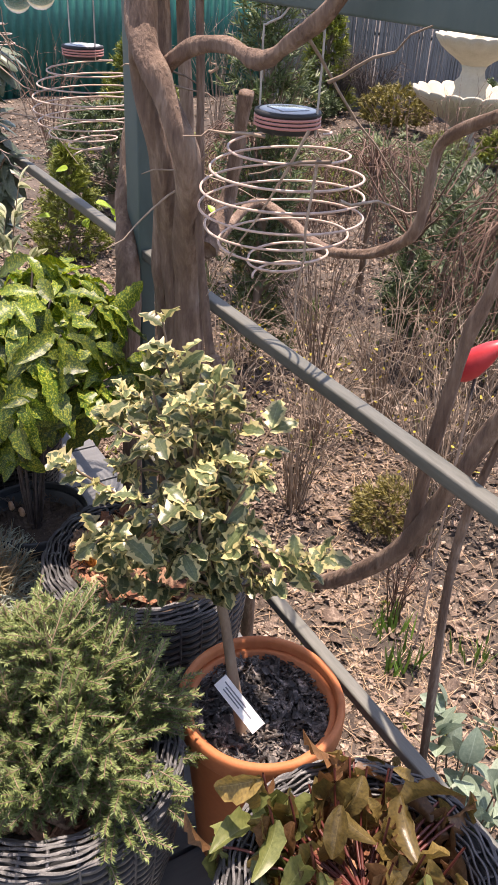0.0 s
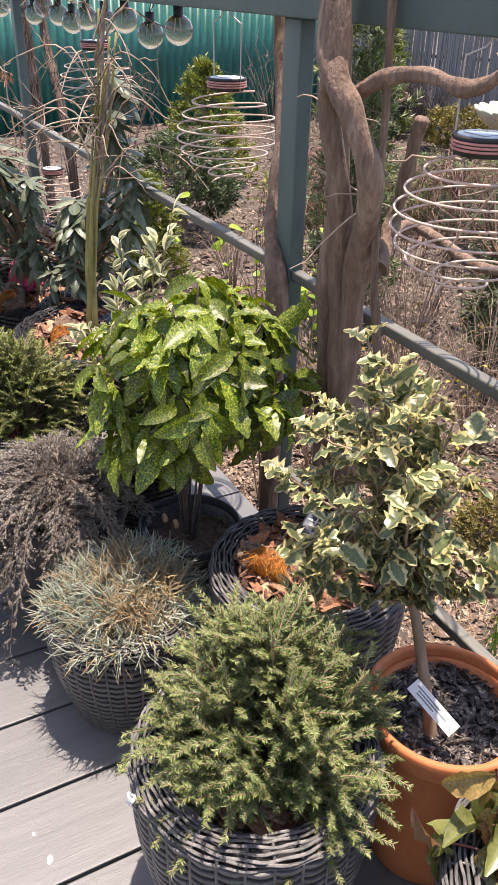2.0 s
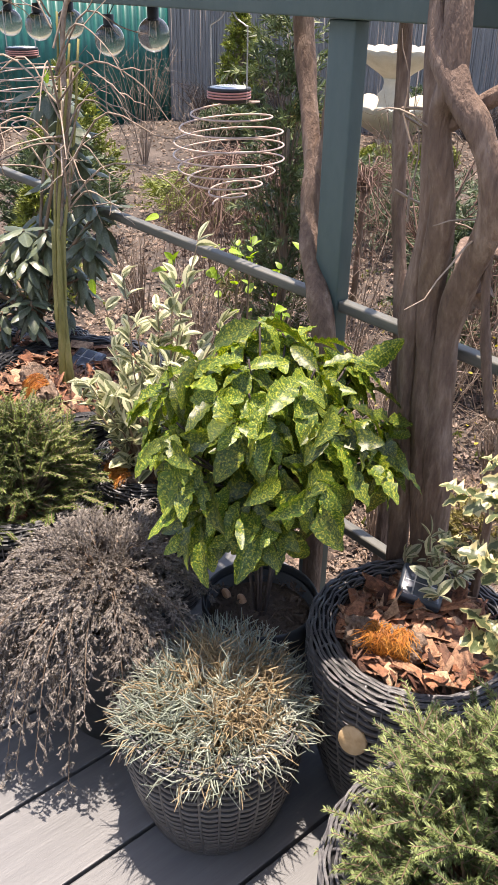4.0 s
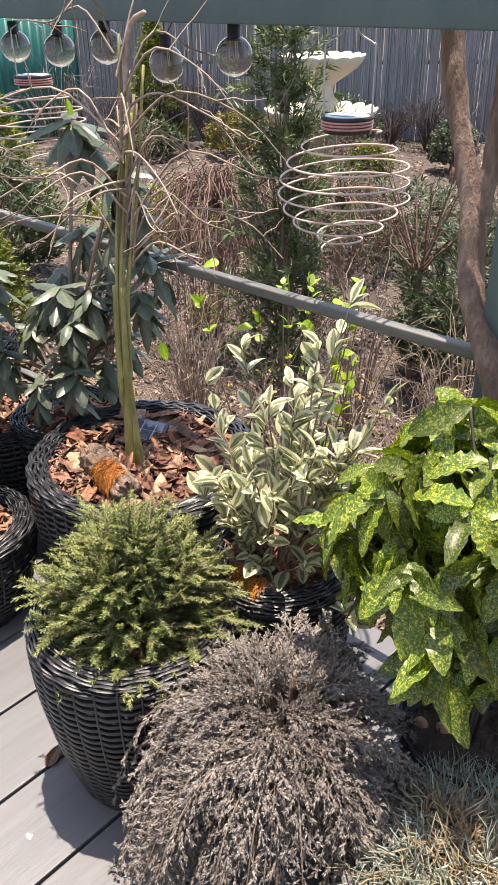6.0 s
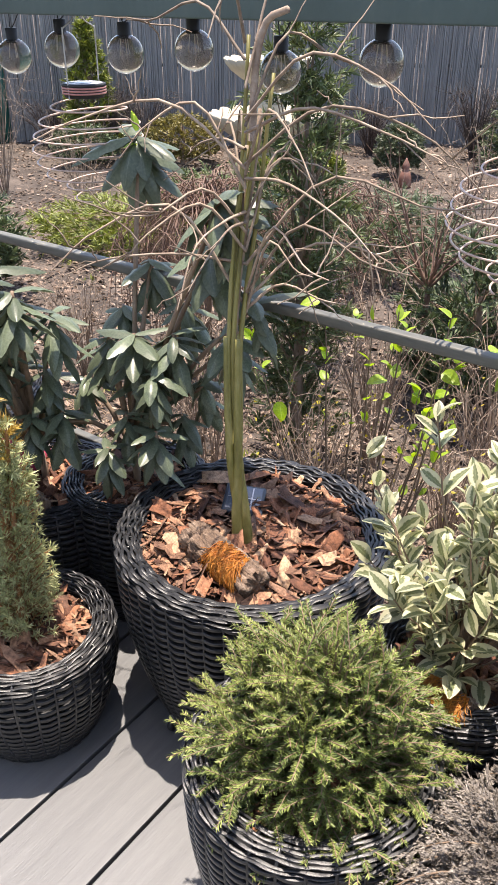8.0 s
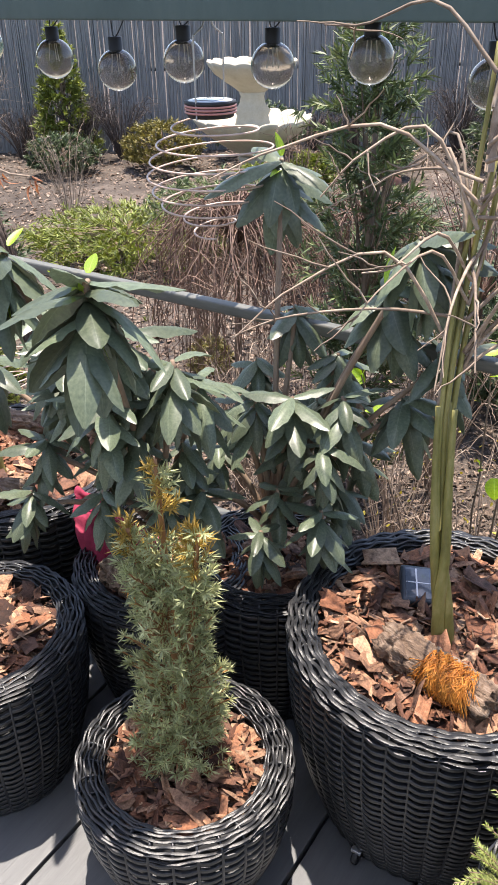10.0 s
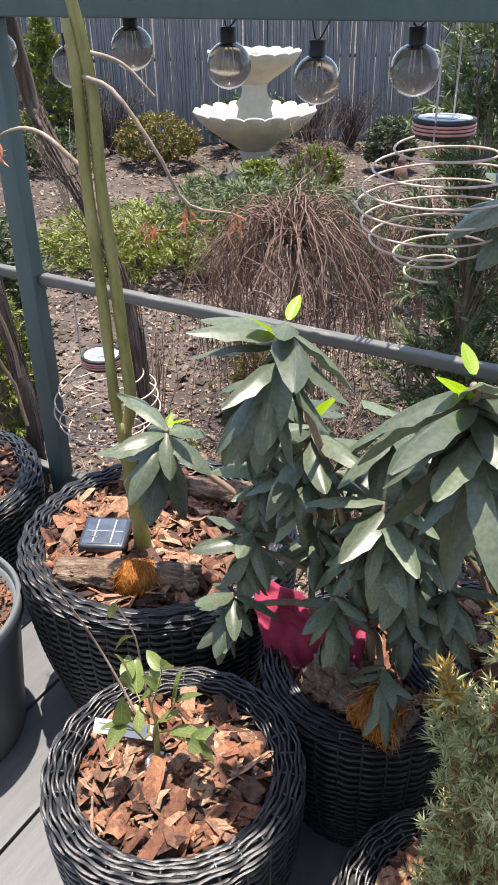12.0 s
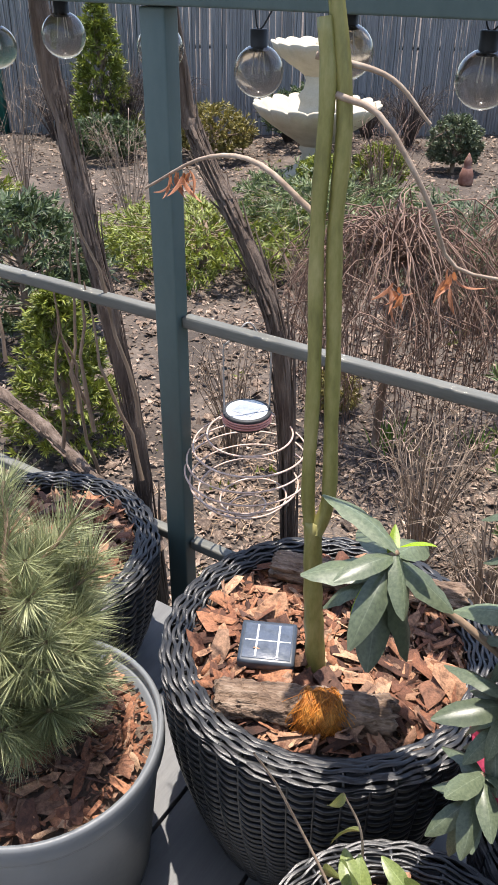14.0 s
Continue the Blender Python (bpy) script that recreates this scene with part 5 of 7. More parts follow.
def bare_shrub_d():
    ob = thing("bare_shrub", (-1.152, -0.285, 0), "bare shrub of two tall olive green stems", "shrub")
    w, t = Soup(), Soup()
    r = rng_of(42)
    for pts, rad in (([(0, 0, 0.40), (-0.006, 0, 0.47), (-0.018, 0, 0.60), (-0.026, 0.0, 0.745)], (0.019, 0.0145)),
                     ([(-0.028, 0, 0.72), (-0.036, -0.004, 0.80), (-0.036, -0.006, 1.0), (-0.044, -0.004, 1.2), (-0.04, -0.004, 1.36), (-0.05, 0.0, 1.44)], (0.0108, 0.0098)),
                     ([(-0.020, 0.0, 0.725), (-0.006, 0.008, 0.79), (-0.012, 0.010, 0.92), (-0.017, 0.010, 1.05), (-0.026, 0.010, 1.2), (-0.021, 0.008, 1.32), (-0.034, 0.008, 1.42), (-0.06, 0.0, 1.56)], (0.0118, 0.0100))):
        w = Soup()
        w.tube(smooth_path(pts, 22), np.linspace(*rad, 22) * (1 + 0.06 * np.sin(np.linspace(0, 40, 22))), 9)
        part_mesh("stem", w.mesh("stem"), M_STEM, ob)
    for pts in ([(-0.055, 0, 1.22), (-0.14, 0.0, 1.27), (-0.24, 0.02, 1.26), (-0.36, 0.04, 1.2)], [(-0.03, 0, 1.36), (0.03, 0.0, 1.34), (0.09, 0.02, 1.25), (0.12, 0.05, 1.17), (0.2, 0.06, 1.16)], [(-0.06, 0, 1.40), (0.02, 0.03, 1.38), (0.07, 0.05, 1.33)]):
        t = Soup()
        t.tube(smooth_path(pts, 14), np.linspace(0.0045, 0.002, 14), 5, False)
        part_mesh("twig", t.mesh("twig"), M_TWIG, ob, "thin pale side twig")
    meshes = leaf_set("dry_leaf", L_DRY, 0.034, 0.008, 3, 10, fold=0.6, droop=0.9)
    pos = np.concatenate([np.array(c) + r.normal(0, 0.008, (7, 3)) for c in ((0.12, 0.05, 1.155), (0.205, 0.06, 1.15), (-0.27, 0.02, 1.235), (-0.30, 0.03, 1.225), (0.06, 0.03, 1.13))])
    put_leaves(ob, meshes, frames(pos, r.normal(0, 0.35, pos.shape) + (0, 0, -1), r.normal(0, 1, pos.shape), r.uniform(0.6, 1.1, len(pos))), r, "dry_leaf")


bare_shrub_d()


# ---- vines on the posts ----
def gnarled(s, path, radii, seed):
    """A woody stem whose bark runs in uneven ridges along it."""
    sides = 16
    s.tube(path, radii, sides)
    v = s.v[-1]
    mid = np.repeat(path, sides, 0)
    side = np.tile(np.arange(sides), len(path)) * 2 * math.pi / sides
    along = np.repeat(np.arange(len(path)), sides) * 0.11
    swell = np.array([noise.noise(Vector((math.cos(a) * 1.7, math.sin(a) * 1.7, b + seed))) * 0.22 + noise.noise(Vector((math.cos(a) * 4.5, math.sin(a) * 4.5, b * 1.6 + seed))) * 0.13 for a, b in zip(side, along)])
    s.v[-1] = mid + (v - mid) * (1 + swell)[:, None]


def vine_trunk():
    ob = thing("climbing_vine", (1.05, -0.08, 0), "thick twisted grey-brown climbing vine round the post", "vine")
    o = np.array((1.05, -0.08, 0))
    def stem(pts, rad):
        p = smooth_path(np.array(pts) - o, 70)
        k = np.linspace(0, 1, 70)
        s = Soup()
        gnarled(s, p, rad * (1.1 - 0.3 * k) * (1 + 0.1 * np.sin(k * 19 + rad * 900) + 0.06 * np.sin(k * 47)), rad * 900)
        part_mesh("stem", s.mesh("stem"), M_TRUNK, ob)

    stem([(0.87, -0.06, 0.0), (0.862, -0.045, 0.6), (0.838, -0.035, 0.8), (0.80, -0.02, 0.88), (0.745, 0.0, 0.955), (0.712, 0.03, 1.03), (0.69, 0.05, 1.12), (0.655, 0.07, 1.2), (0.61, 0.09, 1.30), (0.58, 0.105, 1.40), (0.56, 0.11, 1.58)], 0.025)
    stem([(0.705, 0.04, 1.08), (0.70, 0.065, 1.16), (0.705, 0.08, 1.26), (0.70, 0.09, 1.40), (0.695, 0.09, 1.58)], 0.018)
    stem([(0.96, 0.1, -0.1), (0.955, 0.095, 0.6), (0.945, 0.09, 0.85), (0.905, 0.088, 1.11), (0.89, 0.08, 1.36), (0.885, 0.08, 1.58)], 0.015)
    stem([(1.14, -0.055, 0.0), (1.12, -0.06, 0.6), (1.10, -0.065, 0.85), (1.098, -0.07, 0.97), (1.10, -0.06, 1.15), (1.08, -0.06, 1.38), (1.07, -0.06, 1.58)], 0.02)
    stem([(1.21, -0.045, 0.0), (1.18, -0.05, 0.5), (1.155, -0.05, 0.7), (1.135, -0.055, 0.88), (1.13, -0.06, 1.0), (1.16, -0.10, 1.17), (1.155, -0.13, 1.3), (1.175, -0.135, 1.377), (1.135, -0.11, 1.6)], 0.025)
    stem([(1.24, -0.04, 0.0), (1.21, -0.045, 0.5), (1.18, -0.045, 0.72), (1.17, -0.045, 0.88), (1.185, -0.055, 1.0), (1.26, -0.095, 1.18), (1.235, -0.13, 1.29), (1.19, -0.14, 1.35), (1.13, -0.12, 1.45), (1.12, -0.1, 1.6)], 0.026)
    stem([(1.33, -0.05, 0.0), (1.33, -0.055, 0.74), (1.29, -0.055, 0.82), (1.25, -0.06, 1.0), (1.23, -0.055, 1.15), (1.22, -0.05, 1.3), (1.2, -0.05, 1.58)], 0.009)
    stem([(1.16, -0.12, 1.29), (1.25, -0.09, 1.352), (1.358, -0.08, 1.37), (1.443, -0.08, 1.36), (1.49, -0.08, 1.368), (1.544, -0.08, 1.395), (1.616, -0.08, 1.434), (1.70, -0.07, 1.52)], 0.0125)
    stem([(1.22, -0.03, 1.0), (1.15, 0.05, 1.06), (1.165, 0.06, 1.17), (1.19, 0.06, 1.275)], 0.016)
    stem([(1.16, 0.0, 0.97), (1.0, 0.2, 1.01), (1.06, 0.25, 0.99), (1.21, 0.25, 0.966), (1.359, 0.25, 1.001), (1.45, 0.25, 1.05), (1.487, 0.25, 1.092), (1.50, 0.25, 1.17), (1.515, 0.25, 1.24), (1.609, 0.25, 1.293), (1.75, 0.25, 1.35)], 0.011)
    w = Soup()
    r = rng_of(51)
    for k in range(16):
        a = np.array((r.uniform(0.95, 1.7), -0.06, r.uniform(1.1, 1.45))) - o
        w.tube(bent(a, a + r.normal(0, 0.12, 3), 7, 0, 0.008, r), np.linspace(0.003, 0.001, 7), 4, False)
    tagged(part_mesh("tendril_tangle", w.mesh("tendril_tangle"), M_TWIG, ob, "thin pale dry tendrils"), kind="stuff")


vine_trunk()


def ground_vine():
    ob = thing("arching_vine", (1.45, 0.22, GROUND), "arching vine stem rising out of the garden bed", "vine")
    o = np.array((1.45, 0.22, GROUND))
    for pts, rad in (([(0.95, 0.3, -0.62), (1.1, 0.2, -0.05), (1.3, 0.12, 0.2), (1.45, 0.09, 0.31), (1.573, 0.08, 0.395), (1.745, 0.08, 0.6), (1.837, 0.08, 0.8), (1.894, 0.08, 0.944), (2.0, 0.08, 1.1), (2.15, 0.08, 1.25)], 0.0165), ([(1.765, 0.085, 0.66), (1.777, 0.085, 0.829), (1.808, 0.08, 1.04), (1.838, 0.08, 1.14), (1.9, 0.08, 1.4)], 0.011), ([(1.88, 0.2, -0.62), (1.86, 0.14, 0.2), (1.85, 0.11, 0.64), (1.89, 0.1, 0.9), (1.97, 0.1, 1.15)], 0.008)):
        s = Soup()
        gnarled(s, smooth_path(np.array(pts) - o, 60), rad * np.linspace(1.1, 0.8, 60) * (1 + 0.06 * np.sin(np.linspace(0, 25, 60))), rad * 700)
        part_mesh("stem", s.mesh("stem"), M_TRUNK, ob)


ground_vine()


def grapevine():
    ob = thing("grapevine", (-1.95, 0.15, GROUND), "old grapevine with shaggy peeling bark beside the post", "grapevine")
    o = np.array((-1.95, 0.15, GROUND))
    r = rng_of(52)
    runs = (([(-1.83, 0.16, -0.62), (-1.885, 0.14, 0.1), (-1.905, 0.14, 0.35), (-1.93, 0.14, 0.55), (-1.965, 0.14, 0.75), (-2.005, 0.14, 0.92), (-2.03, 0.14, 1.06), (-2.06, 0.14, 1.2), (-2.085, 0.14, 1.33), (-2.09, 0.13, 1.6)], 0.021),
            ([(-1.46, 0.2, -0.62), (-1.47, 0.17, 0.2), (-1.48, 0.15, 0.62), (-1.505, 0.14, 0.84), (-1.555, 0.14, 0.957), (-1.61, 0.14, 1.05), (-1.655, 0.14, 1.12), (-1.70, 0.14, 1.2), (-1.73, 0.14, 1.28), (-1.755, 0.12, 1.6)], 0.0165),
            ([(-1.85, 0.14, 0.10), (-2.05, 0.12, 0.26), (-2.25, 0.12, 0.38), (-2.5, 0.1, 0.5)], 0.017))
    for pts, rad in runs:
        p = smooth_path(np.array(pts) - o, 40)
        s = Soup()
        k = np.linspace(0, 1, 40)
        gnarled(s, p, rad * (0.95 + 0.16 * np.sin(k * 31) + 0.10 * np.sin(k * 71)), rad * 500)
        for q in range(190):
            i = int(r.integers(1, 34))
            a = r.uniform(0, 2 * math.pi)
            off = np.array((math.cos(a), math.sin(a), 0)) * rad * r.uniform(0.9, 1.08)
            m = int(r.integers(2, 6))
            peel = r.uniform(1.0, 1.12) if r.uniform() < 0.75 else r.uniform(1.3, 1.7)
            s.tube(p[i:i + m + 1] + off * np.linspace(1, peel, m + 1)[:, None] ** 1.5, np.linspace(r.uniform(0.0025, 0.0055), 0.0008, m + 1), 4, False)
        part_mesh("trunk", s.mesh("trunk"), M_GRAPE, ob)
    for k in range(9):
        w = Soup()
        a = np.array((r.uniform(-2.4, -1.8), r.uniform(0.0, 0.2), r.uniform(0.25, 0.6))) - o
        e = a + np.array((r.uniform(-0.15, 0.15), r.uniform(-0.1, 0.1), r.uniform(0.25, 0.6)))
        w.tube(bent(a, e, 9, 0, 0.012, r), np.linspace(0.006, 0.002, 9), 5, False)
        part_mesh("cane", w.mesh("cane"), M_WOODSTEM, ob, "thin tan vine cane")


grapevine()


# ---- lamps on the railing ----
def spiral_lantern(x, y, z, bail, label, turn=0.0):
    """A wire beehive with a solar lid, hung by a bail; z is the lid's top."""
    ob = thing("spiral_lantern", (x, y, z), label, "lantern", "spiral solar lanterns")
    s = Soup()
    n = 460
    t = np.linspace(0, 1, n)
    rad = 0.060 + 0.076 * np.sin(np.pi * np.clip(t / 0.86, 0, 1)) ** 0.7
    rad = np.where(t > 0.72, rad * (1 - 0.32 * ((t - 0.72) / 0.28) ** 1.2), rad)
    a = t * 2 * math.pi * 7.6 + turn
    sway = 0.004 * np.sin(a * 0.5 + 1.0)
    s.tube(np.stack([rad * np.cos(a) + sway, rad * np.sin(a), -0.03 - 0.235 * t ** 0.95 + 0.005 * np.sin(a + 0.7)], 1), 0.0022, 6)
    part_mesh("wire_spiral", s.mesh("wire_spiral"), M_WIRE, ob)
    lid = part("lid", lathe_bm([(0.038, -0.029), (0.045, -0.029), (0.047, -0.027), (0.048, -0.022), (0.0505, -0.021), (0.0505, -0.003), (0.048, 0.0)], 40), M_BLACK, ob, "dark round lid")
    for q in (-0.0185, -0.0125, -0.0068):
        part("lid_band", lathe_bm([(0.0495, q - 0.0021), (0.0525, q - 0.0018), (0.0525, q + 0.0018), (0.0495, q + 0.0021)], 40), M_LIDPINK, lid, "dusty pink band")
    part("lid_rim", lathe_bm([(0.046, -0.001), (0.0515, -0.004), (0.0525, -0.001), (0.0515, 0.002), (0.047, 0.003), (0.044, 0.002)], 40), M_BLACK, lid, "dark raised rim")
    part("lid_disc", lathe_bm([(0.0445, 0.0), (0.0445, 0.0028), (0.043, 0.0034)], 40), M_SOLARPALE, lid, "pale frosted disc")
    part("solar_cell", box_bm(-0.024, 0.024, -0.024, 0.024, 0.0030, 0.0046, 0.001), M_CELLPALE, lid, "pale square solar cell")
    s = Soup()
    c, q = math.cos(turn), math.sin(turn)
    pts = [(-0.050, 0, -0.03), (-0.051, 0, bail * 0.70), (-0.046, 0, bail * 0.80), (-0.022, 0, bail * 0.88), (-0.010, 0, bail * 0.97), (0.0, 0, bail), (0.010, 0, bail * 0.97), (0.022, 0, bail * 0.88), (0.046, 0, bail * 0.80), (0.051, 0, bail * 0.70), (0.050, 0, -0.03)]
    s.tube(smooth_path([(px * c, px * q, pz) for px, _, pz in pts], 48), 0.0018, 6)
    part_mesh("bail", s.mesh("bail"), M_WIREGREY, ob, "thin pale wire bail")
    return ob


spiral_lantern(0.396, 0.043, 1.266, 0.165, "wire beehive lantern with a pink solar lid hanging from the beam", 0.3)
spiral_lantern(1.44, -0.012, 1.286, 0.145, "wire beehive lantern with a pink solar lid hanging from the beam", 0.5)
spiral_lantern(-0.70, 0.045, 1.283, 0.15, "wire beehive lantern with a pink solar lid hanging from the beam", 1.6)
spiral_lantern(-1.525, 0.06, 0.675, 0.20, "wire beehive lantern with a solar lid hooked on the handrail", 0.9)


def bulb_at(x, y, z):
    ob = thing("festoon_bulb", (x, y, z), "smoked glass globe bulb with a black cap", "bulb", "festoon bulbs under the beam")
    part("cap", lathe_bm([(0.012, 0.001), (0.0145, 0.0), (0.0145, -0.024), (0.016, -0.026), (0.016, -0.030), (0.014, -0.032)], 28), M_BLACK, ob, "black plastic cap")
    bm = bmesh.new()
    bmesh.ops.create_uvsphere(bm, u_segments=32, v_segments=20, radius=0.041)
    bmesh.ops.translate(bm, verts=bm.verts[:], vec=(0, 0, -0.062))
    g = part("glass_globe", bm, M_SMOKE, ob, "smoked clear glass globe")
    g.visible_shadow = False
    s = Soup()
    for k in range(3):
        q = 2 * math.pi * k / 3
        s.tube([(0.008 * math.cos(q), 0.008 * math.sin(q), -0.03), (0.012 * math.cos(q), 0.012 * math.sin(q), -0.066)], 0.0012, 4)
    part_mesh("filament", s.mesh("filament"), M_FILAMENT, ob)
    return ob


BULBS = [(-2.12, 1.40), (-1.93, 1.43), (-1.70, 1.42), (-1.495, 1.397), (-1.335, 1.435), (-1.115, 1.412), (-0.935, 1.395), (-0.757, 1.417), (-0.55, 1.415), (-0.35, 1.43), (-0.13, 1.40), (0.09, 1.425)]
first_bulb = bulb_at(BULBS[0][0], 0.04, BULBS[0][1])
for bx, bz in BULBS[1:]:
    copy_thing(first_bulb, pose(bx, 0.04, bz))
cable = thing("festoon_cable", (0, 0, 0), "thin black cable of the festoon lights", "cable")
s = Soup()
pts = []
for (bx, bz), (cx, cz) in zip(BULBS, BULBS[1:]):
    pts += [(bx, 0.04, bz), (bx + 0.03, 0.06, 1.445), ((bx + cx) / 2, 0.062, 1.452), (cx - 0.03, 0.06, 1.445)]
pts.append((BULBS[-1][0], 0.04, BULBS[-1][1]))
s.tube(smooth_path(pts, 400), 0.0014, 6)
part_mesh("cable", s.mesh("cable"), M_BLACK, cable)


# ---- things in the planters ----
def log(name, centre, heading, length, radius, label, seed, tilt=0.0):
    r = rng_of(seed)
    ob = thing(name, centre, label, "log")
    n, m = 56, 40
    v = []
    for i in range(n):
        t = i / (n - 1)
        for k in range(m):
            a = 2 * math.pi * k / m
            q = Vector((t * 9 + seed, math.cos(a) * 2.2, math.sin(a) * 2.2))
            crack = abs(noise.noise(Vector((t * 7 + seed, math.cos(a) * 4.5, math.sin(a) * 4.5))))
            rr = radius * (1 + 0.26 * noise.noise(q) + 0.12 * noise.noise(q * 4.1) - 0.30 * max(0.0, 0.14 - crack) / 0.14) * (1 if 0 < i < n - 1 else 0.86)
            v.append(((t - 0.5) * length + (0.02 * noise.noise(q * 2) if i in (0, n - 1) else 0), rr * math.cos(a), rr * math.sin(a) * 0.85))
    f = [(i * m + k, i * m + (k + 1) % m, (i + 1) * m + (k + 1) % m, (i + 1) * m + k) for i in range(n - 1) for k in range(m)]
    s = Soup()
    s.add(v, f)
    c0, c1 = len(v), len(v) + 1
    s.add([(-length / 2, 0, 0), (length / 2, 0, 0)], None, None)
    s.f3.append(np.array([(c0, (k + 1) % m, k) for k in range(m)] + [(c1, (n - 1) * m + k, (n - 1) * m + (k + 1) % m) for k in range(m)]))
    body = part_mesh("bark_log", s.mesh("bark_log"), M_LOG, ob)
    ob.rotation_euler = (0, tilt, heading)
    return ob


def fibre(ob, x0, x1, radius, count, seed, hang=0.0):
    """Orange fibres combed over a log: from its crest down the front, in overlapping locks."""
    r = rng_of(seed)
    s = Soup()
    for k in range(count):
        f = r.uniform(0, 1)
        x = x0 + (x1 - x0) * f + 0.006 * math.sin(f * 17 + seed)
        a0 = r.uniform(0.75, 2.0) if k % 3 else r.uniform(0.2, 1.2)
        span = r.uniform(0.5, 1.2)
        k6 = np.linspace(0, 1, 6)
        a = np.maximum(a0 - span * k6, -0.35)
        rr = radius * (1.0 + r.uniform(0, 0.10)) + k6 ** 2 * r.uniform(0, 0.003)
        p = np.stack([x + k6 * r.normal(0, 0.014) + 0.003 * np.sin(k6 * r.uniform(3, 9) + k), -rr * np.cos(a), rr * np.sin(a) * 0.9], 1)
        p[:, 2] -= k6 ** 2 * hang
        p += np.cumsum(r.normal(0, 0.0013, (6, 3)), 0)
        s.tube(p, np.linspace(0.0011, 0.0005, 6), 3, False)
    tagged(part_mesh("orange_fibre", s.mesh("orange_fibre"), M_FIBRE, ob, "combed orange bark fibres"), kind="stuff")


lg = log("bark_log", (0.025, -0.36, 0.462), -0.25, 0.22, 0.038, "small bark log with an orange fibrous patch", 61)
fibre(lg, -0.005, 0.07, 0.039, 800, 62)
lg = log("bark_log", (-1.125, -0.385, 0.452), 0.45, 0.29, 0.034, "small bark log with an orange fibrous patch", 63)
fibre(lg, 0.0, 0.055, 0.036, 800, 64, 0.008)
log("bark_log", (-1.17, -0.05, 0.452), 0.30, 0.38, 0.032, "long cracked bark log lying in the planter", 65)
lg = log("bark_log", (-0.61, -0.39, 0.388), -0.25, 0.20, 0.045, "short thick log with pale orange fibres", 66)
fibre(lg, 0.03, 0.09, 0.044, 600, 67, 0.002)
lg = log("bark_log", (0.53, -0.40, 0.425), -0.2, 0.12, 0.03, "small bark log with an orange fibrous patch", 68)
fibre(lg, -0.03, 0.05, 0.031, 500, 69)
lg = log("bark_log", (1.315, -0.305, 0.42), 0.5, 0.14, 0.032, "broken bark log lying in the planter", 70)
fibre(lg, -0.03, 0.05, 0.033, 300, 71)


def solar_box(x, y, z, turn, tilt, label, size=0.1):
    ob = thing("solar_panel", (x, y, z), label, "solar panel", "small solar panels")
    h = size / 2
    part("casing", box_bm(-h, h, -h * 0.92, h * 0.92, 0, 0.022, 0.006), M_SLATE, ob, "slate grey plastic casing")
    part("cell", box_bm(-h * 0.84, h * 0.84, -h * 0.76, h * 0.76, 0.0215, 0.0235, 0.001), M_SOLAR, ob, "dark glossy solar cell")
    for px in (-0.38, 0.38):
        part("contact_strip", box_bm(h * px - 0.0016, h * px + 0.0016, -h * 0.7, h * 0.7, 0.0234, 0.0244, 0), M_SILVER, ob, smooth=False)
    part("contact_strip", box_bm(-h * 0.8, h * 0.8, -0.001, 0.001, 0.0234, 0.0242, 0), M_SILVER, ob, smooth=False)
    ob.rotation_euler = (tilt[0], tilt[1], turn)
    return ob


solar_box(-1.242, -0.305, 0.446, 0.45, (0.12, 0.0), "small square solar panel lying on the bark")
solar_box(-0.085, -0.145, 0.435, 0.5, (0.25, 0.1), "small square solar panel lying behind the stem", 0.095)
solar_box(1.265, -0.145, 0.42, 0.6, (0.3, 0.2), "small square solar panel half hidden by leaves", 0.09)


def plant_tag(x, y, z, turn, tilt, label, length=0.105, width=0.024):
    ob = thing("plant_label", (x, y, z), label, "plant label", "white plant labels")
    part("strip", box_bm(-length / 2, length / 2, -width / 2, width / 2, -0.0006, 0.0006, 0), M_PAPER, ob, smooth=False)
    for i, (yy, x0, x1) in enumerate(((0.005, -0.42, 0.12), (0.0, -0.35, 0.3), (-0.005, -0.35, 0.05))):
        part("print_bar", box_bm(length * x0, length * x1, width * 0.9 * yy / 0.012 * 0.5 - 0.0011, width * 0.9 * yy / 0.012 * 0.5 + 0.0011, 0.0007, 0.0010, 0), M_INK, ob, smooth=False)
    ob.rotation_euler = (tilt[0], tilt[1], turn)
    return ob


plant_tag(-0.925, -0.655, 0.395, 0.35, (0.75, 0.0), "white printed plant label stuck in the bark")
holly_tag = plant_tag(1.792, -0.258, 0.440, 0.0, (0.0, 0.0), "white printed label looped round the holly stem", 0.10, 0.026)
across = Vector((0.86, 0.26, -0.42)).normalized()
facing = Vector((0.45, -0.5, 0.74))
facing = (facing - across * facing.dot(across)).normalized()
holly_tag.rotation_euler = Matrix((across, facing.cross(across), facing)).transposed().to_euler()
s = Soup()
s.tube(np.stack([0.02 * np.cos(np.linspace(0, 6, 20)), 0.02 * np.sin(np.linspace(0, 6, 20)), np.linspace(0, 0.012, 20)], 1), 0.004, 4)
loop = part_mesh("label_loop", s.mesh("label_loop"), M_PAPER, None)
loop.location = (-0.845, -0.665, 0.365)
tagged(loop, "white paper loop round the seedling stem", "plant label")


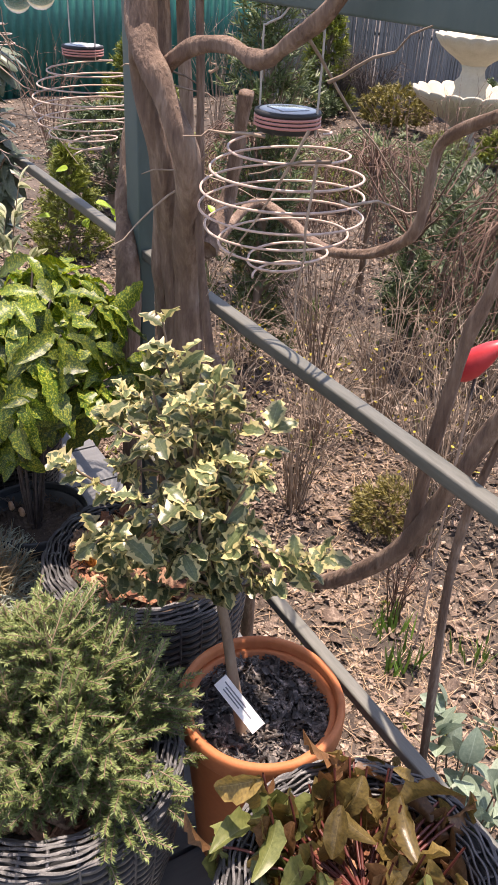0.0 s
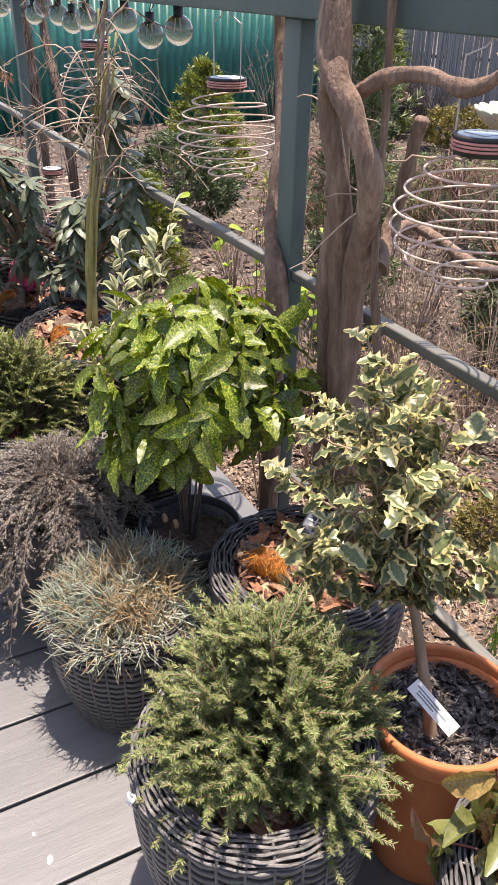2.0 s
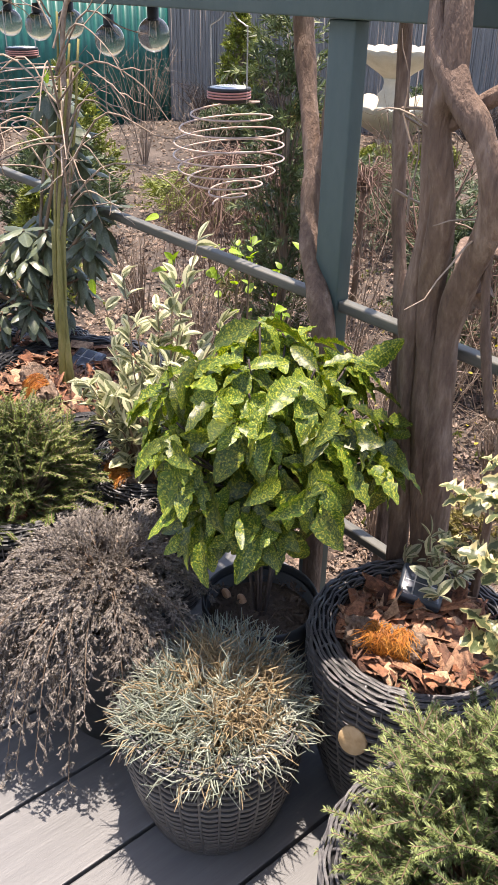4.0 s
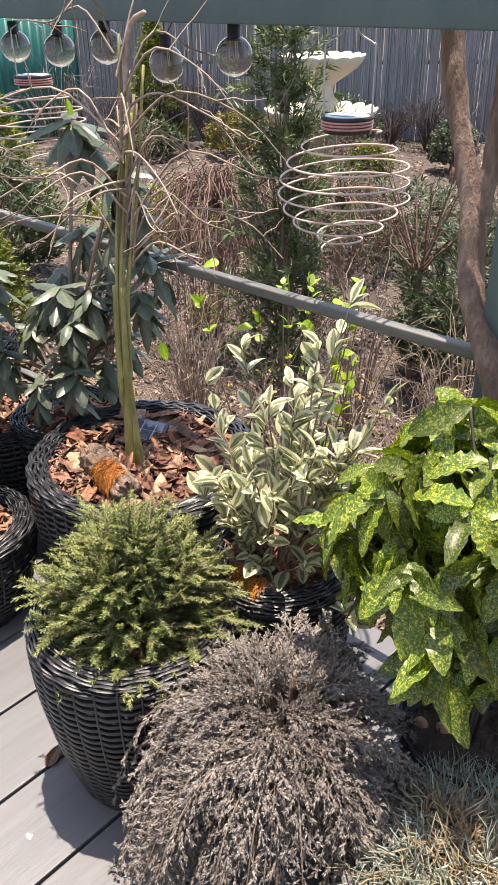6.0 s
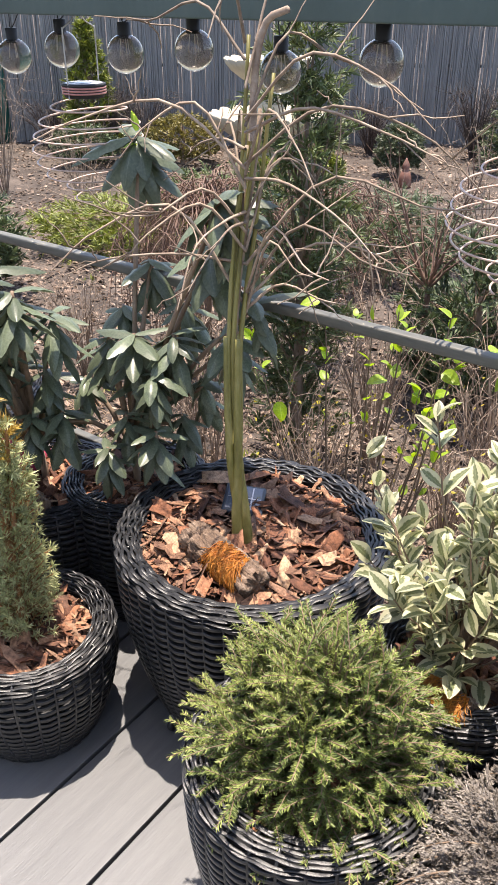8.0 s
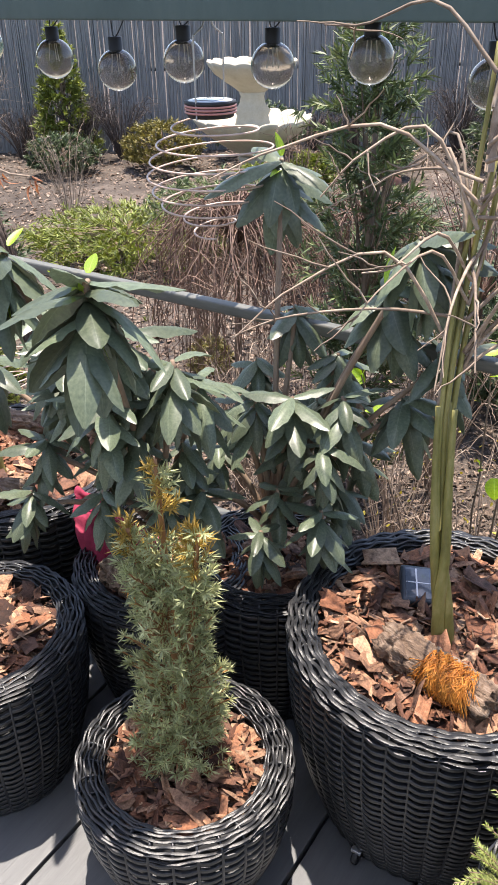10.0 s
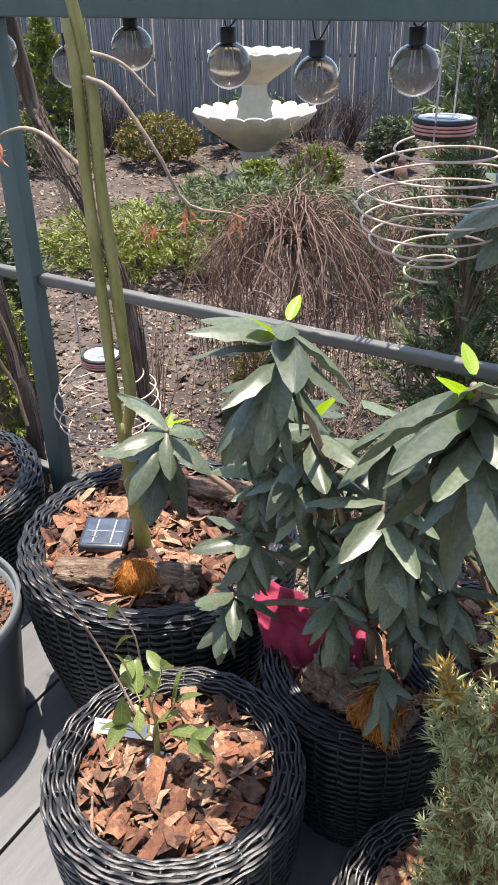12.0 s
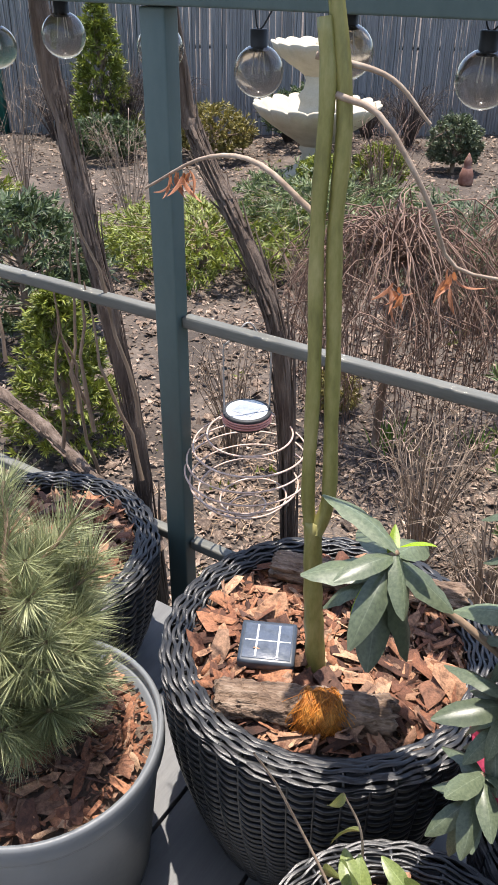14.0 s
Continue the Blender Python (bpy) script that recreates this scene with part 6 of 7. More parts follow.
def cloth():
    """A crumpled crimson cloth: a stiff peak at one corner, its front hanging over the planter's rim."""
    bm = bmesh.new()
    n = 36
    rows = []
    for i in range(n):
        for j in range(n):
            u, v = i / (n - 1), j / (n - 1)
            x, y = -0.085 + 0.20 * u - 0.01 * v, 0.015 - 0.10 * v + 0.03 * (1 - v) * u
            z = 0.075 * (1 - u) ** 1.5 * (1 - 0.3 * v) + 0.03 * (1 - v) + 0.01
            if v > 0.4:
                z -= (v - 0.4) ** 1.2 * 0.19 * (1 - 0.6 * u)
            x += 0.05 * v * v * (1 - u) + 0.02 * v
            q = Vector((u * 3.4, v * 3.2, 1.3))
            z += 0.020 * noise.noise(q) + 0.014 * noise.noise(q * 2.7) + 0.007 * noise.noise(q * 6.0) + 0.006 * math.sin(u * 22 + v * 9)
            y += 0.016 * noise.noise(q * 1.5 + Vector((7, 2, 0)))
            rows.append(bm.verts.new((x, y, z)))
    for i in range(n - 1):
        for j in range(n - 1):
            bm.faces.new((rows[i * n + j], rows[(i + 1) * n + j], rows[(i + 1) * n + j + 1], rows[i * n + j + 1]))
    ob = part("crumpled_cloth", bm, M_CLOTH, None)
    ob.location = (-0.785, -0.285, 0.385)
    ob.rotation_euler = (0, 0, 0.1)
    ob.scale = (1.15, 0.9, 0.85)
    so = ob.modifiers.new("thick", "SOLIDIFY")
    so.thickness = 0.003
    tagged(ob, "crumpled crimson woven cloth draped over the planter rim", "cloth")


cloth()


def wood_slice(x, y, z):
    bm = lathe_bm([(0.001, -0.006), (0.026, -0.006), (0.028, -0.003), (0.028, 0.003), (0.026, 0.006), (0.001, 0.006)], 28)
    ob = part("wood_slice", bm, mat("pale cut wood", [(0.42, 0.27, 0.13), (0.56, 0.39, 0.21), (0.64, 0.48, 0.29)], 30, 0.7, 0.4, 5, rnd=None), None)
    ob.location = (x, y, z)
    ob.rotation_euler = (1.25, 0.0, 0.35)
    tagged(ob, "round pale slice of cut wood against the woven planter", "wood slice")


wood_slice(1.37, -0.432, 0.288)


def snail_shell(x, y, z):
    s = Soup()
    t = np.linspace(0, 1, 40)
    a = t * 2 * math.pi * 2.2
    rad = 0.009 * (1 - t) ** 0.8
    s.tube(np.stack([rad * np.cos(a), t * 0.004, rad * np.sin(a)], 1), 0.0055 * (1 - 0.8 * t) + 0.001, 8)
    ob = part_mesh("snail_shell", s.mesh("snail_shell"), mat("tan shell", [(0.32, 0.17, 0.09), (0.5, 0.3, 0.18)], 60, 0.4, 0.2, 4, rnd=None), None)
    ob.location = (x, y, z)
    tagged(ob, "small tan snail shell on the dark soil", "snail shell")


snail_shell(0.950, -0.400, 0.333)
snail_shell(0.985, -0.385, 0.333)


def dry_weed():
    ob = thing("dry_weed", (-0.80, -0.64, 0), "thin bent dry weed stem with shrivelled leaves", "weed")
    r = rng_of(181)
    for pts in ([(-0.10, 0.02, 0.34), (-0.17, 0.035, 0.44), (-0.215, 0.03, 0.53), (-0.222, -0.01, 0.64), (-0.217, -0.07, 0.765)], [(-0.07, 0.02, 0.34), (-0.11, 0.035, 0.46), (-0.125, 0.04, 0.56), (-0.15, 0.03, 0.63)]):
        s = Soup()
        s.tube(smooth_path(pts, 22), np.linspace(0.0026, 0.0012, 22), 5, False)
        part_mesh("stem", s.mesh("stem"), M_TWIG, ob)
    meshes = leaf_set("dry_leaf", L_OLIVE, 0.05, 0.018, 3, 14, fold=0.5, droop=0.8)
    pos = np.array([(-0.15, 0.03, 0.63), (-0.125, 0.04, 0.56), (-0.17, 0.035, 0.44), (-0.11, 0.035, 0.46)])
    put_leaves(ob, meshes, frames(pos, r.normal(0, 0.5, pos.shape) + (0, 0, -0.8), r.normal(0, 1, pos.shape), 0.9), r, "dry_leaf")


dry_weed()


def deck_leaf(x, y, turn):
    ob = new("fallen_leaf", leaf_mesh("fallen_leaf", L_RUST, 0.05, 0.028, 0.4, -0.3))
    ob.location = (x, y, 0.004)
    ob.rotation_euler = (0.1, 0.15, turn)
    tagged(ob, "curled rusty dry leaf lying on the deck", "leaf")


deck_leaf(0.275, -0.79, 0.4)
deck_leaf(-0.90, -0.93, 2.2)


def twine_tag(x, y, z, turn):
    """A curled scrap of pale tape knotted to a planter's rim."""
    ob = thing("twine_tag", (x, y, z), "pale scrap of tape knotted to the woven rim", "tag")
    s = Soup()
    a = np.linspace(0, 2 * math.pi, 14)
    s.tube(np.stack([0.007 * np.cos(a), 0.004 * np.sin(a), 0.006 * np.sin(a * 2)], 1), 0.0022, 6)
    part_mesh("knot", s.mesh("knot"), M_PAPER, ob)
    bm = box_bm(-0.006, 0.006, -0.0007, 0.0007, -0.04, -0.002, 0)
    bmesh.ops.subdivide_edges(bm, edges=bm.edges[:], cuts=4, use_grid_fill=True)
    for v in bm.verts:
        v.co.y += 0.006 * math.sin(v.co.z * 90) + 0.002 * math.sin(v.co.x * 300)
    part("strip", bm, M_PAPER, ob)
    ob.rotation_euler = (0.1, 0.15, turn)


twine_tag(1.690, -0.762, 0.395, 0.1)
twine_tag(1.965, -0.375, 0.40, -0.9)


def paint_splash(x, y, size, seed):
    r = rng_of(seed)
    bm = bmesh.new()
    ring = []
    for k in range(18):
        a = 2 * math.pi * k / 18
        q = size * (0.75 + 0.1 * math.sin(a * 2 + seed) * r.uniform(0.3, 1) + r.normal(0, 0.13))
        ring.append((q * math.cos(a), q * 0.6 * math.sin(a)))
    low = [bm.verts.new((px, py, 0.0)) for px, py in ring]
    top = [bm.verts.new((px * 0.85, py * 0.85, 0.0012)) for px, py in ring]
    bm.faces.new(top)
    for k in range(18):
        bm.faces.new((low[k], low[(k + 1) % 18], top[(k + 1) % 18], top[k]))
    ob = part("paint_splash", bm, M_WALL, None)
    ob.location = (x, y, 0.0005)
    tagged(ob, "small dried white splash on the deck boards", "stain")


for k, (px, py, size) in enumerate(((0.386, -0.912, 0.011), (1.47, -0.871, 0.013), (1.403, -0.884, 0.007), (1.52, -0.90, 0.006), (0.30, -0.95, 0.006))):
    paint_splash(px, py, size, k + 3)


def caster(x, y):
    """A small swivel wheel under the large planter."""
    ob = thing("caster", (x, y, 0), "small metal swivel caster under the large planter", "caster")
    bm = lathe_bm([(0.004, -0.006), (0.014, -0.006), (0.016, -0.003), (0.016, 0.003), (0.014, 0.006), (0.004, 0.006)], 20)
    bmesh.ops.transform(bm, matrix=Matrix.Translation((0, 0, 0.0165)) @ Matrix.Rotation(math.pi / 2, 4, "Y"), verts=bm.verts[:])
    part("wheel", bm, M_BLACK, ob, "black rubber wheel")
    part("fork", box_bm(-0.010, 0.010, -0.006, 0.006, 0.030, 0.038, 0.001), M_SILVER, ob, "steel fork")


caster(-0.05, -0.462)


# ---- the garden beyond ----
def fountain():
    ob = thing("tiered_fountain", (-5.07, 6.9, GROUND), "pale cast stone fountain with two scalloped bowls", "fountain")
    ob.scale = (0.95, 0.95, 1.0)

    def scallop(edge, lobes, amount):
        """Lobed rims: the wall bulges and the lip rises and dips towards the edge."""
        def wave(r, z, a):
            f = max(0.0, (r / edge - 0.45) / 0.55) ** 1.5
            lobe = abs(math.cos(a * lobes / 2)) ** 0.6 - 0.6
            return r * (1 + amount * f * lobe), z + 0.55 * amount * edge * f * lobe
        return wave

    part("pedestal", lathe_bm([(0.36, 0), (0.36, 0.07), (0.27, 0.11), (0.17, 0.20), (0.15, 0.27), (0.19, 0.33), (0.17, 0.36), (0.21, 0.42)], 40), M_STONE, ob)
    part("lower_bowl", lathe_bm([(0.17, 0.36), (0.26, 0.42), (0.38, 0.49), (0.53, 0.585), (0.63, 0.66), (0.675, 0.72), (0.705, 0.765), (0.695, 0.785), (0.655, 0.76), (0.55, 0.67), (0.4, 0.60), (0.2, 0.57)], 144, scallop(0.7, 18, 0.10)), M_STONE, ob)
    part("upper_stem", lathe_bm([(0.23, 0.55), (0.23, 0.66), (0.205, 0.74), (0.19, 0.80), (0.22, 0.86), (0.16, 0.92), (0.14, 1.0), (0.17, 1.08)], 40), M_STONE, ob)
    part("upper_bowl", lathe_bm([(0.14, 1.04), (0.22, 1.10), (0.34, 1.17), (0.44, 1.24), (0.50, 1.31), (0.525, 1.36), (0.515, 1.375), (0.475, 1.345), (0.3, 1.25), (0.1, 1.22)], 144, scallop(0.52, 16, 0.09)), M_STONE, ob)
    part("spout", lathe_bm([(0.08, 1.21), (0.06, 1.29), (0.05, 1.36), (0.02, 1.39)], 24), M_STONE, ob)


fountain()


def spray_bush(name, place, label, material, seed, reach, height, sprays, needle=0.05, width=0.012, per=24, shape="round", category="shrub", trunk=True, z=None):
    """A conifer or shrub whose crown is many short sprays with gaps, over a stem."""
    z = ground_height(*place) if z is None else z
    ob = thing(name, (place[0], place[1], z), label, category)
    r = rng_of(seed)
    s, w = Soup(), Soup()
    if trunk:
        w.tube([(0, 0, -0.03), (0.01, 0.0, height * 0.5), (0, 0.01, height * 0.9)], [reach * 0.07 + 0.01, reach * 0.05 + 0.006, 0.004], 7)
    for k in range(sprays):
        th = r.uniform(0, 2 * math.pi)
        f = r.uniform(0, 1)
        if shape == "cone":
            zz = height * (0.05 + 0.95 * f)
            rad = reach * (1 - f) ** 0.75 * r.uniform(0.6, 1.08) + 0.02
        elif shape == "column":
            zz = height * (0.08 + 0.92 * f)
            rad = reach * (0.35 + 0.65 * math.sin(math.pi * (0.15 + 0.8 * f)) ** 0.7) * r.uniform(0.35, 1.0) * (0.8 + 0.35 * math.sin(f * 23 + th * 2))
        elif shape == "flat":
            zz = height * r.uniform(0.25, 1.0)
            rad = reach * math.sqrt(r.uniform(0.02, 1)) * r.uniform(0.8, 1.1)
        else:
            el = math.asin(2 * f - 1) if f > 0.25 else -0.4
            zz = height * 0.5 + height * 0.5 * math.sin(el) * r.uniform(0.85, 1.05)
            rad = reach * math.cos(el) * r.uniform(0.7, 1.05)
        c = np.array((rad * math.cos(th), rad * math.sin(th), zz))
        d = unit(np.array((math.cos(th), math.sin(th), 0.5 if shape != "flat" else 0.25)) + r.normal(0, 0.4, 3))
        p = bent(c - d * needle * 1.6, c + d * needle * 0.8, 4, 0, needle * 0.1, r)
        if k % 6 == 0:
            w.tube(bent((0, 0, min(zz * 0.7, height * 0.7)), c, 5, 0, 0.01, r), np.linspace(0.006, 0.002, 5), 4, False)
        needles_on(s, p, r, per, needle, width, 0.8)
    if w.v:
        tagged(part_mesh("branchwork", w.mesh("branchwork"), M_WOODSTEM, ob), kind="stuff")
    tagged(part_mesh("crown", s.mesh("crown"), material, ob), kind="stuff")
    return ob


def twig_bush(name, place, label, material, seed, stems, height, spread, forks=4, radius=0.004, category="shrub", arch=0.0, z=None, buds=None):
    """A leafless shrub: many forked upright twigs."""
    z = ground_height(*place) if z is None else z
    ob = thing(name, (place[0], place[1], z), label, category)
    r = rng_of(seed)
    s = Soup()
    ends = []
    for k in range(stems):
        th = r.uniform(0, 2 * math.pi)
        d = np.array((math.cos(th), math.sin(th), 0))
        out = spread * r.uniform(0.3, 1.0)
        h = height * r.uniform(0.65, 1.05)
        p = smooth_path([d * 0.02 - (0, 0, 0.03), d * out * 0.35 + (0, 0, h * 0.5), d * out * 0.8 + (0, 0, h * (1 - arch * 0.2)), d * out * (1 + arch) + (0, 0, h * (1 - arch))], 10)
        p += np.cumsum(r.normal(0, 0.006, p.shape), 0)
        s.tube(p, np.linspace(radius, radius * 0.35, 10), 4, False)
        for q in range(forks):
            i = int(r.integers(3, 9))
            e = p[i] + unit(p[i] - p[i - 1] + r.normal(0, 0.5, 3) * np.linalg.norm(p[i] - p[i - 1])) * height * r.uniform(0.12, 0.32)
            s.tube(bent(p[i], e, 6, 0, 0.008, r), np.linspace(radius * 0.5, radius * 0.2, 6), 3, False)
            ends.append(e)
    tagged(part_mesh("twigwork", s.mesh("twigwork"), material, ob), kind="stuff")
    if buds is not None:
        b = Soup()
        ends = np.array(ends)
        scatter = ends + r.normal(0, 0.01, ends.shape)
        b.many(*CURL, frames(scatter[::3], r.normal(0, 1, ends[::3].shape), r.normal(0, 1, ends[::3].shape), 0.008))
        tagged(part_mesh("bud_scatter", b.mesh("bud_scatter"), buds, ob), kind="stuff")
    return ob


def weeping_shrub(name, place, height, spread, seed, strands, label, material):
    z = ground_height(*place)
    ob = thing(name, (place[0], place[1], z), label, "weeping shrub")
    r = rng_of(seed)
    s, w = Soup(), Soup()
    w.tube(bent((0, 0, -0.03), (0.02, 0, height * 0.92), 8, 0, 0.006, r), np.linspace(0.024, 0.017, 8), 8)
    for k in range(strands):
        th = r.uniform(0, 2 * math.pi)
        d = np.array((math.cos(th), math.sin(th), 0))
        o = spread * r.uniform(0.35, 1.0)
        up = height * r.uniform(0.95, 1.1)
        low = r.uniform(0.02, height * 0.55)
        p = smooth_path([(0.02, 0, height * 0.88), d * o * 0.4 + (0, 0, up), d * o * 0.8 + (0, 0, up * 0.86), d * o + (0, 0, (up + low) / 2), d * o * 1.03 + (0, 0, low)], 14)
        p += np.cumsum(r.normal(0, 0.017, p.shape), 0)
        s.tube(p, np.linspace(0.0042, 0.0014, 14), 4, False)
        for q in range(6):
            i = int(r.integers(4, 12))
            e = p[i] + r.normal(0, 0.09, 3) + (0, 0, -0.10)
            s.tube(bent(p[i], e, 5, 0, 0.006, r), np.linspace(0.003, 0.001, 5), 3, False)
    part_mesh("stem", w.mesh("stem"), M_WOODSTEM, ob)
    tagged(part_mesh("twig_curtain", s.mesh("twig_curtain"), material, ob), kind="stuff")


weeping_shrub("weeping_pea_shrub", (-2.06, 2.1), 1.10, 0.60, 71, 170, "bare weeping shrub with arching tangled brown twigs", M_REDTWIG)
weeping_shrub("weeping_pea_shrub", (-1.6, 2.7), 1.0, 0.5, 72, 60, "bare weeping shrub with arching reddish twigs", M_REDTWIG)
weeping_shrub("weeping_pea_shrub", (0.1, 2.2), 1.15, 0.45, 73, 70, "bare weeping shrub with arching reddish twigs", M_REDTWIG)

# conifers and evergreens
spray_bush("dark_conifer", (-1.02, 1.5), "upright garden conifer with uneven green sprays", N_CONIFER, 74, 0.30, 2.05, 520, 0.055, 0.009, 26, "column", "conifer")
spray_bush("dark_conifer", (-0.6, 2.6), "dark lower conifer with uneven sprays", N_DARKCON, 75, 0.42, 0.95, 360, 0.07, 0.012, 26, "round", "conifer")
spray_bush("golden_thuja", (-3.35, 1.25), "small golden-green thuja in the garden bed", N_THUJA, 76, 0.30, 0.78, 420, 0.05, 0.009, 26, "cone", "thuja")
spray_bush("creeping_juniper", (-4.4, 3.9), "low spreading green juniper", N_THUJA, 77, 0.9, 0.36, 620, 0.07, 0.012, 24, "flat", "juniper")
spray_bush("creeping_juniper", (-3.8, 4.75), "low spreading dark juniper", N_CONIFER, 78, 0.85, 0.55, 520, 0.07, 0.012, 24, "flat", "juniper")
spray_bush("creeping_juniper", (-2.3, 4.4), "low spreading dark juniper", N_DARKCON, 79, 0.9, 0.5, 520, 0.07, 0.012, 24, "flat", "juniper")
spray_bush("creeping_juniper", (-0.5, 3.4), "low spreading dark juniper", N_DARKCON, 80, 0.8, 0.5, 480, 0.07, 0.012, 24, "flat", "juniper")
spray_bush("box_ball", (-3.95, 8.2), "clipped grey-green box ball", N_BOX, 81, 0.29, 0.62, 420, 0.05, 0.02, 22, "round", "box bush")
spray_bush("box_ball", (-4.2, 6.7), "small clipped green box ball", N_THUJA, 82, 0.27, 0.45, 260, 0.05, 0.02, 22, "round", "box bush")
spray_bush("box_ball", (-4.6, 6.2), "small clipped green box ball", N_THUJA, 83, 0.26, 0.4, 260, 0.05, 0.02, 22, "round", "box bush")
spray_bush("ochre_heather", (-6.6, 7.1), "ochre tinted rounded shrub", N_OCHRE, 84, 0.5, 0.6, 320, 0.06, 0.02, 22, "round")
spray_bush("ochre_heather", (-2.4, 2.3), "little ochre dwarf shrub", N_OCHRE, 85, 0.13, 0.24, 160, 0.03, 0.006, 22, "round")
spray_bush("evergreen_shrub", (-7.6, 6.3), "low dark rounded shrub", N_DARKCON, 86, 0.42, 0.5, 300, 0.06, 0.02, 22, "round")
spray_bush("evergreen_shrub", (-5.9, 8.3), "low dark rounded shrub", N_DARKCON, 87, 0.6, 0.7, 300, 0.06, 0.02, 22, "round")
spray_bush("evergreen_shrub", (-2.7, 9.5), "tall dark evergreen by the reed fence", N_DARKCON, 90, 0.7, 2.0, 520, 0.09, 0.02, 24, "cone", "conifer")
spray_bush("evergreen_shrub", (-8.2, 7.0), "green evergreen by the reed fence", N_THUJA, 91, 0.45, 1.7, 420, 0.08, 0.02, 24, "cone", "conifer")
spray_bush("evergreen_shrub", (-4.4, 2.0), "dark evergreen in the bed", N_DARKCON, 93, 0.5, 0.9, 420, 0.07, 0.016, 24, "round")
spray_bush("evergreen_shrub", (-6.5, 3.2), "olive evergreen in the bed", N_THUJA, 94, 0.6, 1.3, 420, 0.07, 0.016, 24, "cone", "conifer")
spray_bush("ochre_heather", (0.55, 1.25), "little ochre dwarf shrub", N_OCHRE, 96, 0.16, 0.22, 200, 0.03, 0.006, 22, "round")
spray_bush("box_ball", (0.55, 4.6), "grey-green rounded shrub in the garden bed", N_BOX, 97, 0.5, 0.8, 360, 0.06, 0.02, 22, "round")

# bare shrubs
for k, (px, py, st, h, sp, m) in enumerate(((0.55, 1.55, 40, 0.75, 0.35, M_TWIG), (-0.1, 1.7, 40, 0.7, 0.35, M_TWIG), (0.95, 1.75, 36, 0.8, 0.35, M_TWIG), (-0.7, 1.7, 40, 0.8, 0.35, M_TWIG), (-1.5, 1.3, 46, 0.62, 0.3, M_TWIG), (-1.15, 1.0, 40, 0.6, 0.28, M_TWIG), (-2.6, 1.6, 30, 0.6, 0.25, M_TWIG), (-0.3, 3.0, 20, 1.0, 0.5, M_TWIG), (-2.7, 2.7, 40, 0.8, 0.4, M_TWIG), (-3.5, 5.2, 30, 0.9, 0.5, M_REDTWIG), (-5.6, 4.4, 30, 0.9, 0.5, M_TWIG), (-7.2, 4.6, 30, 1.3, 0.6, M_TWIG), (-1.3, 4.6, 30, 1.1, 0.6, M_TWIG), (-6.0, 2.0, 30, 1.1, 0.5, M_REDTWIG), (1.0, 0.9, 12, 0.35, 0.12, M_REDTWIG))):
    twig_bush("bare_shrub", (px, py), "leafless twiggy shrub in the garden bed", m, 120 + k, st, h, sp, 4)
for k, (px, py, h) in enumerate(((0.25, 0.95, 0.62), (-0.25, 0.85, 0.6), (0.75, 1.25, 0.7), (-0.65, 1.05, 0.66), (0.35, 1.6, 0.72), (-0.15, 1.35, 0.6))):
    twig_bush("budding_shrub", (px, py), "twiggy shrub with tiny yellow buds", M_TWIG, 230 + k, 34, h, 0.3, 5, 0.0035, buds=M_BUD)
# dark shrubs added in place of the shadow band in front of the fence
for k in range(12):
    f = k / 11
    twig_bush("bare_shrub", (-9.0 + 9.5 * f + 0.25 * math.sin(k * 2.3), 6.55 + 6.2 * f + 0.35 * math.cos(k * 1.7)), "dark leafless shrub standing in for the shadow band at the foot of the reed fence", M_DARKTWIG, 200 + k, 60, 0.62 + 0.2 * math.sin(k * 1.3), 0.5, 5, 0.007)
twig_bush("bare_tree", (1.35, 2.0), "small leafless tree with upright forked twigs", M_REDTWIG, 140, 18, 1.75, 0.6, 7, 0.010, "tree")


def forked_tree(x, y, fork, seed):
    """A small bare tree: one trunk, a fan of limbs and fine red-brown twigs."""
    ob = thing("bare_tree", (x, y, GROUND), "small leafless tree with a fan of red-brown twigs", "tree")
    r = rng_of(seed)
    w, t = Soup(), Soup()
    w.tube(bent((0, 0, -0.03), (0.01, 0, fork), 9, 0, 0.004, r), np.linspace(0.02, 0.015, 9), 8)
    for k in range(13):
        th = 2 * math.pi * k / 13 + r.uniform(-0.2, 0.2)
        d = np.array((math.cos(th), math.sin(th), 0)) * r.uniform(0.12, 0.45)
        h = r.uniform(0.35, 0.65)
        p = smooth_path([(0.01, 0, fork - 0.02), d * 0.4 + (0.01, 0, fork + h * 0.35), d + (0.01, 0, fork + h)], 12) + np.cumsum(r.normal(0, 0.004, (12, 3)), 0)
        w.tube(p, np.linspace(0.009, 0.002, 12), 5, False)
        for q in range(8):
            i = int(r.integers(3, 11))
            e = p[i] + unit(p[i] - p[i - 1] + r.normal(0, 0.03, 3)) * r.uniform(0.1, 0.26)
            t.tube(bent(p[i], e, 6, 0, 0.006, r), np.linspace(0.003, 0.001, 6), 3, False)
    part_mesh("limb_fan", w.mesh("limb_fan"), M_REDTWIG, ob)
    tagged(part_mesh("twigwork", t.mesh("twigwork"), M_REDTWIG, ob), kind="stuff")


forked_tree(-0.82, 2.4, 0.74, 141)


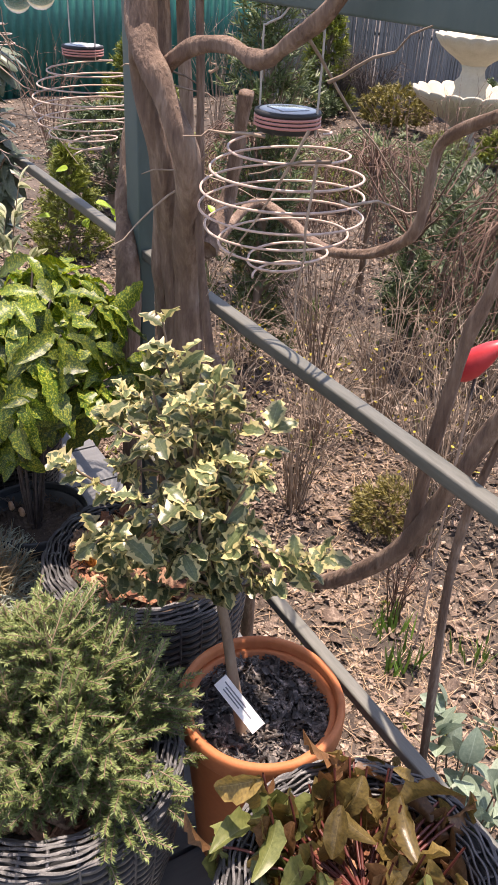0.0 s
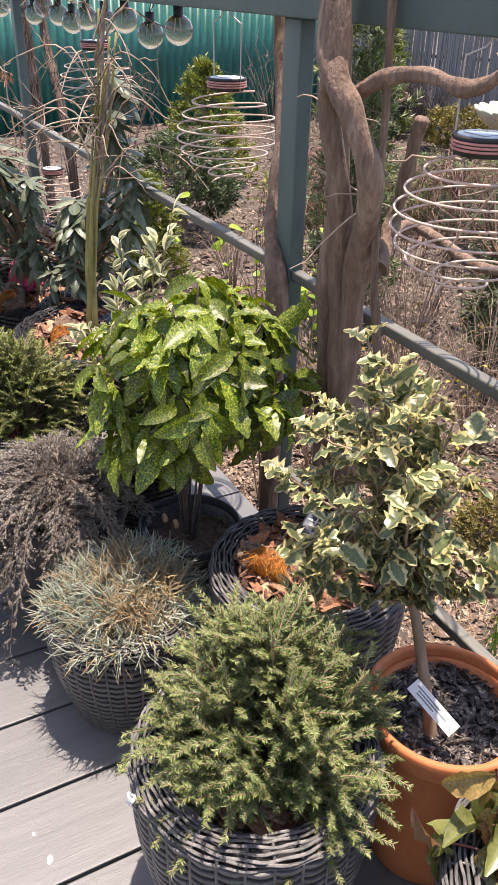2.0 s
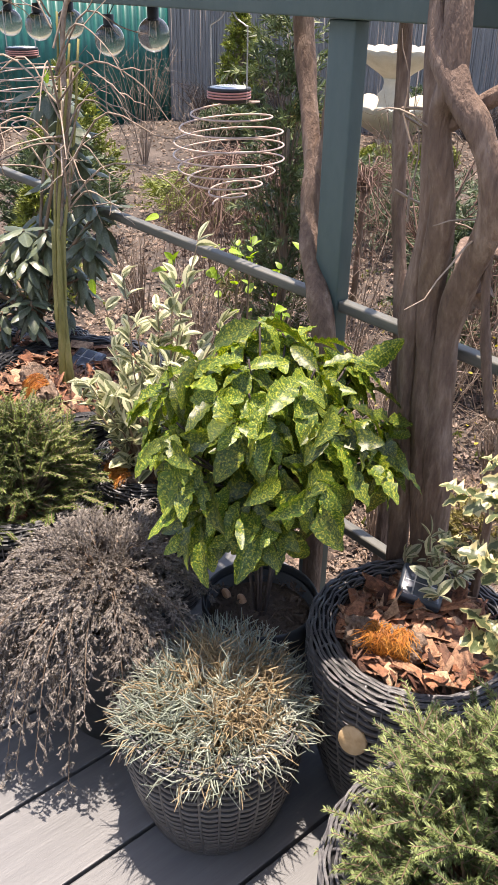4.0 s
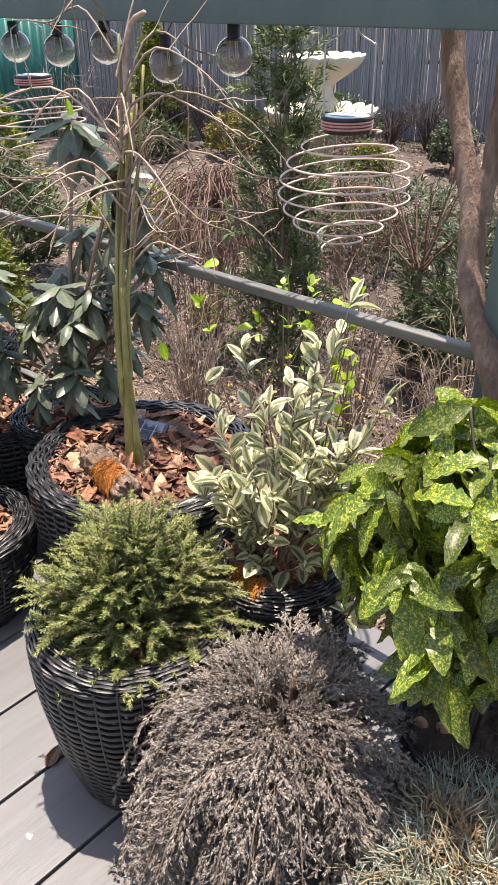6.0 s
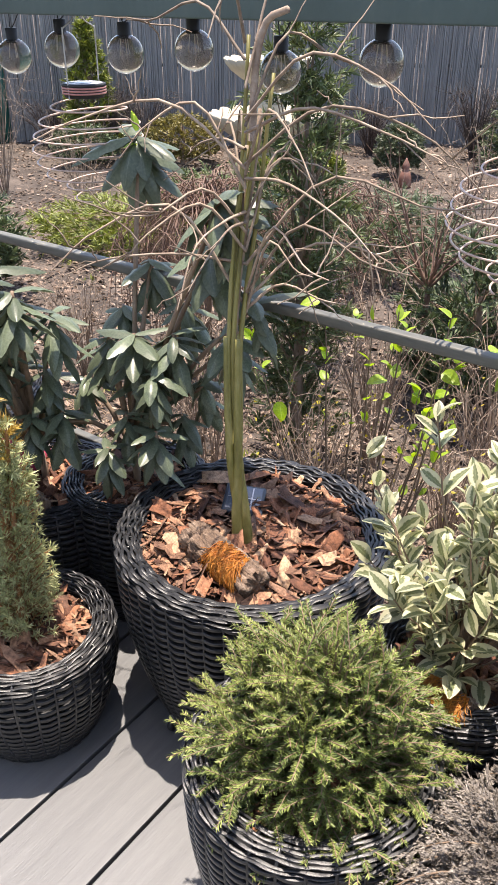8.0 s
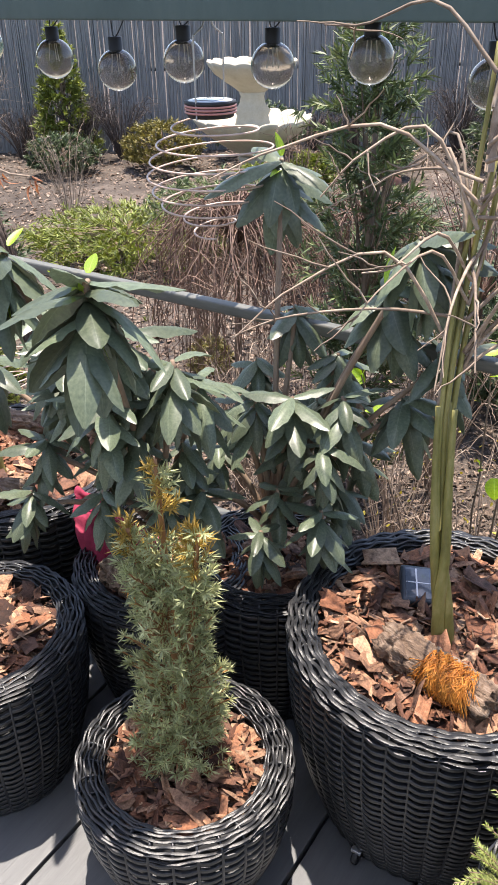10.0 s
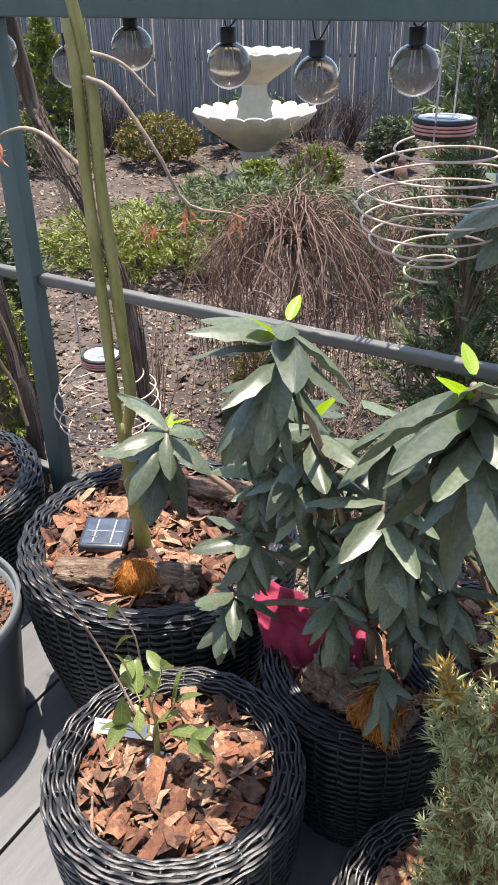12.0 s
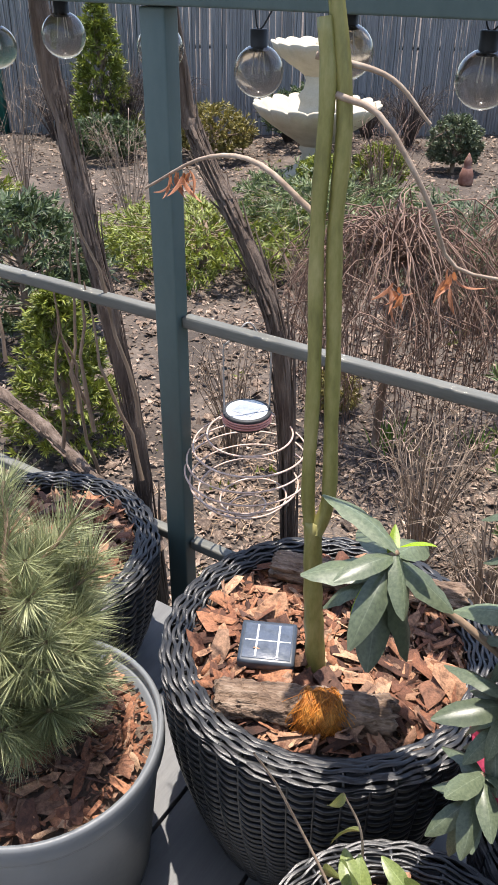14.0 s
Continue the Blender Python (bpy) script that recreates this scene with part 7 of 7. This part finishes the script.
def weeds():
    """Low green weeds and moss tufts scattered over the bed."""
    ob = thing("ground_weeds", (0, 0, 0), "low green weeds and moss tufts in the garden bed", "weeds", kind="stuff")
    r = rng_of(190)
    s = Soup()
    for k in range(240):
        px, py = r.uniform(-6.5, 2.4), 0.25 + 7.5 * r.uniform(0, 1) ** 1.6
        z = ground_height(px, py)
        n = int(r.integers(8, 22))
        c = np.stack([px + r.normal(0, 0.03, n), py + r.normal(0, 0.03, n), np.full(n, z)], 1)
        d = r.normal(0, 0.7, (n, 3)) + (0, 0, 0.9)
        ln = r.uniform(0.02, 0.06, n)
        s.many(*NEEDLE, frames(c, d, r.normal(0, 1, (n, 3)), np.stack([ln * 0.3, ln, ln * 0.3], 1)))
    tagged(part_mesh("weed_tuft", s.mesh("weed_tuft"), N_THUJA, ob), kind="stuff")


weeds()


def shoots(place, seed, count, height, label):
    ob = thing("daffodil_clump", (place[0], place[1], ground_height(*place)), label, "bulb shoots")
    r = rng_of(seed)
    s = Soup()
    c = np.concatenate([r.normal(0, 0.035, (count, 2)), np.full((count, 1), -0.01)], 1)
    d = r.normal(0, 0.22, (count, 3)) + (0, 0, 1)
    s.many(*NEEDLE, frames(c, d, r.normal(0, 1, (count, 3)), np.stack([np.full(count, 0.010), height * r.uniform(0.6, 1.1, count), np.full(count, 0.006)], 1)))
    tagged(part_mesh("blade_tuft", s.mesh("blade_tuft"), N_SHOOT, ob), kind="stuff")


for k, (px, py, n, h) in enumerate(((-1.98, 2.12, 46, 0.22), (-1.6, 2.3, 20, 0.16), (1.05, 0.85, 30, 0.16), (1.2, 0.78, 26, 0.17), (1.28, 1.05, 16, 0.14), (0.3, 2.4, 14, 0.1), (-4.1, 3.2, 40, 0.14))):
    shoots((px, py), 150 + k, n, h, "clump of fresh green bulb shoots in the soil")


def figure(place, label):
    """A small painted garden figure, kept plain."""
    bm = lathe_bm([(0.09, 0), (0.11, 0.05), (0.10, 0.16), (0.075, 0.24), (0.05, 0.27), (0.06, 0.31), (0.055, 0.36), (0.02, 0.43), (0.005, 0.46)], 20)
    ob = part("garden_figure", bm, M_FIGURE, None)
    ob.scale = (0.75, 0.75, 0.75)
    ob.location = (place[0], place[1], ground_height(*place))
    tagged(ob, label, "garden figure")


figure((-3.62, 7.75), "small weathered red-brown garden figure by the box ball")


def hanging_bird():
    """A red and blue hanging bird ornament, kept plain."""
    bm = bmesh.new()
    bmesh.ops.create_uvsphere(bm, u_segments=24, v_segments=14, radius=0.05, matrix=Matrix.Identity(4))
    for v in bm.verts:
        t = v.co.x / 0.05
        v.co.x *= 2.0
        v.co.y *= 0.8
        v.co.z = v.co.z * (1 - 0.35 * t) + 0.03 * t
    ob = part("bird_ornament", bm, M_RED, None)
    ob.location = (1.13, 0.90, 0.54)
    ob.scale = (0.8, 0.8, 0.8)
    ob.rotation_euler = (0, -0.5, 0.9)
    tagged(ob, "red painted bird ornament on a thin stake", "ornament")
    s = Soup()
    s.tube([(1.13, 0.90, GROUND - 0.02), (1.13, 0.90, 0.52)], 0.004, 6)
    tagged(part_mesh("ornament_stake", s.mesh("ornament_stake"), M_DARKTWIG, None), "thin dark stake holding the bird ornament", "stake")


hanging_bird()


def grey_shrub():
    ob = thing("grey_leaved_shrub", (1.93, 0.22, GROUND), "grey-green leaved shrub below the lower rail", "shrub")
    r = rng_of(160)
    w = Soup()
    meshes = leaf_set("leaf", L_GREY, 0.075, 0.045, 4, 12, fold=0.2, droop=0.4)
    mats = []
    for q in range(14):
        e = np.array((r.uniform(-0.14, 0.22), r.uniform(-0.08, 0.16), 0.6 + r.uniform(0.05, 0.3)))
        mats.append(twiggy_leaves(w, r, (r.normal(0, 0.03), 0.05, -0.02), e, 7, 0.9, 1.0, 0.004, 0.55))
    tagged(part_mesh("stemwork", w.mesh("stemwork"), M_WOODSTEM, ob), kind="stuff")
    put_leaves(ob, meshes, np.concatenate(mats), r)


grey_shrub()


def lime_shrub():
    ob = thing("lime_leaved_shrub", (-0.15, 0.5, GROUND), "thin shrub with scattered lime green young leaves", "shrub")
    r = rng_of(170)
    w = Soup()
    meshes = leaf_set("leaf", L_RHODONEW, 0.042, 0.03, 4, 13, fold=0.2, droop=0.3)
    mats = []
    for q in range(13):
        e = np.array((r.uniform(-0.48, 0.38), r.uniform(-0.1, 0.15), 1.12 + r.uniform(-0.12, 0.22)))
        mats.append(twiggy_leaves(w, r, (r.normal(0, 0.04), 0.02, -0.02), e, 7, 0.9, 0.9, 0.005, 0.72, 12))
    tagged(part_mesh("stemwork", w.mesh("stemwork"), M_WOODSTEM, ob), kind="stuff")
    put_leaves(ob, meshes, np.concatenate(mats), r)


lime_shrub()
